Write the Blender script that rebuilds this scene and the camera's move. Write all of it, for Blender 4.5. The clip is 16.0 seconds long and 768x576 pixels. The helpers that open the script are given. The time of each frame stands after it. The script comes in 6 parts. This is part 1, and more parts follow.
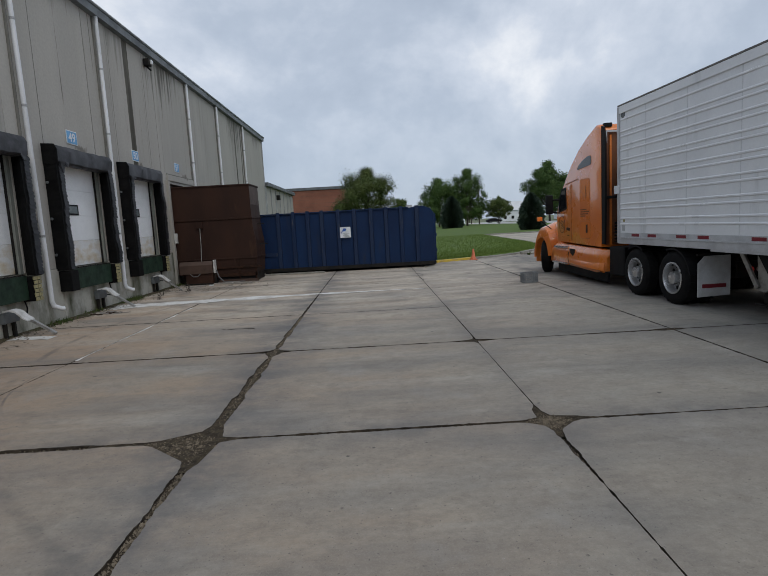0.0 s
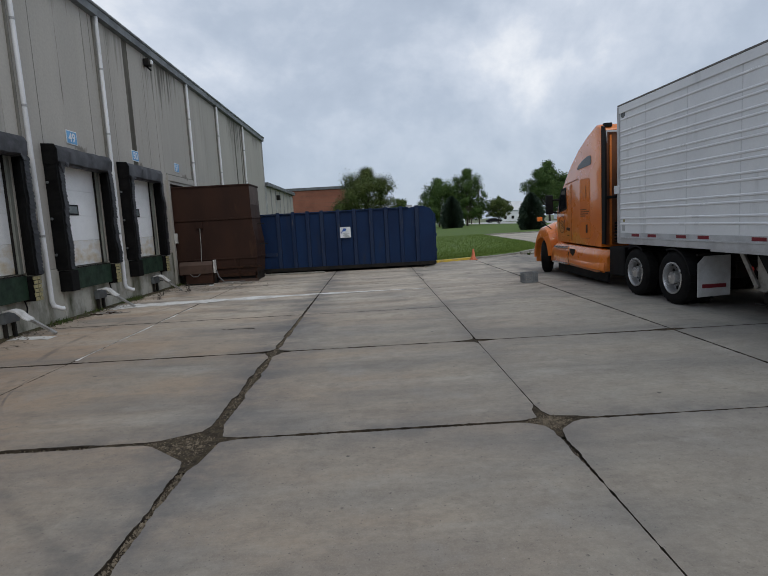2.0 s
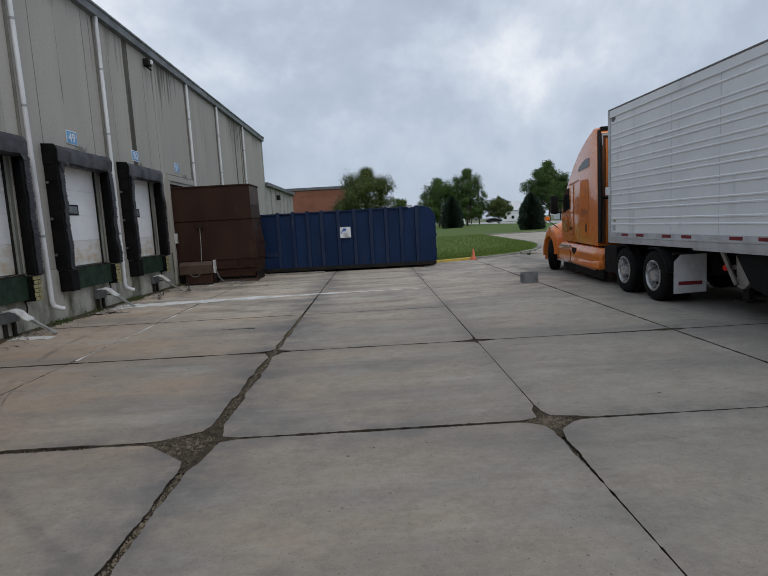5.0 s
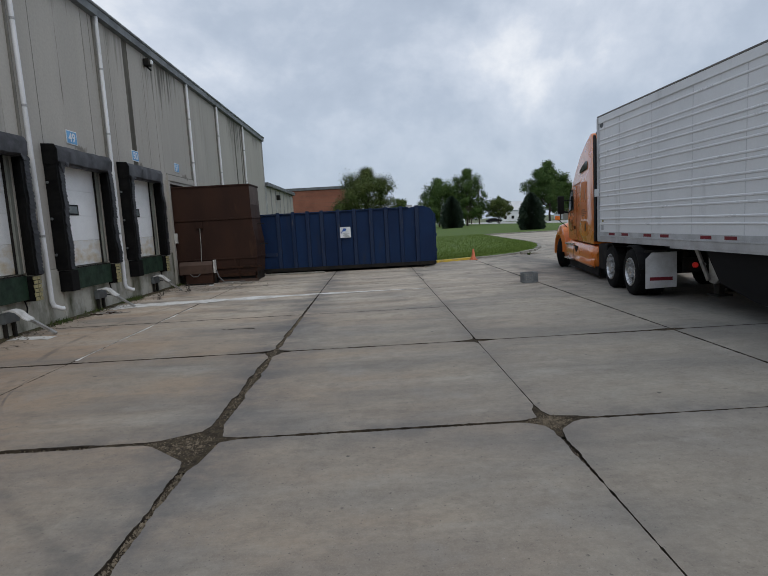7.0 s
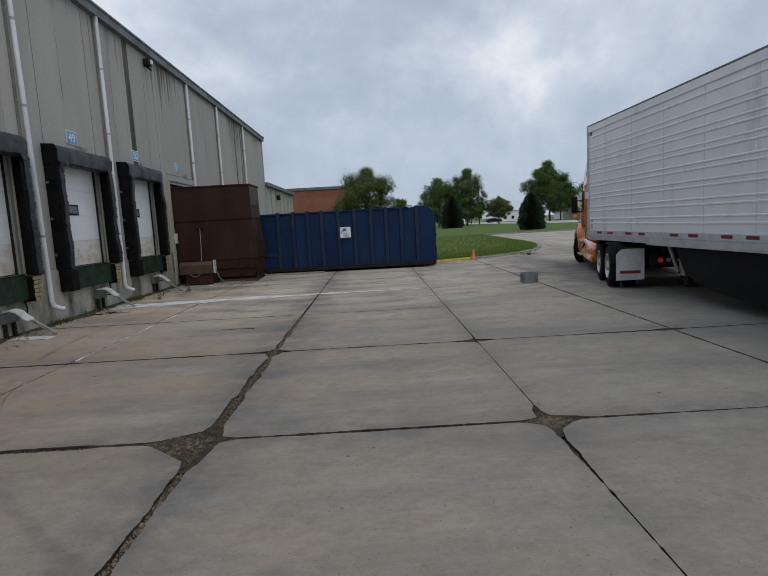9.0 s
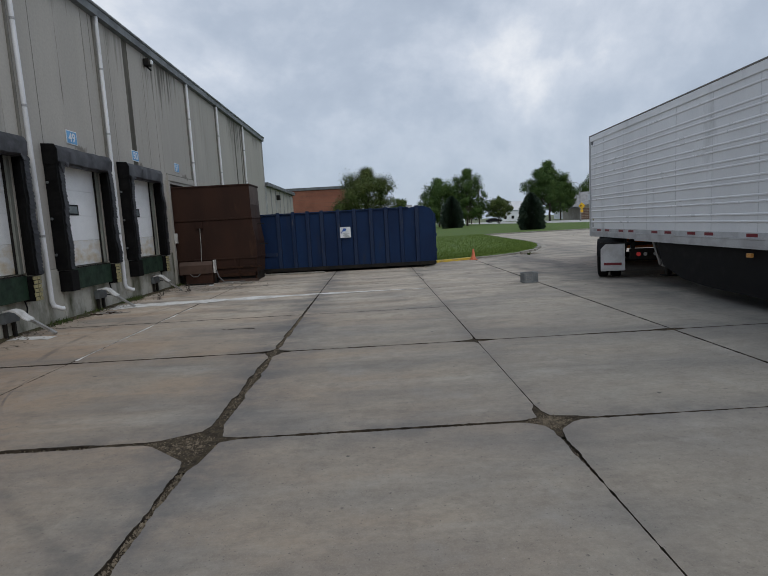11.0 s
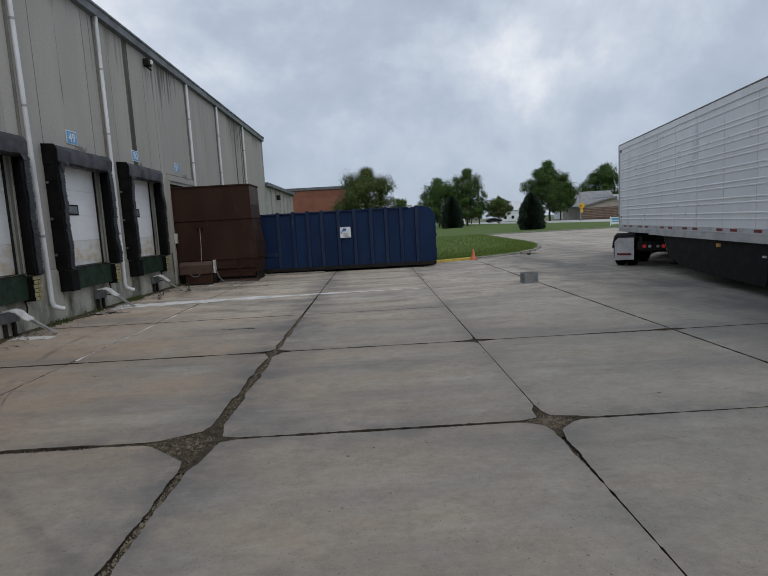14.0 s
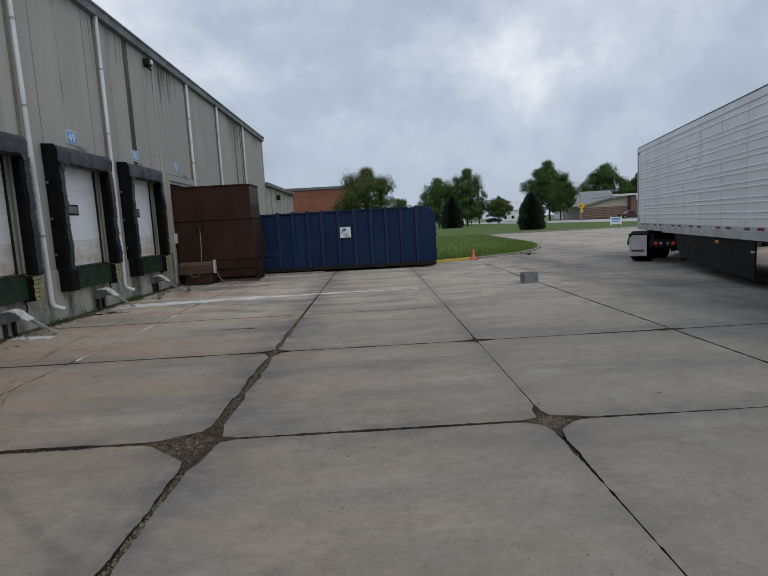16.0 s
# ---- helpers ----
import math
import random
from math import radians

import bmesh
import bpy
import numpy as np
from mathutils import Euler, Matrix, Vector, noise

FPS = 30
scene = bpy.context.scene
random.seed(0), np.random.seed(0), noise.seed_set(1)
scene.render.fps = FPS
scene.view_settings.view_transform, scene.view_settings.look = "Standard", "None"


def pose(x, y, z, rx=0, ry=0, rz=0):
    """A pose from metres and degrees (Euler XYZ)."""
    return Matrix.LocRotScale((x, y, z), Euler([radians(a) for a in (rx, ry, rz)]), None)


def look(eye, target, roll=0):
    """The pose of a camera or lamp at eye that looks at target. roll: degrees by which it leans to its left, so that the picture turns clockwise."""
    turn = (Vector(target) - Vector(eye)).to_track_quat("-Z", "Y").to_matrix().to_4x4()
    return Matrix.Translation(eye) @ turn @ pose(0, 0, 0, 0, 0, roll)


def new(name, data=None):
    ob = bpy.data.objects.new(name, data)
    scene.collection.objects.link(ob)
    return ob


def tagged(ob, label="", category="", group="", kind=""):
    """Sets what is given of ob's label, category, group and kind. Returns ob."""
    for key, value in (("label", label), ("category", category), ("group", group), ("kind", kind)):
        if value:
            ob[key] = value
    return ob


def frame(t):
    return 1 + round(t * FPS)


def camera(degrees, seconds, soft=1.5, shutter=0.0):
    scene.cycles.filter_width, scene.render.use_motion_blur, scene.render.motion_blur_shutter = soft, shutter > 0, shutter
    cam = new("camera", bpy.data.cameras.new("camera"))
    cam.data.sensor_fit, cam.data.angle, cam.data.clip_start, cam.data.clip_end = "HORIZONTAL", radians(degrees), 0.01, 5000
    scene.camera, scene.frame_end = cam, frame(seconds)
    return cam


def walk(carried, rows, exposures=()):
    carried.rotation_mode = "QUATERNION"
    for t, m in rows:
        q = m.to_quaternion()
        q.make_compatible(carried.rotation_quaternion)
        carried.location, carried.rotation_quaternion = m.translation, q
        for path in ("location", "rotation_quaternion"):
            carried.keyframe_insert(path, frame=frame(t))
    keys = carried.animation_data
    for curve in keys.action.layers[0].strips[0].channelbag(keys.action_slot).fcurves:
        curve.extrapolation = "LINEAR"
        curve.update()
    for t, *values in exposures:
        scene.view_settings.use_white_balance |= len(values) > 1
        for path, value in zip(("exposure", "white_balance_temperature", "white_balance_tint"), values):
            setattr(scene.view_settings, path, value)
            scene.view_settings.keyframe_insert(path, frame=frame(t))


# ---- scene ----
cam = camera(70.98, 16.0, soft=0.8)
EYE = pose(0, 0, 1.8) @ pose(0, 0, 0, 0, 0, -0.801) @ pose(0, 0, 0, 90 - 6.808, 0, 0) @ pose(0, 0, 0, 0, 0, -3.125)
walk(cam, [(0, EYE), (16, EYE)], [(0, 0.0), (7.5, 0.0), (9.0, -0.06), (16, -0.06)])

# ---- daylight: a broken overcast with a broad, weak sun ----
world = bpy.data.worlds.new("overcast")
scene.world = world
world.use_nodes = True
SUN_UP, SUN_TURN = radians(47), radians(158)


def build_sky():
    nt = world.node_tree
    nt.nodes.clear()
    N, L = nt.nodes.new, nt.links.new
    out, bg = N("ShaderNodeOutputWorld"), N("ShaderNodeBackground")
    sky = N("ShaderNodeTexSky")
    sky.sky_type, sky.sun_disc = "NISHITA", False
    sky.sun_elevation, sky.sun_rotation = SUN_UP, SUN_TURN
    dim = N("ShaderNodeMix")
    dim.data_type, dim.blend_type = "RGBA", "MULTIPLY"
    dim.inputs[0].default_value = 1
    L(sky.outputs[0], dim.inputs[6])
    dim.inputs[7].default_value = (0.09, 0.09, 0.09, 1)
    co = N("ShaderNodeTexCoord")
    sep = N("ShaderNodeSeparateXYZ")
    L(co.outputs["Generated"], sep.inputs[0])
    up = N("ShaderNodeMath")
    up.operation = "MAXIMUM"
    L(sep.outputs[2], up.inputs[0])
    up.inputs[1].default_value = 0.0
    add = N("ShaderNodeMath")
    L(up.outputs[0], add.inputs[0])
    add.inputs[1].default_value = 0.80
    flat = N("ShaderNodeCombineXYZ")
    for k in (0, 1):
        d = N("ShaderNodeMath")
        d.operation = "DIVIDE"
        L(sep.outputs[k], d.inputs[0])
        L(add.outputs[0], d.inputs[1])
        L(d.outputs[0], flat.inputs[k])
    big = N("ShaderNodeTexNoise")
    big.inputs["Scale"].default_value, big.inputs["Detail"].default_value, big.inputs["Roughness"].default_value = 2.9, 9, 0.58
    big.inputs["Distortion"].default_value = 0.15
    mv = N("ShaderNodeMapping")
    mv.inputs["Location"].default_value = CLOUD_AT
    L(flat.outputs[0], mv.inputs[0])
    L(mv.outputs[0], big.inputs["Vector"])
    ramp = N("ShaderNodeValToRGB")
    L(big.outputs["Fac"], ramp.inputs[0])
    e = ramp.color_ramp.elements
    e[0].position, e[0].color = 0.30, (0.365, 0.43, 0.535, 1)
    e[1].position, e[1].color = 0.70, (0.93, 0.95, 0.985, 1)
    m = e.new(0.47)
    m.color = (0.485, 0.555, 0.665, 1)
    m = e.new(0.58)
    m.color = (0.64, 0.70, 0.80, 1)
    haze = N("ShaderNodeMapRange")
    haze.inputs["From Min"].default_value, haze.inputs["From Max"].default_value = 0.0, 0.22
    haze.inputs["To Min"].default_value, haze.inputs["To Max"].default_value = 0.75, 0.0
    L(sep.outputs[2], haze.inputs[0])
    low = N("ShaderNodeMix")
    low.data_type = "RGBA"
    L(haze.outputs[0], low.inputs[0])
    L(ramp.outputs[0], low.inputs[6])
    low.inputs[7].default_value = (0.44, 0.52, 0.64, 1)
    mix = N("ShaderNodeMix")
    mix.data_type = "RGBA"
    mix.inputs[0].default_value = 0.9
    L(dim.outputs[2], mix.inputs[6])
    L(low.outputs[2], mix.inputs[7])
    L(mix.outputs[2], bg.inputs[0])
    bg.inputs[1].default_value = 1.03
    L(bg.outputs[0], out.inputs[0])


CLOUD_AT = (5.1, 2.86, 0.0)
build_sky()
sun = new("sun", bpy.data.lights.new("sun", "SUN"))
sun.data.energy, sun.data.angle, sun.data.color = 0.92, radians(35), (1.0, 0.96, 0.9)
sun.matrix_world = look((math.sin(SUN_TURN) * 30, math.cos(SUN_TURN) * 30, 32), (0, 0, 0))


# ---- materials ----
def material(name, base, rough=0.6, metal=0.0, other=None, scale=3.0, low=0.42, high=0.62, stretch=(1, 1, 1), bump=0.0, bump_scale=40.0,
             vary=0.0, grain=0.06, glow=None, spec=0.5, coat=0.0, space="Object", stain=None, stain_scale=1.0, stain_at=(0.55, 0.72), stain_stretch=None, rough_vary=0.12):
    """Base colour mixed with another by broad noise, fine grain, an optional stain layer, bump, and a shift from object to object."""
    m = bpy.data.materials.new(name)
    m.use_nodes = True
    nt = m.node_tree
    N, L = nt.nodes.new, nt.links.new
    b = nt.nodes["Principled BSDF"]
    b.inputs["Roughness"].default_value, b.inputs["Metallic"].default_value = rough, metal
    b.inputs["Specular IOR Level"].default_value, b.inputs["Coat Weight"].default_value = spec, coat
    co = N("ShaderNodeTexCoord")
    where = N("ShaderNodeNewGeometry").outputs["Position"] if space == "World" else co.outputs[space]
    info = N("ShaderNodeObjectInfo")

    def noisy(sc, st, detail=5, shift=True):
        mp = N("ShaderNodeMapping")
        mp.inputs["Scale"].default_value = st
        L(where, mp.inputs[0])
        t = N("ShaderNodeTexNoise")
        t.inputs["Scale"].default_value, t.inputs["Detail"].default_value, t.inputs["Roughness"].default_value = sc, detail, 0.6
        L(mp.outputs[0], t.inputs["Vector"])
        return t.outputs["Fac"]

    def span(v, a, z, lo=0.0, hi=1.0):
        r = N("ShaderNodeMapRange")
        for k, q in zip(("From Min", "From Max", "To Min", "To Max"), (a, z, lo, hi)):
            r.inputs[k].default_value = q
        L(v, r.inputs[0])
        return r.outputs[0]

    def blend(fac, a, z, kind="MIX"):
        x = N("ShaderNodeMix")
        x.data_type, x.blend_type = "RGBA", kind
        for sock, v in ((x.inputs[0], fac), (x.inputs[6], a), (x.inputs[7], z)):
            if isinstance(v, (int, float)):
                sock.default_value = v
            elif isinstance(v, tuple):
                sock.default_value = (*v, 1)
            else:
                L(v, sock)
        return x.outputs[2]

    broad = noisy(scale, stretch)
    col = blend(span(broad, low, high), base, other or tuple(c * 0.8 for c in base))
    if stain:
        col = blend(span(noisy(stain_scale, stain_stretch or stretch, 6), *stain_at), col, stain)
    fine = noisy(scale * 23, (1, 1, 1), 3)
    shade = span(fine, 0.3, 0.7, 1 - grain, 1 + grain)
    if vary:
        mul = N("ShaderNodeMath")
        mul.operation = "MULTIPLY"
        L(shade, mul.inputs[0])
        L(span(info.outputs["Random"], 0, 1, 1 - vary, 1 + vary), mul.inputs[1])
        shade = mul.outputs[0]
    hsv = N("ShaderNodeHueSaturation")
    L(col, hsv.inputs["Color"])
    L(shade, hsv.inputs["Value"])
    L(hsv.outputs[0], b.inputs["Base Color"])
    L(span(broad, 0.3, 0.7, max(rough - rough_vary, 0.02), min(rough + rough_vary, 1)), b.inputs["Roughness"])
    if bump:
        bp = N("ShaderNodeBump")
        bp.inputs["Strength"].default_value, bp.inputs["Distance"].default_value = bump, 0.01
        L(noisy(bump_scale, (1, 1, 1), 4), bp.inputs["Height"])
        L(bp.outputs[0], b.inputs["Normal"])
    if glow:
        b.inputs["Emission Color"].default_value, b.inputs["Emission Strength"].default_value = (*glow[0], 1), glow[1]
    return m


def concrete():
    """Weathered slab concrete: grey, with tan dirt that grows towards the docks, rubber streaks, pits, pale scuffs and
    truck shade painted into the lanes.
    """
    m = material("worn_concrete", (0.262, 0.250, 0.222), 0.88, other=(0.325, 0.308, 0.266), scale=0.9, low=0.36, high=0.66, bump=0.45, bump_scale=70, vary=0.07, grain=0.10,
                 space="World", stain=(0.178, 0.176, 0.166), stain_scale=0.55, stain_at=(0.52, 0.78), stain_stretch=(0.5, 1.7, 1), spec=0.25)
    nt = m.node_tree
    N, L = nt.nodes.new, nt.links.new
    b = nt.nodes["Principled BSDF"]
    col = b.inputs["Base Color"].links[0].from_socket
    geo = N("ShaderNodeNewGeometry")
    sep = N("ShaderNodeSeparateXYZ")
    L(geo.outputs["Position"], sep.inputs[0])

    def ranged(v, a, z, lo, hi):
        r = N("ShaderNodeMapRange")
        for k, q in zip(("From Min", "From Max", "To Min", "To Max"), (a, z, lo, hi)):
            r.inputs[k].default_value = q
        L(v, r.inputs[0])
        return r.outputs[0]

    def noisy(sc, st, detail, rough=0.6):
        mp = N("ShaderNodeMapping")
        mp.inputs["Scale"].default_value = st
        L(geo.outputs["Position"], mp.inputs[0])
        t = N("ShaderNodeTexNoise")
        t.inputs["Scale"].default_value, t.inputs["Detail"].default_value, t.inputs["Roughness"].default_value = sc, detail, rough
        L(mp.outputs[0], t.inputs["Vector"])
        return t.outputs["Fac"]

    def times(a, c):
        x = N("ShaderNodeMath")
        x.operation = "MULTIPLY"
        L(a, x.inputs[0])
        L(c, x.inputs[1])
        return x.outputs[0]

    def over(fac, a, colour):
        x = N("ShaderNodeMix")
        x.data_type = "RGBA"
        L(fac, x.inputs[0])
        L(a, x.inputs[6])
        x.inputs[7].default_value = (*colour, 1)
        return x.outputs[2]
    tan = times(ranged(sep.outputs[0], 4.0, -6.0, 0.12, 1.0), ranged(noisy(0.42, (0.7, 1.5, 1), 6), 0.28, 0.62, 0.05, 1.0))
    col = over(tan, col, (0.40, 0.285, 0.19))
    tan3 = times(ranged(sep.outputs[0], -3.2, -5.4, 0.0, 0.75), ranged(noisy(0.7, (0.8, 1.2, 1), 7, 0.65), 0.30, 0.62, 0.25, 1.0))
    col = over(tan3, col, (0.37, 0.25, 0.165))
    tan2 = times(ranged(sep.outputs[1], 8.0, 14.0, 0.0, 0.9), ranged(noisy(0.9, (0.5, 1.3, 1), 6), 0.35, 0.6, 0.2, 1.0))
    col = over(tan2, col, (0.60, 0.52, 0.42))
    col = over(ranged(noisy(0.33, (0.75, 2.1, 1), 7, 0.62), 0.48, 0.68, 0.0, 0.68), col, (0.148, 0.150, 0.152))
    col = over(ranged(noisy(0.5, (0.5, 2.6, 1), 7, 0.65), 0.53, 0.70, 0.0, 0.6), col, (0.41, 0.38, 0.33))
    col = over(ranged(noisy(2.2, (0.6, 1.5, 1), 8, 0.68), 0.58, 0.80, 0.0, 0.35), col, (0.13, 0.125, 0.125))
    col = over(ranged(noisy(9, (0.8, 1.2, 1), 8, 0.78), 0.45, 0.66, 0.0, 0.38), col, (0.165, 0.148, 0.128))
    col = over(ranged(noisy(2.6, (0.9, 1.2, 1), 9, 0.72), 0.50, 0.66, 0.0, 0.5), col, (0.185, 0.162, 0.138))
    col = over(ranged(noisy(1.3, (1, 0.8, 1), 8, 0.7), 0.54, 0.72, 0.0, 0.4), col, (0.36, 0.345, 0.32))
    col = over(ranged(noisy(70, (1, 1, 1), 4, 0.8), 0.50, 0.70, 0.0, 0.36), col, (0.42, 0.39, 0.35))
    col = over(ranged(noisy(38, (1, 1, 1), 2), 0.645, 0.73, 0.0, 0.65), col, (0.09, 0.085, 0.078))
    col = over(ranged(noisy(31, (1, 1.3, 1), 2), 0.72, 0.78, 0.0, 0.5), col, (0.46, 0.45, 0.43))
    col = over(ranged(noisy(7.5, (1, 1, 1), 1), 0.765, 0.80, 0.0, 0.75), col, (0.075, 0.072, 0.068))
    # grey dirt worked into the slab edges along the two worst joints
    for axis, at, reach, amount in ((0, -1.565, 0.75, 0.85), (1, 4.565, 0.55, 0.6), (0, 1.444, 0.35, 0.35), (1, 7.855, 0.4, 0.3)):
        off = N("ShaderNodeMath")
        off.operation = "SUBTRACT"
        L(sep.outputs[axis], off.inputs[0])
        off.inputs[1].default_value = at
        size = N("ShaderNodeMath")
        size.operation = "ABSOLUTE"
        L(off.outputs[0], size.inputs[0])
        band = times(ranged(size.outputs[0], 0.02, reach, amount, 0.0), ranged(noisy(1.7, (1, 1, 1), 8, 0.7), 0.36, 0.60, 0.1, 1.0))
        col = over(band, col, (0.130, 0.127, 0.128))
    # rubber left by turning wheels: arcs about the turning centres
    for cx, cy, r, w, amount in ((4.40, 10.65, 9.96, 0.075, 0.5), (-1.78, 7.45, 2.92, 0.022, 0.8), (-0.5, 18.0, 5.6, 0.30, 0.35), (-0.3, 18.2, 6.6, 0.22, 0.3), (12.5, 18.5, 7.4, 0.3, 0.4), (12.5, 18.5, 8.4, 0.25, 0.35), (9.0, 3.0, 5.2, 0.2, 0.22)):
        far = N("ShaderNodeVectorMath")
        far.operation = "DISTANCE"
        L(geo.outputs["Position"], far.inputs[0])
        far.inputs[1].default_value = (cx, cy, 0)
        off = N("ShaderNodeMath")
        off.operation = "SUBTRACT"
        L(far.outputs["Value"], off.inputs[0])
        off.inputs[1].default_value = r
        size = N("ShaderNodeMath")
        size.operation = "ABSOLUTE"
        L(off.outputs[0], size.inputs[0])
        band = times(ranged(size.outputs[0], 0.3 * w, w, amount, 0.0), ranged(noisy(1.1, (1, 1, 1), 5), 0.38, 0.6, 0.0, 1.0))
        if w in (0.075, 0.022):
            band = times(band, ranged(sep.outputs[0], -1.6 if w > 0.05 else -3.9, -2.0 if w > 0.05 else -4.4, 0.0, 1.0))
        col = over(band, col, (0.10, 0.097, 0.095))
    # rubber and oil worked in along the lanes where trailers are backed to the docks, deepened as painted shade under
    # the truck
    for at, reach, amount in ((6.6, 2.3, 0.72), (9.9, 1.8, 0.6)):
        off = N("ShaderNodeMath")
        off.operation = "SUBTRACT"
        L(sep.outputs[0], off.inputs[0])
        off.inputs[1].default_value = at
        size = N("ShaderNodeMath")
        size.operation = "ABSOLUTE"
        L(off.outputs[0], size.inputs[0])
        band = times(ranged(size.outputs[0], 0.2, reach, amount, 0.0), ranged(noisy(0.7, (1.2, 0.35, 1), 8, 0.7), 0.34, 0.60, 0.25, 1.0))
        col = over(band, col, (0.105, 0.105, 0.105))
    L(col, b.inputs["Base Color"])
    return m


CONCRETE = concrete()
def precast():
    """Grey precast panels, with rain streaks where the gutter has run over."""
    m = material("precast_wall", (0.376, 0.357, 0.322), 0.88, other=(0.426, 0.406, 0.368), scale=0.7, stretch=(1, 1, 0.16), bump=0.2, bump_scale=60, vary=0.05, space="World",
                 stain=(0.24, 0.23, 0.19), stain_scale=2.0, stain_at=(0.60, 0.86), stain_stretch=(1, 1, 0.10))
    nt = m.node_tree
    N, L = nt.nodes.new, nt.links.new
    b = nt.nodes["Principled BSDF"]
    col = b.inputs["Base Color"].links[0].from_socket
    geo, sep = N("ShaderNodeNewGeometry"), N("ShaderNodeSeparateXYZ")
    L(geo.outputs["Position"], sep.inputs[0])

    def ranged(v, a, z, lo, hi):
        r = N("ShaderNodeMapRange")
        for k, q in zip(("From Min", "From Max", "To Min", "To Max"), (a, z, lo, hi)):
            r.inputs[k].default_value = q
        L(v, r.inputs[0])
        return r.outputs[0]

    def calc(op, a, c):
        x = N("ShaderNodeMath")
        x.operation = op
        for sock, v in zip(x.inputs, (a, c)):
            if isinstance(v, (int, float)):
                sock.default_value = v
            else:
                L(v, sock)
        return x.outputs[0]

    def streaks(fine, drop):
        mp, t = N("ShaderNodeMapping"), N("ShaderNodeTexNoise")
        mp.inputs["Scale"].default_value = (0.2, fine, drop)
        L(geo.outputs["Position"], mp.inputs[0])
        t.inputs["Scale"].default_value, t.inputs["Detail"].default_value, t.inputs["Roughness"].default_value = 1.0, 4, 0.62
        L(mp.outputs[0], t.inputs["Vector"])
        return t.outputs["Fac"]
    # length of run at each stretch of the gutter: centre, half-width, metres down
    for at, wide, down, amount in ((19.9, 1.9, 1.9, 0.85), (29.6, 2.1, 2.6, 0.8), (12.6, 1.6, 0.8, 0.4), (35.0, 1.6, 1.2, 0.5), (16.2, 0.9, 1.6, 0.4)):
        off = calc("ABSOLUTE", calc("SUBTRACT", sep.outputs[1], at), 0.0)
        here = ranged(off, 0.45 * wide, wide, 1.0, 0.0)
        high = ranged(sep.outputs[2], 7.7 - down, 7.7, 0.0, 1.0)
        soak = calc("MULTIPLY", calc("MULTIPLY", high, here), 0.34)
        run = ranged(calc("ADD", streaks(7.0, 0.25), soak), 0.66, 0.84, 0.0, amount)
        x = N("ShaderNodeMix")
        x.data_type = "RGBA"
        L(run, x.inputs[0])
        L(col, x.inputs[6])
        x.inputs[7].default_value = (0.085, 0.080, 0.064, 1)
        col = x.outputs[2]
    # brown mildew over the dock heads
    for y, z, reach in ((10.3, 4.0, 0.5), (13.85, 4.02, 0.55), (17.3, 4.0, 0.5), (21.3, 4.0, 0.7), (22.4, 3.95, 0.4)):
        far = N("ShaderNodeVectorMath")
        far.operation = "DISTANCE"
        squash = N("ShaderNodeMapping")
        squash.inputs["Scale"].default_value = (0, 1, 2.6)
        L(geo.outputs["Position"], squash.inputs[0])
        L(squash.outputs[0], far.inputs[0])
        far.inputs[1].default_value = (0, y, 2.6 * z)
        spot = ranged(calc("ADD", calc("MULTIPLY", streaks(5.0, 4.0), 0.9), ranged(far.outputs["Value"], 0.1, reach, 0.30, -0.15)), 0.56, 0.78, 0.0, 0.7)
        x = N("ShaderNodeMix")
        x.data_type = "RGBA"
        L(spot, x.inputs[0])
        L(col, x.inputs[6])
        x.inputs[7].default_value = (0.10, 0.085, 0.062, 1)
        col = x.outputs[2]
    L(col, b.inputs["Base Color"])
    return m


JOINT = material("dirt_in_joints", (0.072, 0.058, 0.043), 0.95, other=(0.032, 0.027, 0.022), scale=9, bump=0.8, bump_scale=60, space="World", grain=0.3, spec=0.12)
PEBBLE = material("joint_gravel", (0.215, 0.175, 0.125), 0.9, other=(0.10, 0.082, 0.060), scale=20, space="World", grain=0.2)
FILL = material("gravelly_joint_fill", (0.082, 0.064, 0.042), 0.95, other=(0.034, 0.028, 0.021), scale=11, low=0.35, high=0.65, bump=1.0, bump_scale=90, space="World", grain=0.4, stain=(0.17, 0.14, 0.10), stain_scale=60, stain_at=(0.60, 0.70), spec=0.12)
CHALK = material("white_residue", (0.72, 0.71, 0.68), 0.9, other=(0.52, 0.50, 0.465), scale=2.5, bump=0.3, space="World", grain=0.1)
PRECAST = precast()
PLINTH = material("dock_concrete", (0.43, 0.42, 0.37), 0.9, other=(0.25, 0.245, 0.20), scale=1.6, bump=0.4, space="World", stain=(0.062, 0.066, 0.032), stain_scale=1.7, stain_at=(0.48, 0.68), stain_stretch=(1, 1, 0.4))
JAMB = material("grey_green_jamb", (0.25, 0.26, 0.232), 0.85, other=(0.16, 0.165, 0.145), scale=2.5, stretch=(1, 1, 0.3), bump=0.2, space="World")
STAINSHADE = material("wall_stain_and_spout_shade", (0.075, 0.070, 0.058), 0.8, other=(0.155, 0.145, 0.122), scale=4.5, stretch=(1, 1, 0.12), space="World", spec=0.12)
TRIM = material("galvanised_trim", (0.42, 0.43, 0.43), 0.45, 0.3, other=(0.33, 0.335, 0.335), scale=2)
SEAMSHADE = material("wall_seam_and_pipe_shadow", (0.19, 0.185, 0.165), 0.9, space="World")
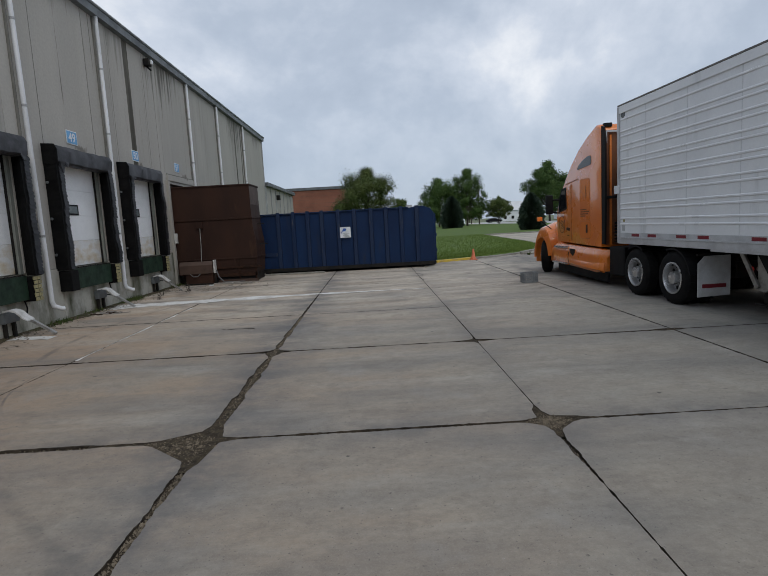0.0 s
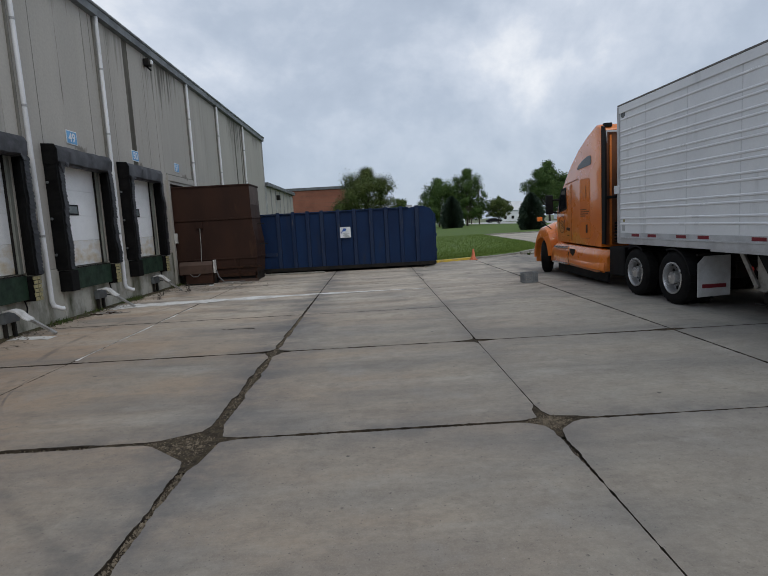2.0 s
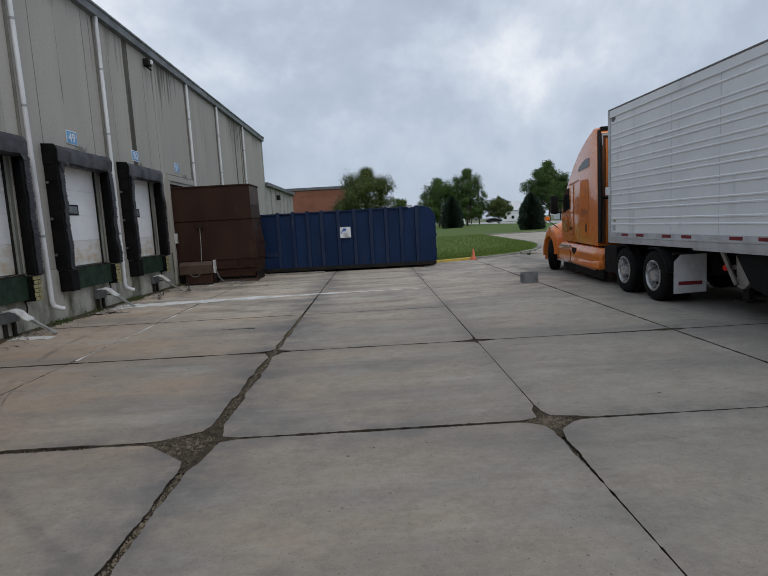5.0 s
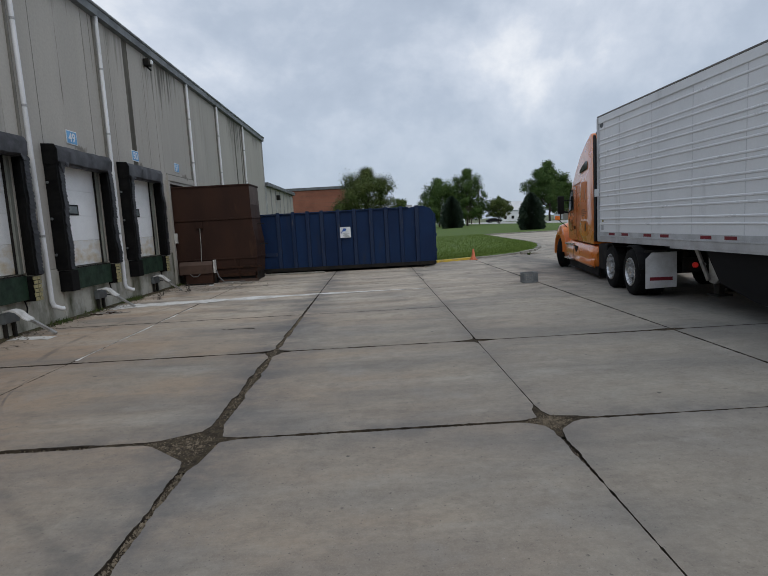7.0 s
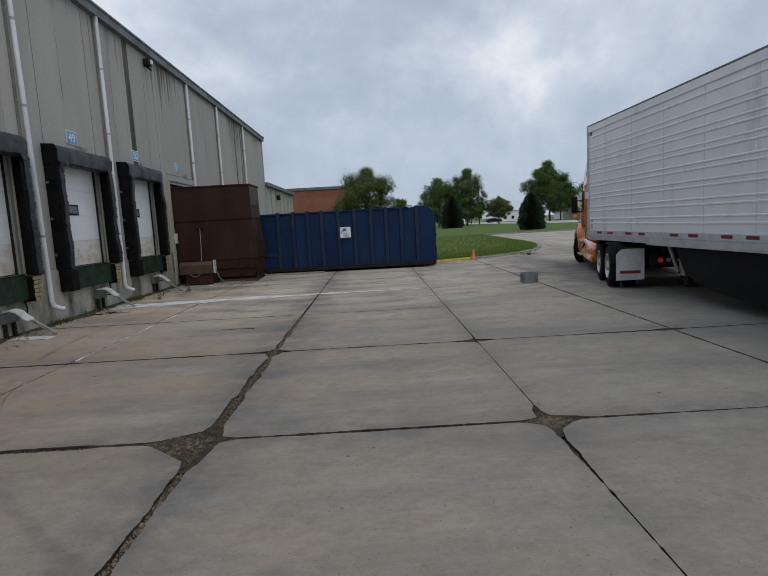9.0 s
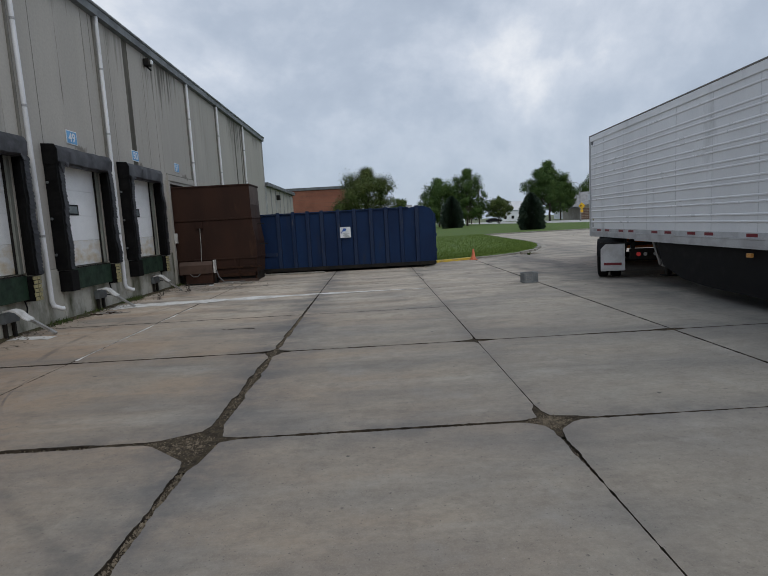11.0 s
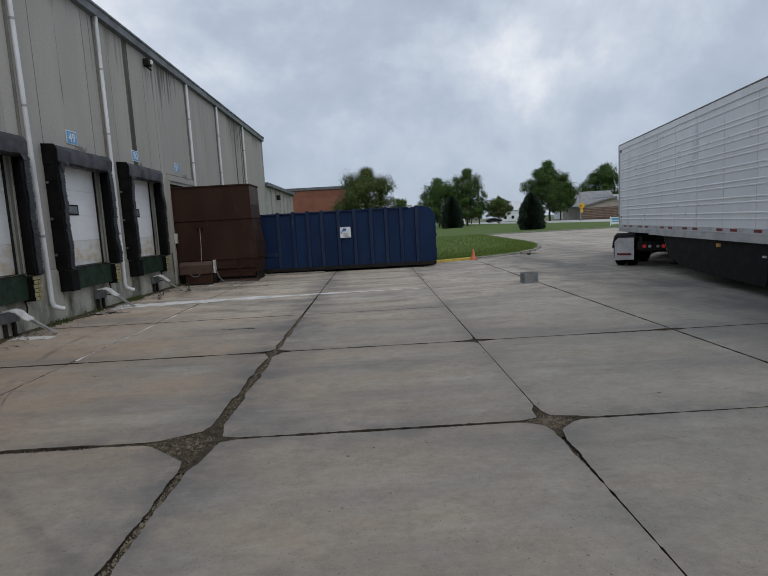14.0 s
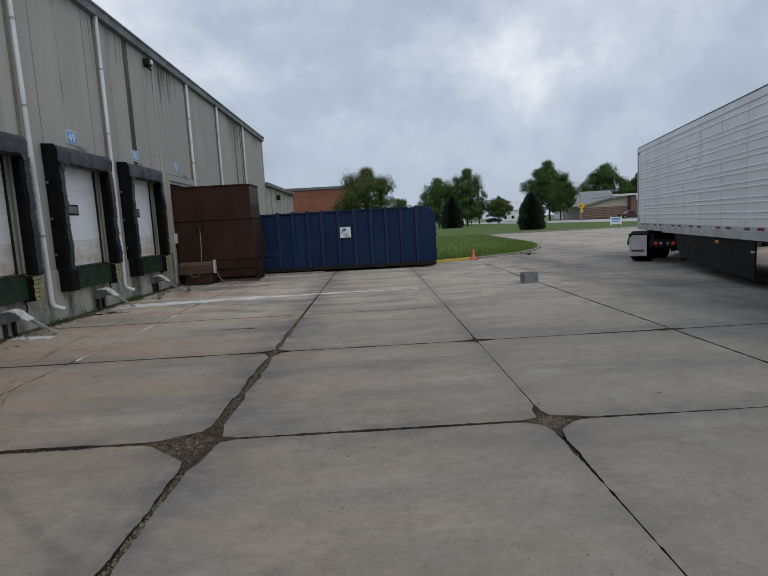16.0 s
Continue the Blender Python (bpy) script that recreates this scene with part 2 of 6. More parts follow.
GUTTER = material("grey_gutter", (0.15, 0.165, 0.17), 0.5, 0.2, other=(0.11, 0.12, 0.125), scale=2)
PIPE = material("white_downspout", (0.76, 0.77, 0.79), 0.45, other=(0.62, 0.63, 0.645), scale=2.5, stretch=(1, 1, 0.3))
RUBBER = material("black_rubber", (0.0045, 0.0045, 0.005), 0.6, other=(0.009, 0.009, 0.009), scale=6, bump=0.5, bump_scale=11, spec=0.10)
FLAPVINYL = material("black_wear_flap_vinyl", (0.010, 0.010, 0.012), 0.45, other=(0.030, 0.030, 0.034), scale=5, bump=0.4, bump_scale=14, spec=0.3, vary=0.3)
VINYL = material("worn_black_vinyl", (0.022, 0.022, 0.025), 0.5, other=(0.060, 0.060, 0.068), scale=4, bump=0.4, bump_scale=9, spec=0.25)
DOORWHITE = material("white_door", (0.85, 0.86, 0.87), 0.45, other=(0.80, 0.81, 0.82), scale=2, stain=(0.42, 0.30, 0.14), stain_scale=3, stain_at=(0.72, 0.85))
DOORRUST = material("rust_stained_white_door", (0.78, 0.785, 0.78), 0.55, other=(0.70, 0.70, 0.69), scale=2, stain=(0.50, 0.37, 0.18), stain_scale=1.6, stain_at=(0.46, 0.72), stain_stretch=(1, 1, 1.6))
# paler base colour stands in for the reflection in the door window
PANE = material("reflection_tinted_pane", (0.15, 0.175, 0.18), 0.2, other=(0.25, 0.285, 0.29), scale=4, spec=0.6)
GLASS = material("dark_glass", (0.012, 0.014, 0.016), 0.08, spec=0.7, rough_vary=0.02)
GREEN = material("dark_green_steel", (0.020, 0.042, 0.026), 0.6, other=(0.012, 0.024, 0.016), scale=4, bump=0.2, spec=0.2)
STEEL = material("worn_steel", (0.40, 0.40, 0.39), 0.45, 0.6, other=(0.25, 0.23, 0.2), scale=5)
WHITESTEEL = material("white_painted_steel", (0.60, 0.60, 0.58), 0.5, other=(0.42, 0.41, 0.39), scale=5)
DARKSTEEL = material("dark_steel", (0.014, 0.014, 0.014), 0.6, 0.0, other=(0.026, 0.022, 0.018), scale=6, spec=0.12)
YELLOW = material("faded_yellow_paint", (0.60, 0.42, 0.05), 0.8, other=(0.44, 0.32, 0.09), scale=4, bump=0.3, space="World")
YELLOWTAG = material("yellow_bumper_blocks", (0.34, 0.30, 0.15), 0.7, other=(0.22, 0.20, 0.12), scale=12)
SIGNBLUE = material("light_blue_sign", (0.13, 0.37, 0.66), 0.5, grain=0.02)
SIGNWHITE = material("sign_white", (0.75, 0.78, 0.80), 0.5, grain=0.02)
BROWN = material("brown_painted_steel", (0.0275, 0.0128, 0.0088), 0.65, other=(0.040, 0.0185, 0.012), scale=1.3, stretch=(1, 1, 0.4), bump=0.1, stain=(0.062, 0.031, 0.018), stain_scale=3, stain_at=(0.60, 0.8), stain_stretch=(1, 1, 0.3), spec=0.2)
RUST = material("rusted_steel", (0.044, 0.021, 0.013), 0.9, other=(0.020, 0.012, 0.009), scale=7, bump=0.5, bump_scale=50, spec=0.15)
BROWNLIGHT = material("faded_brown_steel", (0.068, 0.038, 0.026), 0.65, other=(0.046, 0.026, 0.018), scale=2)
BLUE = material("dark_blue_steel", (0.0046, 0.0175, 0.058), 0.6, other=(0.0070, 0.0255, 0.078), spec=0.2, scale=1.4, stretch=(1, 1, 0.4), bump=0.15, bump_scale=20, stain=(0.020, 0.026, 0.042), stain_scale=2.4, stain_at=(0.6, 0.8), stain_stretch=(1, 1, 0.25))
BLUEWORN = material("scuffed_blue_steel", (0.0060, 0.0190, 0.058), 0.65, other=(0.016, 0.029, 0.064), spec=0.25, scale=2.2, stretch=(1, 1, 0.22), low=0.38, high=0.64, stain=(0.070, 0.076, 0.088), stain_scale=6, stain_at=(0.62, 0.78), stain_stretch=(1, 1, 0.3))
LOGOBLUE = material("logo_blue", (0.03, 0.12, 0.45), 0.5)
BACKBROWN = material("dark_brown_orange_steel", (0.16, 0.052, 0.014), 0.6, other=(0.09, 0.032, 0.012), scale=4, stretch=(1, 1, 0.3))
ORANGE = material("orange_paint", (0.74, 0.205, 0.030), 0.28, other=(0.68, 0.178, 0.024), scale=1.2, coat=0.6, grain=0.02, rough_vary=0.05)
ORANGEDARK = material("orange_shut_lines", (0.30, 0.08, 0.012), 0.5)
TRAILER = material("white_trailer_skin", (0.83, 0.845, 0.86), 0.42, other=(0.77, 0.785, 0.805), scale=0.9, stretch=(1, 1, 0.3), bump=0.05, bump_scale=3, grain=0.02, stain=(0.45, 0.46, 0.47), stain_scale=2, stain_at=(0.6, 0.85), stain_stretch=(1, 1, 0.2))
RIB = material("bright_trailer_rib", (0.84, 0.85, 0.87), 0.35, other=(0.78, 0.79, 0.81), scale=1.5, grain=0.02)
RAIL = material("aluminium_rail", (0.56, 0.57, 0.58), 0.45, 0.25, other=(0.46, 0.46, 0.47), scale=2.5)
TOPRAIL = material("dark_top_rail", (0.12, 0.115, 0.11), 0.5, 0.3, other=(0.2, 0.18, 0.16), scale=3)
RED = material("red_reflector", (0.19, 0.012, 0.02), 0.4, grain=0.05)
SILVERTAPE = material("silver_reflector", (0.55, 0.56, 0.57), 0.4)
CHROME = material("bright_alloy", (0.58, 0.58, 0.58), 0.3, 0.75, other=(0.46, 0.46, 0.46), scale=6)
TYRE = material("tyre_rubber", (0.007, 0.007, 0.0075), 0.8, other=(0.014, 0.0135, 0.013), scale=5, bump=0.3, spec=0.12)
FLAP = material("white_mud_flap", (0.60, 0.60, 0.60), 0.6, other=(0.48, 0.47, 0.46), scale=3)
BLACKPLASTIC = material("black_plastic", (0.008, 0.008, 0.009), 0.6, other=(0.013, 0.013, 0.0135), scale=4, spec=0.12)
TAILRED = material("lit_tail_lens", (0.25, 0.01, 0.01), 0.3, glow=((1.0, 0.06, 0.05), 0.12))
PANELSEAM = material("grey_panel_seam", (0.64, 0.65, 0.67), 0.6, other=(0.73, 0.74, 0.75), scale=3)
AMBER = material("amber_lens", (0.42, 0.22, 0.07), 0.35, glow=((1.0, 0.45, 0.1), 0.04))
GRASS = material("lawn", (0.078, 0.125, 0.026), 0.9, other=(0.105, 0.155, 0.036), scale=0.5, bump=1.0, bump_scale=14, space="World", grain=0.3, stain=(0.13, 0.14, 0.05), stain_scale=0.35, stain_at=(0.62, 0.8), spec=0.2)
BLADE = material("grass_blades", (0.105, 0.165, 0.032), 0.8, other=(0.15, 0.21, 0.05), scale=3, space="World", grain=0.2, spec=0.2)
KERB = material("kerb_concrete", (0.27, 0.255, 0.225), 0.9, other=(0.17, 0.16, 0.135), scale=2.5, bump=0.4, space="World")
PANCONCRETE = material("pale_gutter_concrete", (0.38, 0.35, 0.30), 0.9, other=(0.26, 0.235, 0.195), scale=3, bump=0.4, space="World", stain=(0.15, 0.12, 0.085), stain_scale=4, stain_at=(0.56, 0.7))
STREET = material("pale_street", (0.46, 0.45, 0.44), 0.85, other=(0.40, 0.395, 0.385), scale=0.3, space="World")
EARTH = material("far_ground", (0.10, 0.13, 0.05), 0.95, other=(0.14, 0.15, 0.08), scale=0.05, space="World")
BARK = material("bark", (0.07, 0.055, 0.042), 0.9, other=(0.045, 0.036, 0.028), scale=6, bump=0.6)
SOIL = material("damp_soil", (0.085, 0.066, 0.046), 0.95, other=(0.05, 0.058, 0.026), scale=3, bump=0.8, space="World", grain=0.3, spec=0.1)
LEAF = material("green_leaves", (0.046, 0.088, 0.024), 0.6, other=(0.080, 0.128, 0.036), scale=0.8, space="World", grain=0.12, spec=0.12)
LEAFOLIVE = material("olive_leaves", (0.088, 0.115, 0.034), 0.6, other=(0.055, 0.084, 0.023), scale=0.8, space="World", grain=0.12, spec=0.12)
NEEDLE = material("dark_needles", (0.042, 0.066, 0.046), 0.7, other=(0.066, 0.096, 0.066), scale=1.5, space="World", grain=0.25, spec=0.2)
BRICKRED = material("red_brick", (0.25, 0.10, 0.062), 0.9, other=(0.20, 0.08, 0.052), scale=0.8, space="World", grain=0.12)
BRICKBROWN = material("brown_brick", (0.16, 0.10, 0.075), 0.9, other=(0.12, 0.075, 0.055), scale=1.0, space="World")
TAN = material("tan_siding", (0.36, 0.33, 0.28), 0.8, other=(0.30, 0.27, 0.23), scale=0.5, space="World")
ROOFWHITE = material("pale_roof", (0.62, 0.63, 0.64), 0.7, other=(0.55, 0.56, 0.57), scale=0.4, space="World")
ROOFGREY = material("grey_shingle", (0.27, 0.27, 0.27), 0.9, other=(0.21, 0.21, 0.215), scale=0.8, space="World")
SIGNYELLOW = material("yellow_road_sign", (0.72, 0.43, 0.01), 0.5)
POLE = material("grey_pole", (0.25, 0.25, 0.25), 0.5, 0.4)
WOOD = material("grey_wood", (0.30, 0.28, 0.25), 0.85, other=(0.22, 0.2, 0.18), scale=4, stretch=(1, 8, 1))
CONEORANGE = material("faded_orange_cone", (0.62, 0.16, 0.07), 0.6, other=(0.5, 0.13, 0.06), scale=8)
CRATEGREY = material("grey_crate_plastic", (0.24, 0.255, 0.26), 0.6, other=(0.18, 0.19, 0.195), scale=8)
MAROON = material("maroon_car_paint", (0.10, 0.02, 0.03), 0.3, coat=0.5)
DISH = material("wheel_dish", (0.24, 0.24, 0.245), 0.4, 0.5, other=(0.17, 0.17, 0.17), scale=6)
CABLE = material("grey_cable", (0.12, 0.12, 0.12), 0.6)
CARWHITE = material("white_car_paint", (0.6, 0.6, 0.6), 0.35, coat=0.4)


# ---- mesh helpers ----
def box(bm, x0, x1, y0, y1, z0, z1, bevel=0.0):
    r = bmesh.ops.create_cube(bm, size=1)
    for v in r["verts"]:
        v.co = (x0 + (v.co.x + 0.5) * (x1 - x0), y0 + (v.co.y + 0.5) * (y1 - y0), z0 + (v.co.z + 0.5) * (z1 - z0))
    if bevel:
        es = {e for v in r["verts"] for e in v.link_edges}
        bmesh.ops.bevel(bm, geom=list(es), offset=bevel, segments=2, affect="EDGES", profile=0.7)


def tube(bm, a, b, r, n=12, r2=None):
    a, b = Vector(a), Vector(b)
    d = b - a
    m = Matrix.Translation((a + b) / 2) @ d.to_track_quat("Z", "Y").to_matrix().to_4x4()
    bmesh.ops.create_cone(bm, cap_ends=True, segments=n, radius1=r, radius2=r if r2 is None else r2, depth=d.length, matrix=m)


def pipe(bm, pts, r, n=10):
    for a, b in zip(pts, pts[1:]):
        tube(bm, a, b, r, n)
    for q in pts[1:-1]:
        bmesh.ops.create_uvsphere(bm, u_segments=n, v_segments=6, radius=r, matrix=Matrix.Translation(q))


def prism(bm, outline, x0, x1, axis="x", inset=0.0):
    """A closed outline of (u, v) drawn out from x0 to x1; the outline lies in yz (axis x), xz (axis y) or xy (axis z)."""
    def put(u, v, w):
        return {"x": (w, u, v), "y": (u, w, v), "z": (u, v, w)}[axis]
    a = [bm.verts.new(put(u, v, x0)) for u, v in outline]
    b = [bm.verts.new(put(u, v, x1)) for u, v in outline]
    n = len(outline)
    faces = [bm.faces.new(a), bm.faces.new(b[::-1])]
    for i in range(n):
        faces.append(bm.faces.new((a[i], b[i], b[(i + 1) % n], a[(i + 1) % n])))
    bmesh.ops.recalc_face_normals(bm, faces=faces)
    if inset:
        bmesh.ops.bevel(bm, geom=[e for f in faces[:2] for e in f.edges], offset=inset, segments=2, affect="EDGES", profile=0.6)
    return faces


def lathe(bm, profile, axis_m, n=28, cap=True):
    """Profile of (radius, height) turned about the local z of axis_m."""
    rings = []
    for r, z in profile:
        rings.append([bm.verts.new(axis_m @ Vector((r * math.cos(2 * math.pi * k / n), r * math.sin(2 * math.pi * k / n), z))) for k in range(n)])
    for a, b in zip(rings, rings[1:]):
        for k in range(n):
            bm.faces.new((a[k], a[(k + 1) % n], b[(k + 1) % n], b[k]))
    if cap:
        bm.faces.new(rings[0][::-1])
        bm.faces.new(rings[-1])
    bmesh.ops.recalc_face_normals(bm, faces=bm.faces)


def loft(bm, rings, cap=True):
    """Closed rings of equal length joined into one skin."""
    vs = [[bm.verts.new(q) for q in r] for r in rings]
    n = len(vs[0])
    for a, b in zip(vs, vs[1:]):
        for k in range(n):
            bm.faces.new((a[k], a[(k + 1) % n], b[(k + 1) % n], b[k]))
    if cap:
        bm.faces.new(vs[0][::-1])
        bm.faces.new(vs[-1])
    bmesh.ops.recalc_face_normals(bm, faces=bm.faces)


def mesh_of(name, bm, mat, smooth=None):
    me = bpy.data.meshes.new(name)
    bm.to_mesh(me)
    bm.free()
    me.materials.append(mat)
    if smooth is not None:
        me.polygons.foreach_set("use_smooth", [True] * len(me.polygons))
        me.set_sharp_from_angle(angle=radians(smooth))
    return me


def part(name, bm, mat, parent, label="", smooth=None):
    ob = new(name, mesh_of(name, bm, mat, smooth))
    ob.parent = parent
    if label:
        ob["label"] = label
    return ob


def thing(name, bm, mat, label, category, group="", kind="", smooth=None):
    return tagged(new(name, mesh_of(name, bm, mat, smooth)), label, category, group, kind)


def empty(name, label, category, at=(0, 0, 0), group="", kind=""):
    ob = tagged(new(name), label, category, group, kind)
    ob.location = at
    return ob


def part_box(name, parent, mat, *dims, bevel=0.0, label=""):
    bm = bmesh.new()
    box(bm, *dims, bevel)
    return part(name, bm, mat, parent, label)


def writing(parent, text, mat, m, size, name="number"):
    """Raised lettering in the built-in font, as a mesh part."""
    cu = bpy.data.curves.new(name, "FONT")
    cu.body, cu.size, cu.align_x, cu.align_y, cu.extrude, cu.offset = text, size, "CENTER", "CENTER", 0.002, 0.006
    tmp = bpy.data.objects.new(name, cu)
    me = bpy.data.meshes.new_from_object(tmp)
    bpy.data.objects.remove(tmp)
    me.materials.clear()
    me.materials.append(mat)
    me.transform(m)
    ob = new(name, me)
    ob.parent = parent
    return ob


# ---- ground, lawn, street ----
def ground_sheet():
    bm = bmesh.new()
    bmesh.ops.create_grid(bm, x_segments=8, y_segments=8, size=2500)
    for v in bm.verts:
        v.co.z = -0.16
    thing("ground", bm, EARTH, "far flat grassy ground reaching the horizon", "ground", kind="structure")
    bm = bmesh.new()
    box(bm, -7.4, 60, -40, 70, -0.12, -0.03)
    thing("joint_bed", bm, JOINT, "dark dirt and grit in the pavement joints", "dirt", kind="structure")


LAWN_EDGE = [(-7.0, 24.3), (2.6, 23.25), (4.3, 24.1), (5.4, 24.65), (6.9, 25.9), (8.1, 27.5), (9.1, 29.8), (9.9, 32.6), (10.3, 36.0), (10.7, 43.0), (11.7, 57.5)]
FAR_EDGE = [(11.7, 57.5), (14.0, 57.8), (17.6, 57.6), (22, 57.4), (28.4, 57.5), (40, 57.8)]


def lawn():
    pts = LAWN_EDGE + FAR_EDGE[1:] + [(40, 90), (35, 130), (29, 230), (-60, 230), (-60, 24.3)]
    bm = bmesh.new()
    prism(bm, pts, -0.14, 0.10, "z")
    ob = thing("lawn", bm, GRASS, "mown green lawn with paler dry patches", "lawn", kind="structure")
    rnd = random.Random(4)
    vs, fs = [], []
    for k in range(30000):
        if k < 9000:
            i = rnd.randrange(1, len(LAWN_EDGE) - 1)
            a, b = LAWN_EDGE[i], LAWN_EDGE[i + 1]
            u = rnd.random()
            x, y = a[0] + (b[0] - a[0]) * u - abs(rnd.gauss(0, 1.2)), a[1] + (b[1] - a[1]) * u + abs(rnd.gauss(0.05, 0.6))
        else:
            y = 26 + 40 * rnd.random() ** 1.6
            e = LAWN_EDGE[1]
            for a, b in zip(LAWN_EDGE[1:], LAWN_EDGE[2:]):
                if a[1] <= y <= b[1]:
                    e = (a[0] + (b[0] - a[0]) * (y - a[1]) / (b[1] - a[1]), y)
            x = rnd.uniform(-1.0, e[0] - 0.1)
        hgt, w, an = rnd.uniform(0.04, 0.09), 0.02, rnd.uniform(0, 3.14)
        c, s = math.cos(an) * w, math.sin(an) * w
        n = len(vs)
        vs += [(x - c, y - s, 0.09), (x + c, y + s, 0.09), (x + rnd.gauss(0, 0.03), y + rnd.gauss(0, 0.03), 0.10 + hgt)]
        fs.append((n, n + 1, n + 2))
    me = bpy.data.meshes.new("grass_blades")
    me.from_pydata(vs, [], fs)
    me.materials.append(BLADE)
    tagged(new("grass_blades", me), "short green grass blades along the kerb", "grass", kind="stuff")
    # the kerb, stone by stone
    kerb = empty("kerb", "low concrete kerb, yellow beside the container, broken further on", "kerb", kind="structure")
    edge = LAWN_EDGE[1:]
    for i in range(len(edge) - 1):
        a, b = Vector((*edge[i], 0)), Vector((*edge[i + 1], 0))
        n = max(1, round((b - a).length / 1.4))
        for k in range(n):
            p, q = a.lerp(b, k / n), a.lerp(b, (k + 1) / n)
            d = (q - p).normalized()
            bm = bmesh.new()
            box(bm, 0.008, (q - p).length - 0.008, -0.16, 0.02, -0.1, 0.115 + rnd.uniform(-0.035, 0.012), 0.03)
            bm.transform(Matrix.Translation(p) @ Matrix.Rotation(math.atan2(d.y, d.x) + rnd.uniform(-0.035, 0.035), 4, "Z"))
            part("kerb_stone", bm, YELLOW if i == 0 else KERB, kerb, "faded yellow paint" if i == 0 else "")
    # pale gutter pan along the kerb's foot
    pan = empty("gutter_pan", "pale broken concrete gutter along the kerb", "gutter", kind="structure")
    for i, (a, b) in enumerate(zip(edge[:7], edge[1:8])):
        d = Vector((b[0] - a[0], b[1] - a[1], 0))
        n = Vector((d.y, -d.x, 0)).normalized()
        p, q = Vector((*a, 0)), Vector((*b, 0))
        w0, w1 = 0.42 + rnd.uniform(-0.06, 0.06), 0.42 + rnd.uniform(-0.06, 0.06)
        bm = bmesh.new()
        prism(bm, [tuple((p + n * 0.165)[:2]), tuple((p + d * 0.01 + n * w0)[:2]), tuple((p + d * 0.5 + n * (w0 + rnd.uniform(-0.03, 0.1)))[:2]), tuple((q - d * 0.01 + n * w1)[:2]), tuple((q + n * 0.165)[:2])], -0.02, 0.008, "z")
        part("gutter_slab", bm, PANCONCRETE, pan)
    far = FAR_EDGE
    for (x0, y0), (x1, y1) in zip(far, far[1:]):
        bm = bmesh.new()
        box(bm, x0, x1, min(y0, y1) - 0.2, max(y0, y1) + 0.02, -0.1, 0.11, 0.02)
        part("kerb_stone", bm, KERB, kerb)


def street():
    bm = bmesh.new()
    prism(bm, [(37.5, 60), (38, 80), (35, 118), (28, 232), (46, 232), (54, 150), (56, 105), (64, 60)], -0.15, 0.02, "z")
    thing("street", bm, STREET, "pale concrete street beyond the lawn", "street", kind="structure")


# ---- the warehouse ----
WX, WALL_END, EAVE = -7.15, 37.0, 7.85
BAYS = (6.45, 9.95, 13.45, 16.95, 20.45)
HALF = 1.14
OPEN_LOW, OPEN_TOP = 1.17, 3.62


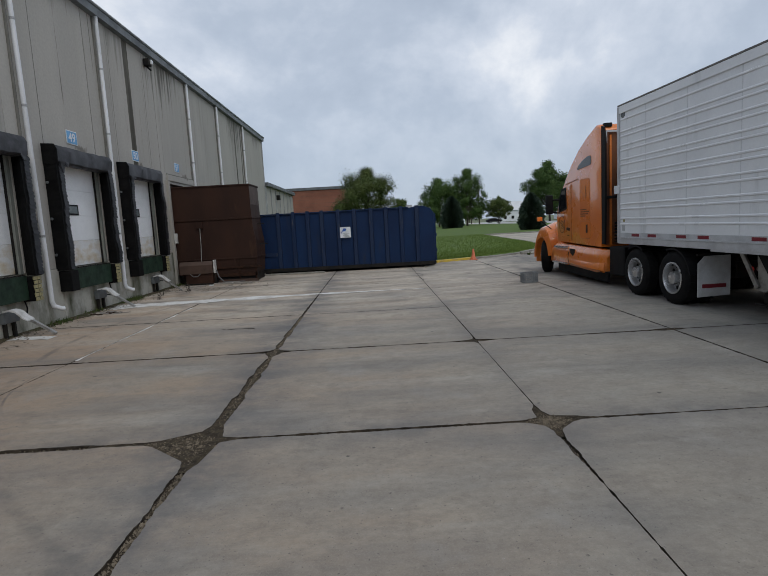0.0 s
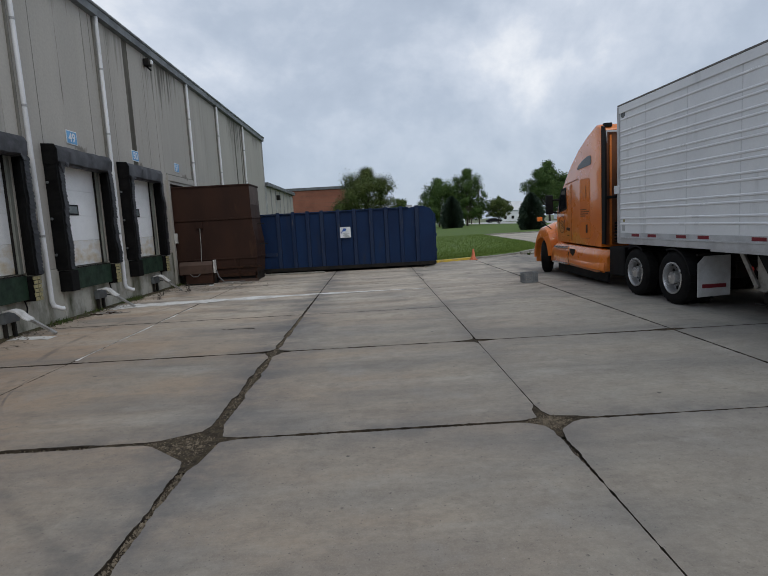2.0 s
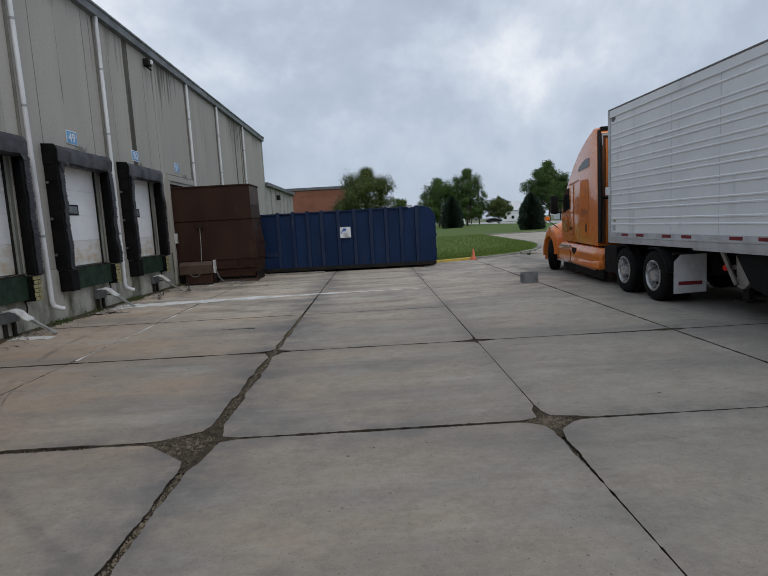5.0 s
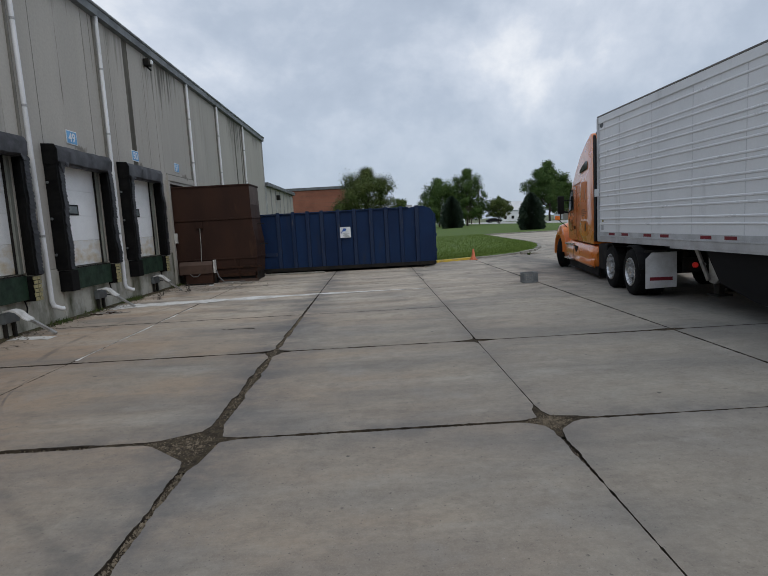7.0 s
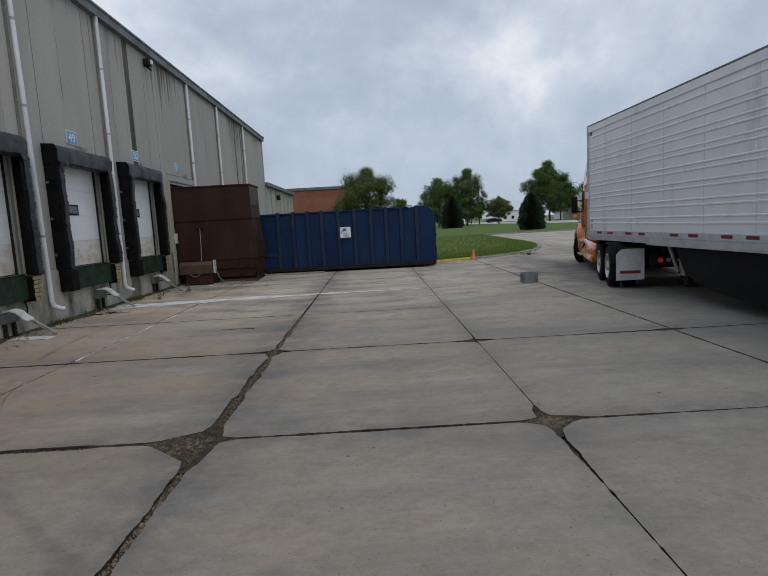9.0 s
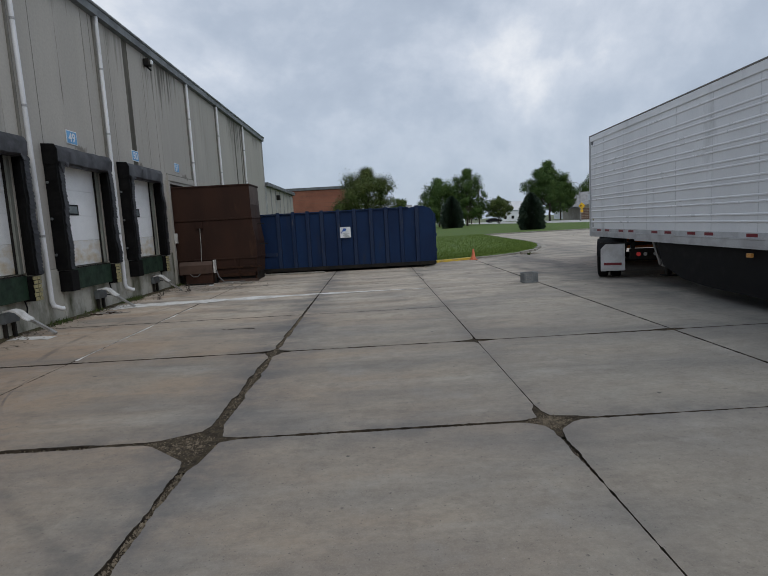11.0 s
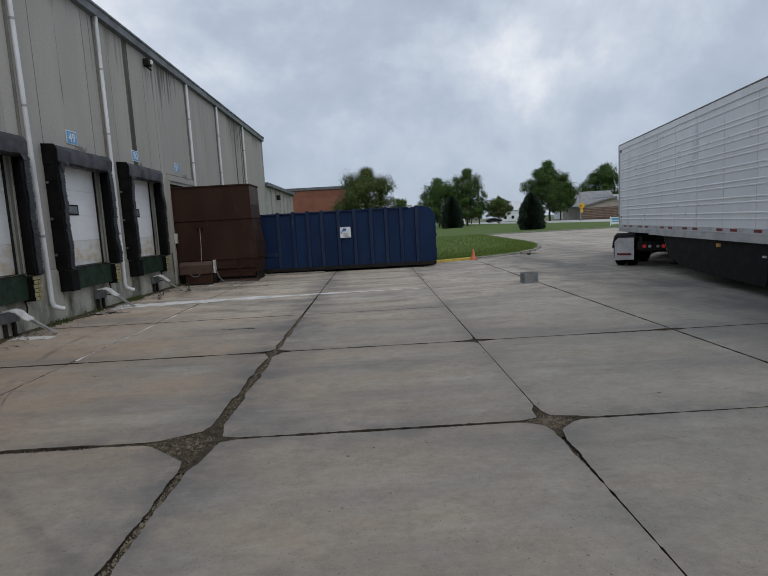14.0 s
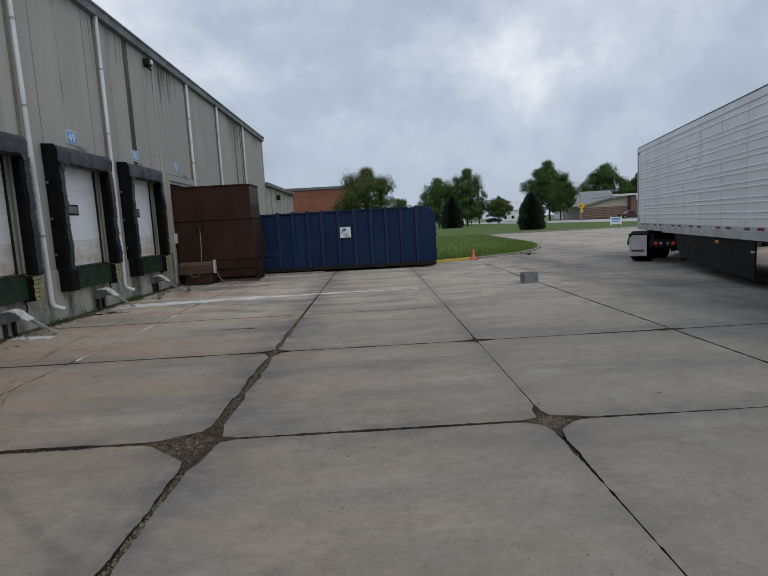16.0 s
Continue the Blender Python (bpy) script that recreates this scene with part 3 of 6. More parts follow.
def warehouse():
    house = empty("warehouse", "tall grey precast concrete warehouse with loading docks", "warehouse", (WX, 0, 0))
    # panel joints along the wall
    cuts = [-6.0, -3.6, -1.2, 1.2]
    for c in BAYS:
        cuts += [c - HALF, c + HALF]
    cuts += [24.3, 28.6, 32.8, WALL_END]
    for a, b in zip(cuts, cuts[1:]):
        bay = any(abs((a + b) / 2 - c) < 0.01 for c in BAYS)
        pieces = [(OPEN_TOP, EAVE)] if bay else [(1.19, EAVE)]
        for z0, z1 in pieces:
            bm = bmesh.new()
            box(bm, -0.26, 0, a + 0.006, b - 0.006, z0, z1, 0.006)
            part("wall_panel", bm, PRECAST, house)
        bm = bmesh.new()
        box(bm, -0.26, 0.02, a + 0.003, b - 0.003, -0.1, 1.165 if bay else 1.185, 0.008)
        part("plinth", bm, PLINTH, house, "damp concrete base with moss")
    # back and roof close the hall
    part_box("wall_behind", house, PRECAST, -30, -29.7, -6, WALL_END, -0.1, EAVE)
    part_box("end_wall", house, PRECAST, -29.7, -0.27, WALL_END - 0.25, WALL_END - 0.01, -0.1, EAVE)
    part_box("side_wall", house, PRECAST, -29.7, -0.27, -6, -5.75, -0.1, EAVE)
    part_box("roof", house, GUTTER, -30.1, 0.05, -6.1, WALL_END + 0.05, EAVE + 0.004, EAVE + 0.12)
    part_box("floor_slab", house, PLINTH, -29.6, -0.28, -5.7, WALL_END - 0.3, 1.0, 1.14)
    bm = bmesh.new()
    prism(bm, [(0.0, EAVE - 0.19), (0.15, EAVE - 0.17), (0.17, EAVE + 0.02), (0.20, EAVE + 0.03), (0.20, EAVE + 0.06), (0.0, EAVE + 0.06)], -6, WALL_END + 0.1, "y")
    part("gutter", bm, GUTTER, house, "grey metal eaves gutter")
    bm = bmesh.new()
    prism(bm, [(0.0, EAVE + 0.13), (0.21, EAVE + 0.06), (0.215, EAVE + 0.085), (0.0, EAVE + 0.16)], -6, WALL_END + 0.12, "y")
    part("roof_edge", bm, TRIM, house, "bright metal roof edge")
    bm = bmesh.new()
    box(bm, 0.003, 0.05, WALL_END - 0.09, WALL_END + 0.04, 0, EAVE - 0.2, 0.006)
    part("corner_trim", bm, TRIM, house)
    # dark stained recess strips
    for y0, y1, z0 in ((16.85, 17.17, 3.95), (29.66, 29.86, 1.2), (30.95, 31.1, 1.2)):
        part_box("stain_strip", house, STAINSHADE, 0.002, 0.006, y0, y1, z0, EAVE - 0.18, label="dark weathered strip down the wall")
    for y in (12.31, 14.56, 15.9, 18.2, 18.95):
        part_box("joint_seal", house, SEAMSHADE, 0.001, 0.004, y - 0.006, y + 0.006, 3.9 if y < 20 else 1.2, EAVE - 0.18)
    # downspouts
    for y, low in ((8.05, 0.3), (11.58, 0.33), (15.22, 0.33), (22.2, 0.3), (26.3, 0.3), (31.4, 0.3)):
        bm = bmesh.new()
        rad = 0.050
        top, y = y, y + (0.16 if 11 < y < 12 else 0.0)
        pts = [(0.09, top, EAVE - 0.15), (0.09, y, low + 0.18), (0.11, y + 0.03, low + 0.07), (0.22, y + 0.12, low), (0.26, y + 0.16, low)]
        for a, b in zip(pts, pts[1:]):
            tube(bm, a, b, rad, 10)
        for q in pts[1:-1]:
            bmesh.ops.create_uvsphere(bm, u_segments=10, v_segments=6, radius=rad, matrix=Matrix.Translation(q))
        d = part("downspout", bm, PIPE, house, "white metal downspout with a bent shoe", smooth=50)
        # dark disc painted in for the shade inside the spout's mouth
        bm = bmesh.new()
        tube(bm, (0.262, y + 0.162, low), (0.266, y + 0.166, low), rad * 0.85, 10)
        part("spout_mouth", bm, STAINSHADE, d, "dark disc for the shaded open end")
        for z in (1.9, 4.6, 6.3):
            bm = bmesh.new()
            u = (EAVE - z) / EAVE
            tube(bm, (0.09, top + (y - top) * u, z), (0.09, top + (y - top) * u, z + 0.05), rad + 0.008, 10)
            part("collar", bm, TRIM, d)
        # dark strip left of the downspout, standing in for its shadow
        bm = bmesh.new()
        box(bm, 0.002, 0.05, top - 0.10, top - 0.062, 3.96 if y > 9 else 1.2, EAVE - 0.19)
        part("shadow_batten", bm, SEAMSHADE, house)
    return house


def dock(c, number, door=True):
    """One loading dock: door, seal, leveller, bumpers, restraint."""
    d = empty("dock_door", "white sectional dock door with small window, closed", "dock door", (WX, c, 0), "dock doors")
    x0 = -0.10
    for k in range(4):
        z0 = OPEN_LOW + 0.02 + k * 0.605
        bm = bmesh.new()
        box(bm, x0 - 0.05, x0, -HALF + 0.02, HALF - 0.02, z0, z0 + 0.602, 0.006)
        part("door_section", bm, DOORWHITE if k else DOORRUST, d)
    bm = bmesh.new()
    box(bm, x0, x0 + 0.02, -0.46, 0.12, 2.41, 2.66, 0.009)
    w = part("door_window", bm, BLACKPLASTIC, d, "small dark rounded window")
    bm = bmesh.new()
    box(bm, x0 + 0.021, x0 + 0.024, -0.40, 0.06, 2.45, 2.62, 0.001)
    part("pane", bm, PANE, w)
    for s in (-1, 1):
        bm = bmesh.new()
        box(bm, -0.24, -0.012, min(s * HALF, s * (HALF - 0.10)), max(s * HALF, s * (HALF - 0.10)), OPEN_LOW + 0.01, OPEN_TOP - 0.01, 0.004)
        part("door_jamb", bm, JAMB, d, "grey-green concrete jamb")
        bm = bmesh.new()
        box(bm, -0.098, -0.06, min(s * (HALF - 0.102), s * (HALF - 0.135)), max(s * (HALF - 0.102), s * (HALF - 0.135)), OPEN_LOW + 0.02, OPEN_TOP - 0.02, 0.003)
        part("door_track", bm, DARKSTEEL, d, "black rubber edge strip")
    seal = empty("dock_seal", "worn black foam dock seal with scalloped wear strips", "dock seal", (WX, c, 0), "dock seals")
    rnd = random.Random(int(c * 10))
    bm = bmesh.new()
    prism(bm, [(0.003, 3.53), (0.27, 3.51), (0.325, 3.55), (0.33, 3.80), (0.28, 3.91), (0.003, 3.93)], -1.24, 1.24, "y", 0.02)
    bmesh.ops.subdivide_edges(bm, edges=[e for e in bm.edges if abs(e.verts[0].co.y - e.verts[1].co.y) > 1], cuts=24)
    for v in bm.verts:
        if v.co.x > 0.05:
            dent = noise.noise((v.co.y * 2.6, v.co.z * 3, c))
            v.co.x += 0.036 * dent - 0.04 * max(0, 1 - abs(v.co.y - 0.12) / 0.16) * (v.co.z < 3.85)
            v.co.z += 0.012 * noise.noise((v.co.y * 4.1, 7, c)) - (0.03 * max(0, noise.noise((v.co.y * 6.5, 3, c))) if v.co.z < 3.6 else 0)
    head = part("head_pad", bm, VINYL, seal, "sagging grey-black head pad", smooth=32)
    # end face of the head pad, blacker than its front
    bm = bmesh.new()
    prism(bm, [(0.003, 3.50), (0.27, 3.48), (0.335, 3.53), (0.345, 3.81), (0.285, 3.925), (0.003, 3.945)], -1.27, -1.243, "y", 0.006)
    part("head_end", bm, RUBBER, head, "black end face of the head pad")
    # torn vinyl hanging from the head pad's corners
    for y, w, h in ((-1.08, 0.11, 0.26), (-0.93, 0.08, 0.12), (1.05, 0.09, 0.14)):
        bm = bmesh.new()
        rag = [(y - w, 3.56), (y + w, 3.56), (y + w * 0.7, 3.56 - h * 0.5), (y + w * 0.2, 3.56 - h), (y - w * 0.3, 3.56 - h * 0.8), (y - w * 0.8, 3.56 - h * 0.4)]
        prism(bm, rag, 0.330, 0.342, "x")
        for v in bm.verts:
            v.co.x += 0.25 * (3.56 - v.co.z) * noise.noise((v.co.y * 9, v.co.z * 5, c)) + rnd.uniform(0, 0.012)
        part("torn_vinyl", bm, VINYL, head)
    for s in (-1, 1):
        bm = bmesh.new()
        o = [(0.003, s * 1.25), (0.30, s * 1.25), (0.30, s * (1.06 if s < 0 else 1.0)), (0.003, s * (1.10 if s < 0 else 1.19))]
        prism(bm, o, 1.14, 3.52, "z", 0.015)
        bmesh.ops.subdivide_edges(bm, edges=[e for e in bm.edges if abs(e.verts[0].co.z - e.verts[1].co.z) > 1], cuts=22)

        def sway(z):
            return 0.032 * noise.noise((z * 1.7, s + 4, c)) + 0.015 * noise.noise((z * 5.1, s, c))

        def bulge(z):
            return 0.035 * noise.noise((z * 2.3, s, c))
        for v in bm.verts:
            if v.co.x > 0.1:
                v.co.x += bulge(v.co.z)
                v.co.y += sway(v.co.z) + rnd.uniform(-0.006, 0.006)
        pad = part("side_pad", bm, RUBBER, seal)
        # overlapping wear flaps, each a rounded tooth that curls away from the pad
        inner, tip = (-1.17, -1.005) if s < 0 else (1.085, 1.262)
        for k in range(32):
            z = 1.16 + k * 0.0735
            j, w, b = rnd.uniform(-0.016, 0.016), sway(z), bulge(z)
            y0, y1 = inner + w + rnd.uniform(-0.012, 0.012), tip + w + j
            tooth = [(y0, z + 0.092), (y1 - 0.05, z + 0.092), (y1 - 0.012, z + 0.062), (y1, z + 0.030), (y1 - 0.014, z + 0.006), (y1 - 0.06, z - 0.006), (y0, z)]
            bm = bmesh.new()
            prism(bm, tooth, 0.300 + b, 0.312 + b, "x")
            curl = rnd.uniform(0.15, 0.5)
            for v in bm.verts:
                v.co.x += curl * 0.5 * (z + 0.092 - v.co.z) + 0.16 * max(0, v.co.y - y0 - 0.05) * curl
            part("wear_flap", bm, FLAPVINYL, pad)
        bm = bmesh.new()
        for z in (1.5, 2.3, 3.1):
            tube(bm, (0.06, s * 1.27, z), (0.06, s * 1.30, z), 0.03, 8)
        part("fixing", bm, GUTTER, seal)
    lev = empty("dock_leveller", "dark green dock leveller lip with rubber bumpers", "dock leveller", (WX, c, 0), "dock levellers")
    bm = bmesh.new()
    box(bm, 0.025, 0.14, -0.86, 0.98, 0.66, 1.15, 0.015)
    part("lip", bm, GREEN, lev)
    bm = bmesh.new()
    for k in range(16):
        box(bm, 0.06, 0.15, -0.82 + k * 0.113, -0.76 + k * 0.113, 1.152, 1.175)
    part("hinge_lugs", bm, DARKSTEEL, lev)
    part_box("bumper", lev, RUBBER, 0.022, 0.30, -1.22, -0.90, 0.66, 1.13, bevel=0.02, label="black laminated rubber bumper")
    b = part_box("bumper", lev, RUBBER, 0.022, 0.26, 0.99, 1.20, 0.62, 1.13, bevel=0.02)
    for k in range(6):
        for j in range(2):
            part_box("yellow_block", b, YELLOWTAG, 0.262, 0.285, 0.985 + j * 0.12 - 0.02 * (k % 2), 1.09 + j * 0.12 - 0.02 * (k % 2), 0.63 + k * 0.085, 0.70 + k * 0.085)
    hook = empty("truck_restraint", "bent steel truck restraint with a slanting arm", "truck restraint", (WX, c, 0), "truck restraints")
    part_box("bracket", hook, GUTTER, 0.025, 0.13, 0.18, 0.62, 0.30, 0.50, bevel=0.015)
    bm = bmesh.new()
    prism(bm, [(0.13, 0.555), (0.26, 0.575), (0.38, 0.54), (0.50, 0.42), (0.58, 0.37), (0.58, 0.345), (0.49, 0.39), (0.37, 0.51), (0.25, 0.545), (0.13, 0.525)], 0.14, 0.36, "y")
    part("cover_plate", bm, WHITESTEEL, hook, "bent white steel plate", smooth=40)
    bm = bmesh.new()
    prism(bm, [(0.16, 0.44), (0.20, 0.48), (0.86, 0.04), (0.84, 0.003)], 0.50, 0.57, "y")
    part("arm", bm, STEEL, hook)
    for y in (0.24, 0.5):
        part_box("leg", hook, DARKSTEEL, 0.03, 0.09, y, y + 0.06, 0.0, 0.299)
    bm = bmesh.new()
    pipe(bm, [(0.03, 0.95, 0.75), (0.10, 0.93, 0.5), (0.12, 0.85, 0.32), (0.10, 0.66, 0.36)], 0.014, 6)
    part("hose", bm, RUBBER, hook)
    if number:
        sign_plate(c, number)


def sign_plate(c, number):
    s = empty("dock_number_sign", f"small light blue dock sign with white number {number}", "sign", (WX, c, 0), "dock number signs")
    part_box("plate", s, SIGNWHITE, 0.006, 0.018, -0.21, 0.25, 4.10, 4.42)
    part_box("panel", s, SIGNBLUE, 0.019, 0.023, -0.19, 0.23, 4.12, 4.40)
    writing(s, number, SIGNWHITE, pose(0.0245, 0.02, 4.25, 90, 0, 90), 0.29)


def wall_light(y, z):
    l = empty("wall_light", "dark metal floodlight on the wall under the eaves", "wall light", (WX, y, z))
    part_box("housing", l, DARKSTEEL, 0.02, 0.20, -0.14, 0.10, -0.12, 0.10, bevel=0.03)
    part_box("lens", l, SIGNWHITE, 0.205, 0.26, -0.06, 0.09, -0.06, 0.07, bevel=0.02, label="pale lens")
    bm = bmesh.new()
    tube(bm, (0.0, 0, -0.05), (0.2, 0, -0.25), 0.03, 8)
    part("bracket", bm, DARKSTEEL, l)


def canopy():
    c = empty("compactor_chute_frame", "pale steel lintel over the compactor opening", "lintel", (WX, 20.45, 0))
    part_box("lintel", c, PRECAST, 0.004, 0.045, -1.05, 2.1, 3.72, 3.93, bevel=0.008)
    part_box("lintel_seam", c, SEAMSHADE, 0.003, 0.02, -1.05, 2.1, 3.935, 3.965)
    part_box("opening_panel", c, BROWN, -0.2, -0.15, -1.1, 1.1, 1.2, 3.6)
    part_box("post", c, PRECAST, 0.004, 0.1, -1.2, -1.06, 0, 3.7)
    part_box("control_box", c, WHITESTEEL, 0.11, 0.2, -1.2, -1.06, 1.5, 1.85, bevel=0.02)
    sign_plate(20.45, "51")


# ---- compactor and container ----
def compactor():
    k = empty("trash_compactor", "large dark brown steel trash compactor beside the wall", "compactor", (-5.85, 21.0, 0))
    X0, X1, Y0, Y1 = -1.28, 1.52, -1.45, 0.05
    bm = bmesh.new()
    loft(bm, [[(X0, Y0, 2.28), (X1, Y0, 2.28), (X1, Y1, 2.28), (X0, Y1, 2.28)], [(X0, Y0, 3.44), (X1 - 0.02, Y0, 3.46), (X1 - 0.02, Y1, 3.46), (X0, Y1, 3.44)]])
    part("hopper", bm, BROWN, k)
    for ext, z0, z1 in ((0.02, 2.25, 2.31), (0.01, 3.43, 3.475), (0.1, 0.83, 0.88)):
        part_box("flange", k, BROWN, X0 - 0.03, X1 + ext, Y0 - 0.035, Y1 + 0.03, z0, z1, bevel=0.008)
    bm = bmesh.new()
    prism(bm, [(X0 + 0.02, 0.32), (X1 + 0.04, 0.32), (X1 + 0.10, 1.1), (X1 + 0.09, 1.45), (X1 + 0.03, 1.85), (X1, 2.1), (X1, 2.25), (X0 + 0.02, 2.25)], Y0, Y1, "y")
    part("body", bm, BROWN, k)
    part_box("side_plate", k, BROWNLIGHT, X1 - 0.018, X1 - 0.008, Y0 + 0.05, Y1 - 0.05, 2.35, 3.4)
    part_box("junction_box", k, BROWN, -0.45, -0.22, Y0 - 0.10, Y0 - 0.003, 1.98, 2.22, bevel=0.01)
    bm = bmesh.new()
    pipe(bm, [(-0.34, Y0 - 0.05, 1.98), (-0.35, Y0 - 0.05, 1.4), (-0.38, Y0 - 0.06, 0.8)], 0.016, 8)
    part("conduit", bm, STEEL, k)
    part_box("guard_rail", k, RUST, X0 + 0.9, X1 + 0.25, Y0 - 0.06, Y0 - 0.01, 0.50, 0.56, label="rusty steel rail")
    for x in (0.95, X1 + 0.02):
        part_box("rail_upright", k, RUST, x - 0.02, x + 0.02, Y0 - 0.05, Y0 - 0.012, 0.10, 0.82)
    part_box("floor_beam", k, RUST, X0 + 0.2, X1 + 0.06, Y0 - 0.05, Y0 + 0.02, 0.20, 0.316)
    for x in (-0.6, 0.1, 0.8):
        part_box("stiffener", k, BROWN, x - 0.03, x + 0.03, Y0 - 0.025, Y0 - 0.002, 0.33, 0.82, bevel=0.004)
    part_box("plank", k, BROWNLIGHT, 0.2, X1 + 0.1, Y0 - 0.09, Y0 - 0.03, 0.004, 0.10)
    part_box("base", k, DARKSTEEL, X0 + 0.1, X1, Y0 + 0.03, Y1, 0.005, 0.318)
    bm = bmesh.new()
    box(bm, X1 + 0.16, X1 + 0.42, Y0 + 0.06, Y0 + 0.1, 2.02, 2.06)
    box(bm, X1 + 0.2, X1 + 0.5, Y0 + 0.06, Y0 + 0.1, 1.3, 1.34)
    part("latch", bm, DARKSTEEL, k)
    u = empty("hydraulic_power_unit", "brown steel hydraulic power unit on the ground", "power unit", (-6.22, 19.2, 0))
    bm = bmesh.new()
    prism(bm, [(-0.28, 0.40), (0.28, 0.40), (0.28, 0.80), (-0.20, 0.83), (-0.28, 0.70)], -0.62, 0.52, "x", 0.01)
    part("cover", bm, BROWNLIGHT, u, "faded brown steel cover")
    part_box("tank", u, BROWN, -0.45, 0.5, -0.22, 0.26, 0.06, 0.40, bevel=0.01)
    part_box("foot", u, DARKSTEEL, -0.5, 0.5, -0.24, 0.26, 0, 0.06)
    part_box("switch_panel", u, WHITESTEEL, 0.55, 0.61, -0.26, -0.06, 0.40, 0.86, bevel=0.01)
    part_box("switch_post", u, DARKSTEEL, 0.57, 0.61, -0.2, -0.12, 0, 0.36)
    bm = bmesh.new()
    pipe(bm, [(0.62, -0.15, 0.5), (0.7, -0.18, 0.25), (0.85, -0.1, 0.05), (1.2, 0.1, 0.02), (1.5, 0.2, 0.02)], 0.022, 8)
    part("hose", bm, CABLE, u)
    bm = bmesh.new()
    pipe(bm, [(0.1, -0.3, 0.40), (0.0, -0.33, 0.31), (-0.15, -0.33, 0.31), (-0.25, -0.3, 0.40)], 0.015, 8)
    part("hose", bm, CABLE, u)


def container():
    c = empty("roll_off_container", "dark blue ribbed steel roll-off waste container", "waste container", (-1.09, 21.65, 0))
    c.rotation_euler = (0, 0, radians(-1.9))
    X0, X1, D = -3.55, 3.52, 2.4
    bm = bmesh.new()
    prism(bm, [(X0, 0.20), (X1, 0.20), (X1, 2.12), (X1 - 0.12, 2.30), (X1 - 0.40, 2.42), (X1 - 0.75, 2.42), (X1 - 1.0, 2.36), (X0, 2.36)], 0.0, D, "y", 0.008)
    part("body", bm, BLUE, c)
    rnd = random.Random(9)
    xs = [X0 + 0.06, -2.68, -2.08, -1.5, -0.94, -0.28, 0.36, 1.02, 1.62, 2.22, 2.84]
    for i, x in enumerate(xs):
        bm = bmesh.new()
        w = 0.065 if i else 0.09
        loft(bm, [[(x - w, -0.085, 0.235), (x + w, -0.085, 0.235), (x + w + 0.02, -0.003, 0.235), (x - w - 0.02, -0.003, 0.235)],
                  [(x - w, -0.085, 2.25), (x + w, -0.085, 2.25), (x + w + 0.02, -0.003, 2.25), (x - w - 0.02, -0.003, 2.25)],
                  [(x - w, -0.075, 2.45), (x + w, -0.075, 2.45), (x + w, -0.003, 2.45), (x - w, -0.003, 2.45)]])
        part("rib", bm, BLUEWORN, c)
    bm = bmesh.new()
    box(bm, X0 - 0.02, X1 + 0.02, -0.10, 0.0 - 0.002, 0.09, 0.23, 0.012)
    part("bottom_rail", bm, DARKSTEEL, c, "rusty black bottom rail")
    for y in (0.7, 1.6):
        part_box("skid", c, DARKSTEEL, X0 + 0.05, X1 + 0.02, y, y + 0.12, 0.005, 0.198)
    for x in (X0 + 0.3, X1 - 0.5):
        bm = bmesh.new()
        tube(bm, (x, 0.02, 0.09), (x, 0.24, 0.09), 0.09, 16)
        part("roller", bm, DARKSTEEL, c)
    bm = bmesh.new()
    box(bm, X0, X1 - 1.0, -0.06, 0.06, 2.362, 2.41, 0.01)
    part("top_rail", bm, BLUE, c)
    bm = bmesh.new()
    box(bm, X1 + 0.003, X1 + 0.06, 0.0, D, 0.25, 2.1, 0.01)
    for z in (0.6, 1.2, 1.8):
        box(bm, X1 + 0.06, X1 + 0.1, 0.1, D - 0.1, z, z + 0.1)
    part("tailgate", bm, BLUE, c)
    bm = bmesh.new()
    for z in (0.55, 1.25, 1.95):
        box(bm, X0 - 0.14, X0 + 0.12, -0.13, -0.09, z, z + 0.05)
    box(bm, X0 + 0.14, X0 + 0.75, -0.03, -0.003, 0.72, 0.86)
    part("latch_bars", bm, BLUEWORN, c)
    # hinge post with its knuckles and a ratchet bar where the container meets the compactor
    bm = bmesh.new()
    tube(bm, (X0 - 0.06, -0.05, 0.25), (X0 - 0.06, -0.05, 2.3), 0.035, 10)
    post = part("hinge_post", bm, DARKSTEEL, c, "dark steel hinge post")
    for z in (0.45, 0.95, 1.5, 2.05):
        bm = bmesh.new()
        tube(bm, (X0 - 0.06, -0.05, z), (X0 - 0.06, -0.05, z + 0.14), 0.06, 10)
        box(bm, X0 - 0.05, X0 + 0.16, -0.075, -0.035, z + 0.03, z + 0.11)
        part("hinge_knuckle", bm, BLUEWORN, post)
    for z in (0.62, 1.98):
        bm = bmesh.new()
        tube(bm, (X0 - 0.30, -0.12, z), (X0 + 0.05, -0.10, z + 0.03), 0.022, 8)
        part("ratchet_bar", bm, DARKSTEEL, c)
    n = empty("container_notice", "small white notice with a blue mark on the container", "notice", (0, 0, 0))
    n.location = (-1.12, 21.565, 0)
    n.rotation_euler = c.rotation_euler
    part_box("plate", n, SIGNWHITE, -0.20, 0.22, -0.012, 0.0, 1.33, 1.75)
    bm = bmesh.new()
    prism(bm, [(-0.17, 1.52), (-0.06, 1.70), (0.03, 1.69), (0.05, 1.63), (-0.02, 1.58), (-0.10, 1.58), (-0.14, 1.50)], -0.016, -0.0135, "y")
    part("mark", bm, LOGOBLUE, n)
    bm = bmesh.new()
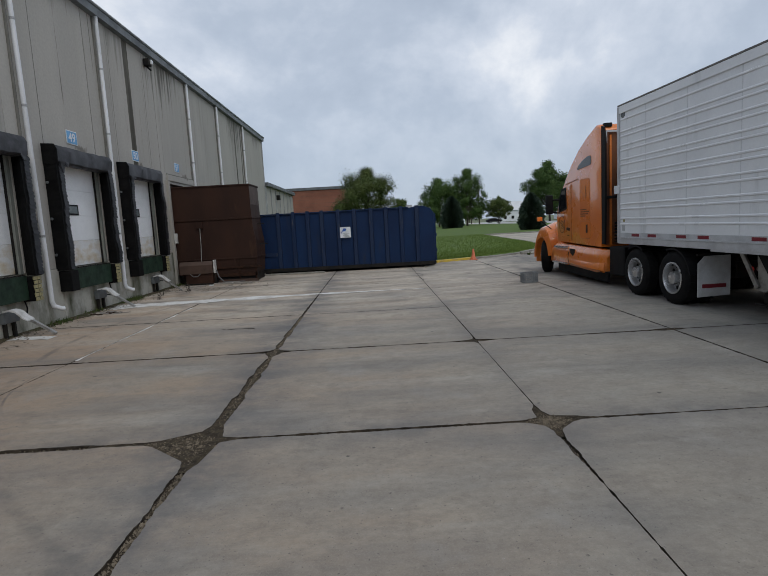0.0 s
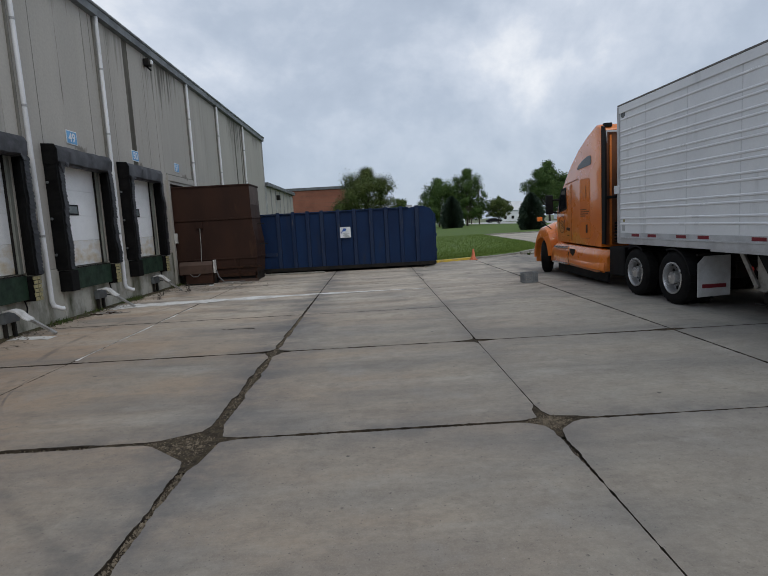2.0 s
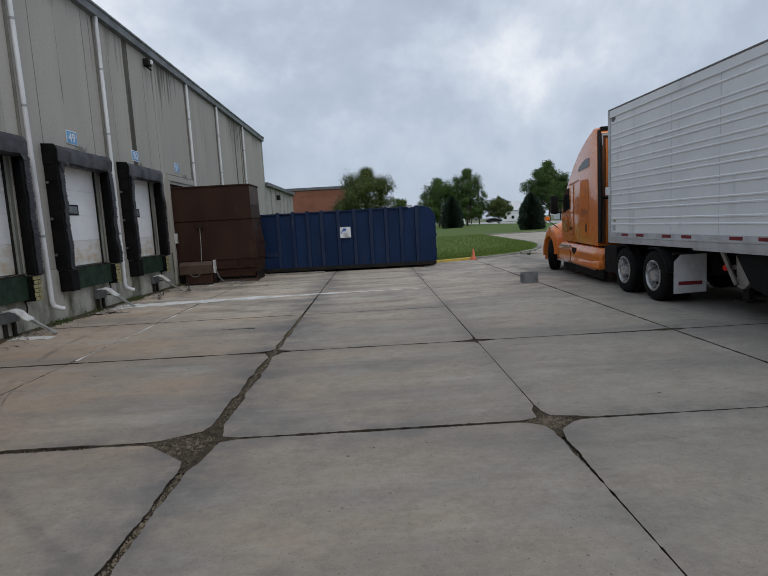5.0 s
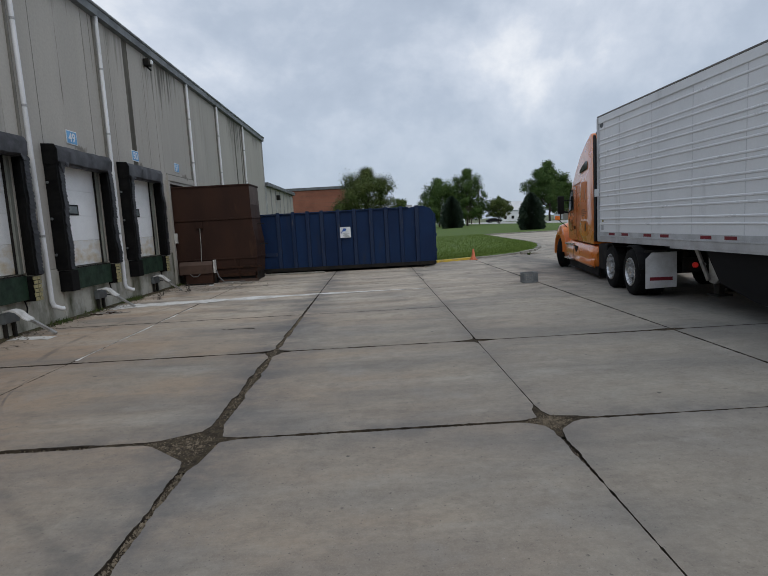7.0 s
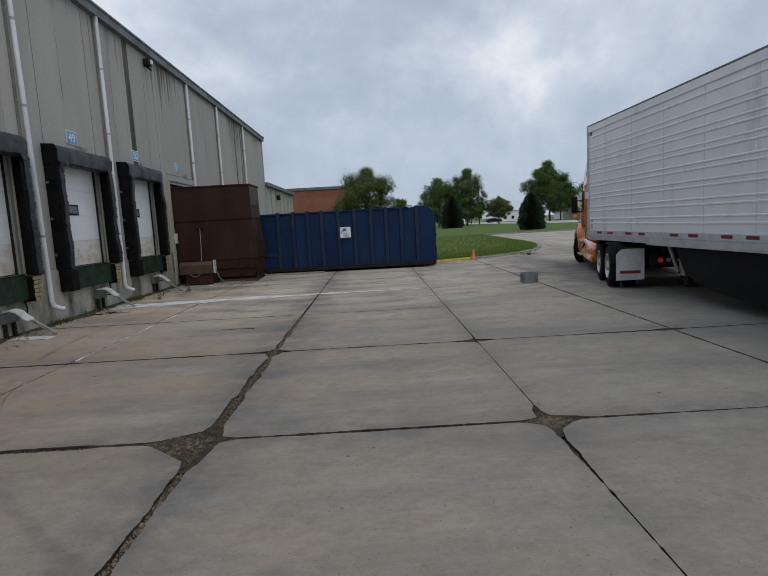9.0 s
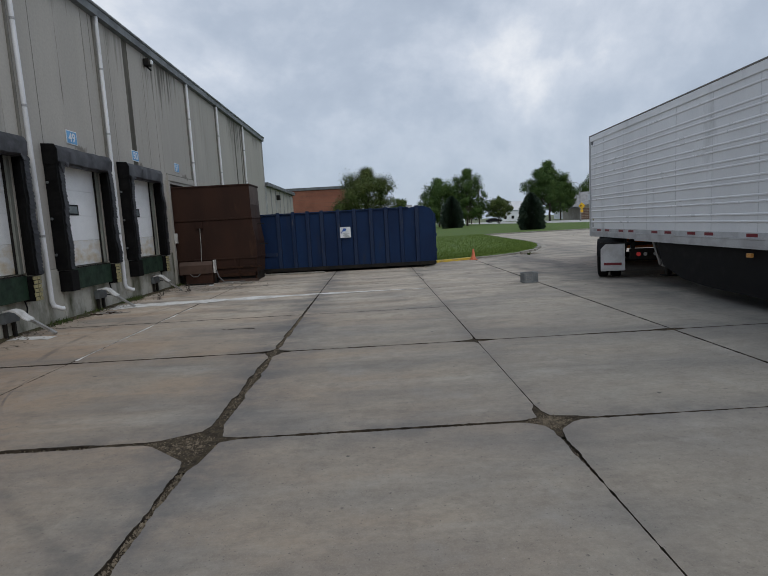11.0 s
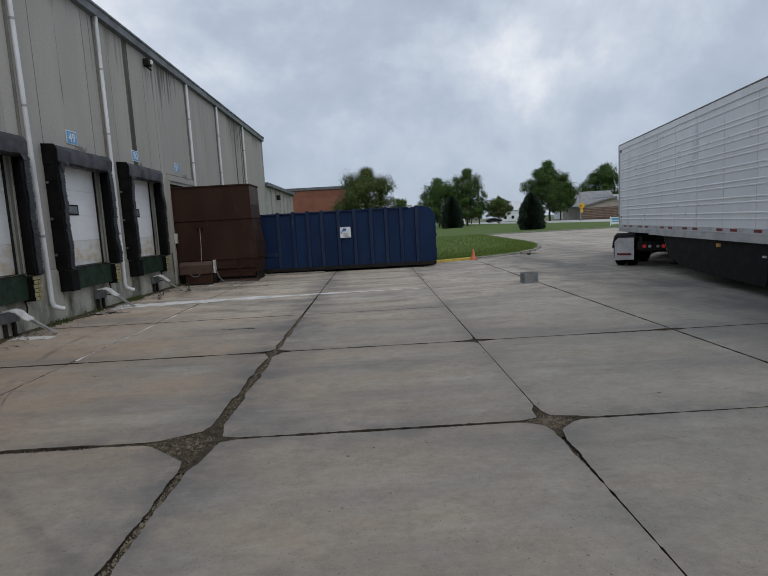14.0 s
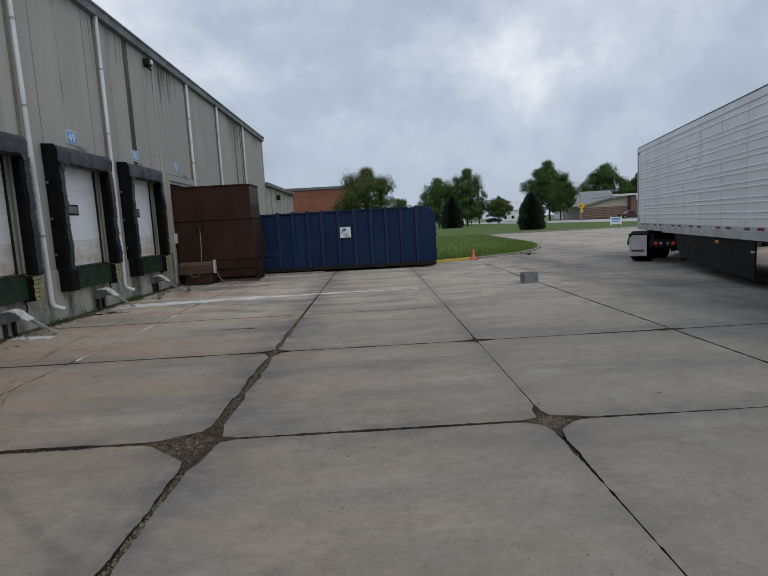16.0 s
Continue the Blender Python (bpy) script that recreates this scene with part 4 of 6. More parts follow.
    for k in range(4):
        box(bm, -0.06 - 0.03 * (k % 2), 0.18 - 0.05 * (k % 3), -0.016, -0.0135, 1.36 + k * 0.045, 1.375 + k * 0.045)
    part("text_bars", bm, CRATEGREY, n)
    bm = bmesh.new()
    box(bm, -1.2, 1.2, -0.07, 0.07, 0.0, 0.06, 0.008)
    b = thing("loose_board", bm, KERB, "weathered pale board lying along the container", "board")
    b.location, b.rotation_euler = (-3.2, 21.33, 0.004), (0, 0, radians(-2.0))


# ---- loose things in the yard ----
def crate():
    c = empty("milk_crate", "grey plastic milk crate standing on the concrete", "crate", (4.17, 14.53, 0.0))
    c.rotation_euler = (0, 0, radians(4))
    W, D, Hh, t = 0.185, 0.165, 0.27, 0.014
    bm = bmesh.new()
    for s in (-1, 1):
        for z0, z1 in ((0.004, 0.05), (0.12, 0.15), (0.235, Hh)):
            box(bm, -W, W, s * D - t / 2, s * D + t / 2, z0, z1)
            box(bm, s * W - t / 2, s * W + t / 2, -D, D, z0, z1)
        for k in range(7):
            x = -W + 0.02 + k * (2 * W - 0.04) / 6
            box(bm, x - 0.012, x + 0.012, s * D - t / 2, s * D + t / 2, 0.05, 0.235)
            y = -D + 0.02 + k * (2 * D - 0.04) / 6
            box(bm, s * W - t / 2, s * W + t / 2, y - 0.012, y + 0.012, 0.05, 0.235)
    part("walls", bm, CRATEGREY, c)
    bm = bmesh.new()
    for s in (-1, 1):
        box(bm, -W - 0.015, W + 0.015, s * D - 0.015, s * D + 0.015, Hh - 0.03, Hh, 0.006)
        box(bm, s * W - 0.015, s * W + 0.015, -D, D, Hh - 0.03, Hh, 0.006)
    part("rim", bm, CRATEGREY, c)
    part_box("bottom", c, CRATEGREY, -W, W, -D, D, 0.004, 0.02)


def cone():
    c = empty("traffic_cone", "small faded orange traffic cone beside the kerb", "traffic cone", (4.36, 23.75, 0))
    bm = bmesh.new()
    lathe(bm, [(0.12, 0.03), (0.105, 0.045), (0.03, 0.47), (0.02, 0.485)], Matrix.Identity(4), 20)
    part("body", bm, CONEORANGE, c, smooth=40)
    part_box("base", c, CONEORANGE, -0.16, 0.16, -0.16, 0.16, 0.002, 0.032, bevel=0.01)


def scraps():
    """Small litter on the slabs before the compactor."""
    rnd = random.Random(77)
    for k, (x, y) in enumerate(((-5.65, 18.5), (-5.1, 19.0), (-4.7, 18.9), (-6.0, 18.6), (-3.6, 17.6), (-4.9, 18.2))):
        bm = bmesh.new()
        r = rnd.uniform(0.05, 0.11)
        prism(bm, [(r * math.cos(a) * rnd.uniform(0.7, 1.1), r * 0.8 * math.sin(a) * rnd.uniform(0.7, 1.1)) for a in (0.2, 1.1, 2.3, 3.3, 4.2, 5.4)], 0.0, rnd.uniform(0.012, 0.03), "z", 0.004)
        ob = thing("paper_scrap" if k < 2 else "wood_scrap", bm, SIGNWHITE if k < 2 else WOOD, "crumpled white paper scrap on the concrete" if k < 2 else "small grey scrap of wood on the concrete", "litter", "yard litter")
        ob.location = (x, y, 0.005)
    for x, y, turn, n in ((-5.3, 19.15, 20, 0.9), (-4.9, 18.75, -12, 1.3), (-6.1, 18.3, 35, 0.7)):
        bm = bmesh.new()
        box(bm, -n / 2, n / 2, -0.035, 0.035, 0, 0.035, 0.006)
        ob = thing("wood_stick", bm, WOOD, "weathered loose stick of wood before the compactor", "wood stick", "yard litter")
        ob.location, ob.rotation_euler = (x, y, 0.005), (0, 0, radians(turn))


def residue():
    """Chalky white strips along two joints, with ragged edges."""
    rnd = random.Random(2)
    for pts, w, nm in (([(-7.05, 14.05), (-6.0, 14.22), (-4.6, 14.36), (-3, 14.47), (-1.6, 14.55), (0, 14.52), (1.4, 14.46)], 0.36, "white_residue"),
                       ([(-7.0, 10.25), (-6.6, 10.2), (-6.1, 10.1)], 0.16, "white_residue"), ([(-4.612, 8.0), (-4.60, 13.2)], 0.012, "white_residue")):
        bm = bmesh.new()
        rows = []
        for (xa, ya), (xb, yb) in zip(pts, pts[1:]):
            n = int(math.hypot(xb - xa, yb - ya) / 0.05)
            for k in range(n):
                u = k / n
                x, y = xa + (xb - xa) * u, ya + (yb - ya) * u
                g = w * (0.35 + 1.0 * abs(noise.noise((x * 1.3, y, 3)))) * (1.55 - 0.17 * (x + 7)) * (1.5 if x < -4.4 else 1.0)
                if abs(yb - ya) > 3:
                    g = max(0.005, 0.014 + 0.030 * noise.noise((x, y * 2.3, 1)) + 0.012 * rnd.random())
                    rows.append((bm.verts.new((x + 0.02, y, 0.005)), bm.verts.new((x + 0.02 + g * rnd.uniform(1.2, 2.0), y, 0.005))))
                    continue
                rows.append((bm.verts.new((x, y - g - rnd.uniform(0, 0.02), 0.005)), bm.verts.new((x, y + g + rnd.uniform(0, 0.02), 0.005))))
        for a, b in zip(rows, rows[1:]):
            bm.faces.new((a[0], b[0], b[1], a[1]))
        thing(nm, bm, CHALK, "chalky white residue along a pavement joint", "residue", kind="stuff")


def soil_and_cracks():
    """Damp soil along the dock wall, and cracks in the slabs."""
    rnd = random.Random(8)
    bm = bmesh.new()
    rows = []
    for k in range(240):
        y = 8.5 + k * 0.05
        w = 0.05 + 0.30 * max(0, 0.35 + noise.noise((y * 0.9, 0, 2))) + 0.04 * noise.noise((y * 6, 0, 4))
        rows.append((bm.verts.new((WX + 0.022, y, 0.035)), bm.verts.new((WX + 0.03 + w * 0.5, y, 0.018)), bm.verts.new((WX + 0.03 + w, y + rnd.uniform(-0.01, 0.01), 0.004))))
    for a, b in zip(rows, rows[1:]):
        bm.faces.new((a[0], a[1], b[1], b[0]))
        bm.faces.new((a[1], a[2], b[2], b[1]))
    thing("soil_drift", bm, SOIL, "damp brown soil and moss along the dock wall", "soil", kind="stuff")
    for pts in (((-5.9, 16.7), (-5.1, 16.9), (-4.2, 16.95), (-3.4, 17.3)), ((-6.6, 17.7), (-6.1, 17.2), (-5.9, 16.7)), ((-3.9, 19.2), (-4.3, 17.9), (-4.9, 17.1)),
                ((1.44, 18.9), (1.62, 18.2), (1.40, 17.4), (1.5, 16.6)), ((-1.0, 16.2), (-0.3, 16.35), (0.6, 16.2)), ((-2.9, 9.9), (-2.5, 9.95), (-2.2, 9.9))):
        bm = bmesh.new()
        rows = []
        for (xa, ya), (xb, yb) in zip(pts, pts[1:]):
            n = max(2, int(math.hypot(xb - xa, yb - ya) / 0.07))
            for k in range(n):
                u = k / n
                x, y = xa + (xb - xa) * u + rnd.gauss(0, 0.012), ya + (yb - ya) * u + rnd.gauss(0, 0.02)
                g = rnd.uniform(0.006, 0.026)
                rows.append((bm.verts.new((x - g * 0.6, y - g, 0.0048)), bm.verts.new((x + g * 0.6, y + g, 0.0048))))
        for a, b in zip(rows, rows[1:]):
            bm.faces.new((a[0], b[0], b[1], a[1]))
        thing("slab_crack", bm, JOINT, "dark ragged crack across a concrete slab", "crack", kind="stuff")


def debris():
    """Leaves and dirt drifted against the dock wall and the kerb."""
    rnd = random.Random(12)
    vs, fs = [], []
    for k in range(2300):
        if k >= 1500:
            x, y = rnd.gauss(-5.3, 0.9), rnd.choice((19.3, 17.3, 18.5)) + rnd.gauss(0, 0.22)
        elif k < 1100:
            y = rnd.uniform(9, 21)
            x = WX + 0.03 + abs(rnd.gauss(0, 0.35))
        else:
            x, y = rnd.gauss(7.3, 0.35), rnd.gauss(25.6, 0.3)
        r, an = rnd.uniform(0.012, 0.04), rnd.uniform(0, 6.28)
        n = len(vs)
        for q in range(3):
            vs.append((x + r * math.cos(an + q * 2.1), y + r * math.sin(an + q * 2.1), 0.004 + rnd.uniform(0, 0.02)))
        fs.append((n, n + 1, n + 2))
    me = bpy.data.meshes.new("leaf_litter")
    me.from_pydata(vs, [], fs)
    me.materials.append(PEBBLE)
    tagged(new("leaf_litter", me), "dry leaf litter and dirt drifted against the dock wall", "litter", kind="stuff")
    vs, fs = [], []
    for k in range(620):
        c = rnd.choice((12.0, 11.8, 15.2, 15.6, 15.4, 15.7, 18.9, 19.2, 13.4))
        x, y = WX + 0.05 + abs(rnd.gauss(0, 0.12)), rnd.gauss(c, 0.25)
        hgt, w, an = rnd.uniform(0.03, 0.15), 0.011, rnd.uniform(0, 3.14)
        co, s = math.cos(an) * w, math.sin(an) * w
        n = len(vs)
        vs += [(x - co, y - s, 0), (x + co, y + s, 0), (x + rnd.gauss(0, 0.06), y + rnd.gauss(0, 0.06), hgt)]
        fs.append((n, n + 1, n + 2))
    me = bpy.data.meshes.new("weeds")
    me.from_pydata(vs, [], fs)
    me.materials.append(LEAFOLIVE)
    tagged(new("weeds", me), "small weeds at the foot of the dock wall", "weeds", kind="stuff")


def dry_weeds():
    """Dead stalks and small tufts growing from the slab joints."""
    rnd = random.Random(51)
    for x, y, h, green in ((-5.95, 17.1, 0.34, False), (-6.5, 16.3, 0.20, False), (-6.2, 15.35, 0.16, False), (7.15, 24.9, 0.13, True)):
        bm = bmesh.new()
        for k in range(9 if not green else 40):
            an, lean = rnd.uniform(0, 6.28), rnd.uniform(0.1, 0.5) if not green else rnd.uniform(0.5, 1.6)
            hh = h * rnd.uniform(0.5, 1.0)
            root = Vector((rnd.gauss(0, 0.03), rnd.gauss(0, 0.03), 0))
            mid = root + Vector((math.cos(an) * lean * hh * 0.4, math.sin(an) * lean * hh * 0.4, hh * 0.6))
            tip = root + Vector((math.cos(an) * lean * hh, math.sin(an) * lean * hh, hh))
            tube(bm, root, mid, 0.006, 5, 0.005)
            tube(bm, mid, tip, 0.005 if not green else 0.012, 5, 0.002)
        ob = thing("weed_tuft", bm, LEAFOLIVE if green else BARK, "small green weed tuft in a crack by the kerb" if green else "dry dead weed stalks in a pavement joint", "weed", "weeds in the joints")
        ob.location = (x, y, 0.0)
    # a small heap of bark and twigs
    for k in range(16):
        x, y = -6.5 + rnd.gauss(0, 0.22), 13.0 + rnd.gauss(0, 0.10)
        n = rnd.uniform(0.10, 0.45)
        bm = bmesh.new()
        box(bm, -n / 2, n / 2, -0.014, 0.014, 0, 0.018, 0.004)
        ob = thing("wood_stick", bm, WOOD if k % 3 else RUST, "short brown twig on the concrete", "wood stick", "yard litter")
        ob.location, ob.rotation_euler = (x, y, 0.006 + 0.012 * (k % 2)), (0, 0, rnd.gauss(0, 0.5))


# ---- trees ----
def tree(x, y, h, w, mat, seed, leaves=7000, low=0.25, leaf=0.16, name="tree", label="leafy green deciduous tree on the lawn", base=0.0, shape=1.0):
    rnd = random.Random(seed)
    t = empty(name, label, "tree", (x, y, base))
    bm = bmesh.new()
    top = h * 0.62
    pts = [Vector((0, 0, -0.2))]
    for k in range(1, 6):
        pts.append(Vector((rnd.gauss(0, 0.012 * h), rnd.gauss(0, 0.012 * h), top * k / 5)))
    r0 = 0.018 * h + 0.04
    for k in range(5):
        tube(bm, pts[k], pts[k + 1], r0 * (1 - 0.16 * k), 9, r0 * (1 - 0.16 * (k + 1)))
    tips = []
    for k in range(16):
        u = rnd.uniform(max(low, 0.2), 0.95)
        a = pts[0].lerp(pts[-1], u * 0.95)
        an = k * 2.4 + rnd.uniform(-0.4, 0.4)
        zr = low + (1 - low) * rnd.uniform(0.1, 0.85)
        rr = w / 2 * (max(0.15, 1 - abs(2 * (zr - low) / (1 - low) - 0.8) ** 2.2)) ** 0.5 * rnd.uniform(0.55, 0.85) * shape
        b = Vector((math.cos(an) * rr, math.sin(an) * rr, zr * h))
        if a.z > b.z:
            a = a.lerp(pts[1], 0.6)
        tube(bm, a, b, r0 * 0.35, 6, r0 * 0.1)
        tips.append((b, rnd.uniform(0.09, 0.16) * w))
    part("trunk", bm, BARK, t, smooth=60)
    w, h = 0.95 * w, 1.01 * h
    tips.append((Vector((0, 0, h * (low + 1) / 2)), 0.24 * w))
    lean = rnd.uniform(-0.05, 0.05) * w
    for k in range(130):
        an = rnd.uniform(0, 6.28)
        zr = rnd.uniform(0.03, 1.0)
        env = (max(0.02, 1 - abs(2 * zr ** 0.85 - 0.82) ** 2.0)) ** 0.55 * (1 + 0.22 * noise.noise((math.cos(an) * 1.7, math.sin(an) * 1.7, zr * 3 + seed)))
        rr = w / 2 * env * rnd.uniform(0.35, 1.0)
        tips.append((Vector((math.cos(an) * rr + lean * zr, math.sin(an) * rr, h * (low + (0.97 - low) * zr))), rnd.uniform(0.03, 0.085) * w))
    vs, fs = [], []
    tot = sum(r ** 2 for _, r in tips)
    heart, normals = Vector((0, 0, h * (low + 1) / 2)), []
    for c, r in tips:
        for k in range(int(leaves * r * r / tot)):
            d = Vector((rnd.gauss(0, 1), rnd.gauss(0, 1), rnd.gauss(0, 0.9))) * r * 0.62
            if d.length > 1.4 * r:
                continue
            q = c + d
            if q.z < low * h * 0.85:
                continue
            s = leaf * rnd.uniform(0.6, 1.3)
            out = (d / r + (q - heart) / w * 0.9 + Vector((rnd.gauss(0, 0.22), rnd.gauss(0, 0.22), rnd.gauss(0, 0.22)))).normalized()
            face = (out + Vector((rnd.gauss(0, 0.45), rnd.gauss(0, 0.45), rnd.gauss(0, 0.45)))).normalized()
            u = face.cross(Vector((rnd.gauss(0, 1), rnd.gauss(0, 1), rnd.gauss(0, 1)))).normalized() * s
            v = face.cross(u).normalized() * s * 0.6
            normals += [out] * 4
            n = len(vs)
            vs += [q - u, q - v, q + u, q + v]
            fs.append((n, n + 1, n + 2, n + 3) if u.cross(v).dot(out) > 0 else (n + 3, n + 2, n + 1, n))
    me = bpy.data.meshes.new("crown")
    me.from_pydata(vs, [], fs)
    me.normals_split_custom_set_from_vertices([tuple(q) for q in normals])
    me.materials.append(mat)
    cr = new("crown", me)
    cr.parent = t
    return t


def evergreen(x, y, h, w, seed, base=0.0):
    rnd = random.Random(seed)
    t = empty("evergreen_tree", "dense dark blue-green spruce standing on the lawn", "tree", (x, y, base), "evergreens")
    bm = bmesh.new()
    tube(bm, (0, 0, -0.2), (0, 0, h * 0.95), 0.03 * h, 9, 0.005 * h)
    part("trunk", bm, BARK, t)
    vs, fs = [], []
    for k in range(34000):
        z = rnd.uniform(0.0, 1) ** 1.25
        prof = min(1, 0.86 + z * 1.0) * (1 - z ** 2.9) ** 0.75
        an = rnd.uniform(0, 6.28)
        lump = 1 + 0.13 * math.sin(an * 5 + z * 17 + seed) + 0.10 * math.sin(an * 9 - z * 31)
        r = w / 2 * prof * lump * rnd.uniform(0.25, 1.25) ** 0.5
        q = Vector((math.cos(an) * r, math.sin(an) * r, z * h))
        out = Vector((math.cos(an), math.sin(an), rnd.uniform(-0.1, 0.5))).normalized()
        s = 0.05 * h * rnd.uniform(0.5, 1.2)
        side = out.cross(Vector((rnd.gauss(0, 1), rnd.gauss(0, 1), 1))).normalized() * s * 0.34
        n = len(vs)
        vs += [q - side, q + side, q + out * s]
        fs.append((n, n + 1, n + 2))
    me = bpy.data.meshes.new("needles")
    me.from_pydata(vs, [], fs)
    me.materials.append(NEEDLE)
    cr = new("crown", me)
    cr.parent = t


# ---- the distance ----
def far_buildings():
    # lower wing continuing the warehouse wall
    b = empty("warehouse_wing", "lower pale grey metal wing behind the warehouse", "warehouse", (WX, WALL_END + 0.1, 0))
    for k in range(7):
        part_box("wall_panel", b, PRECAST, -12, 0, k * 1.8 + 0.01, k * 1.8 + 1.79, -0.1, 4.75, bevel=0.01)
        part_box("pilaster", b, TRIM, 0.003, 0.06, k * 1.8 + 0.1, k * 1.8 + 0.2, 0, 4.7)
    part_box("roof_edge", b, GUTTER, -12, 0.25, 0, 12.7, 4.752, 5.0, bevel=0.02)
    part_box("wall_light", b, DARKSTEEL, 0.003, 0.25, 4.1, 4.5, 4.0, 4.35)
    r = empty("brick_building", "distant red brick building with a flat roof", "building", (-8.0, 60, 0))
    part_box("wall", r, BRICKRED, -30, 5.2, 0, 20, -0.1, 5.85)
    part_box("roof_edge", r, GUTTER, -30.1, 5.3, -0.1, 20.1, 5.852, 6.15, bevel=0.03)
    for k in range(14):
        part_box("brick_course", r, BRICKBROWN, -30, 5.19, -0.008, -0.003, 0.4 + k * 0.4, 0.42 + k * 0.4)
    # long low house with a wide gable beyond the street
    g = empty("roadside_building", "low tan and brown brick building with a wide pale roof", "building", (66, 150, 0))
    bm = bmesh.new()
    prism(bm, [(-8.3, 0), (40, 0), (40, 5.5), (3, 5.5), (0, 5.4), (-8.3, 3.6)], 0, 14, "y")
    part("wall", bm, TAN, g)
    part_box("brick_band", g, BRICKBROWN, -8.2, 5, -0.12, -0.02, 0, 3.1, label="dark brown brick base")
    for k in range(6):
        part_box("brick_course", g, TAN, -8.2, 5, -0.15, -0.125, 0.5 + k * 0.45, 0.56 + k * 0.45)
    bm = bmesh.new()
    prism(bm, [(-9.3, 3.2), (0, 5.35), (4, 5.52), (4, 5.85), (0, 5.75), (-9.3, 3.5)], -0.9, 15, "y")
    part("roof", bm, ROOFGREY, g)
    part_box("fascia", g, ROOFWHITE, 0.5, 40.5, -1.0, 15, 5.86, 6.4, label="white flat roof edge")
    part_box("porch", g, BRICKBROWN, 5.1, 11, -1.6, -0.02, 0, 5.45)
    part_box("recess", g, GLASS, 15, 34, -0.06, -0.01, 0.3, 3.0)
    h = empty("grey_roof_house", "distant house with a grey shingle roof", "house", (75, 190, 0))
    part_box("wall", h, SIGNWHITE, -5, 10, 0, 10, 0, 5)
    bm = bmesh.new()
    prism(bm, [(-1, 5), (5, 9.3), (11, 5)], -6, 11, "x")
    part("roof", bm, ROOFGREY, h)
    for x, y, w, hh, m2 in ((57, 220, 9, 8, ROOFWHITE), (76, 205, 9, 5, ROOFWHITE), (33, 220, 9, 5.5, ROOFWHITE), (12.5, 240, 10, 9.5, ROOFGREY)):
        s = empty("white_house", "distant pale house among trees", "house", (x, y, 0), "far houses")
        part_box("wall", s, SIGNWHITE, -w / 2, w / 2, 0, 8, 0, hh * 0.55)
        bm = bmesh.new()
        prism(bm, [(-0.6, hh * 0.55), (4, hh), (8.6, hh * 0.55)], -w / 2 - 0.5, w / 2 + 0.5, "x")
        part("roof", bm, m2, s)
        for k in range(3):
            part_box("window", s, GLASS, -w / 3 + k * w / 3 - 0.5, -w / 3 + k * w / 3 + 0.5, -0.05, -0.01, 1, 2.2)


def street_furniture():
    p = empty("street_lamp", "grey street lamp with a long curved arm", "street lamp", (45.4, 118, 0))
    bm = bmesh.new()
    tube(bm, (0, 0, -0.2), (0, 0, 8.0), 0.11, 10, 0.07)
    part("pole", bm, POLE, p)
    bm = bmesh.new()
    pipe(bm, [(0, 0, 7.9), (-0.8, 0, 8.4), (-1.9, 0, 8.6), (-2.2, 0, 8.6)], 0.05, 8)
    part("arm", bm, POLE, p)
    part_box("lamp_head", p, POLE, -2.8, -2.1, -0.15, 0.15, 8.48, 8.66, bevel=0.04)
    s = empty("warning_sign", "yellow diamond road sign with a black arrow", "road sign", (44.6, 115, 0))
    bm = bmesh.new()
    tube(bm, (0, 0.06, -0.2), (0, 0.06, 3.9), 0.04, 8)
    part("post", bm, POLE, s)
    bm = bmesh.new()
    prism(bm, [(0, 2.55), (0.75, 3.3), (0, 4.05), (-0.75, 3.3)], -0.02, 0.01, "y")
    part("diamond", bm, SIGNYELLOW, s)
    bm = bmesh.new()
    prism(bm, [(-0.05, 2.9), (0.05, 2.9), (0.05, 3.35), (-0.2, 3.35), (-0.2, 3.5), (-0.45, 3.28), (-0.2, 3.06), (-0.2, 3.22), (-0.05, 3.22)], -0.03, -0.022, "y")
    part("arrow", bm, BLACKPLASTIC, s)
    part_box("plaque", s, SIGNYELLOW, -0.3, 0.3, -0.02, 0.01, 1.9, 2.5)
    n = empty("lawn_sign", "white board sign with blue lettering bars on the lawn", "sign", (28.65, 63.5, 0.1))
    for x in (-0.68, 0.62):
        part_box("post", n, SIGNWHITE, x, x + 0.07, -0.02, 0.05, -0.1, 1.1)
    part_box("board", n, SIGNWHITE, -0.61, 0.61, 0, 0.03, 0.15, 1.0)
    part_box("blue_panel", n, SIGNBLUE, -0.5, 0.5, -0.012, -0.004, 0.66, 0.9)
    part_box("blue_bar", n, SIGNBLUE, -0.45, 0.45, -0.012, -0.004, 0.42, 0.55)
    for x, y, h in ((31.5, 160, 13.0), (34.6, 190, 14.0)):
        u = empty("utility_pole", "wooden utility pole with a crossarm", "utility pole", (x, y, 0), "utility poles")
        bm = bmesh.new()
        tube(bm, (0, 0, -0.3), (0, 0, h), 0.2, 8, 0.15)
        part("pole", bm, BARK, u)
        part_box("crossarm", u, BARK, -1.1, 1.1, -0.06, 0.06, h - 1.0, h - 0.85)


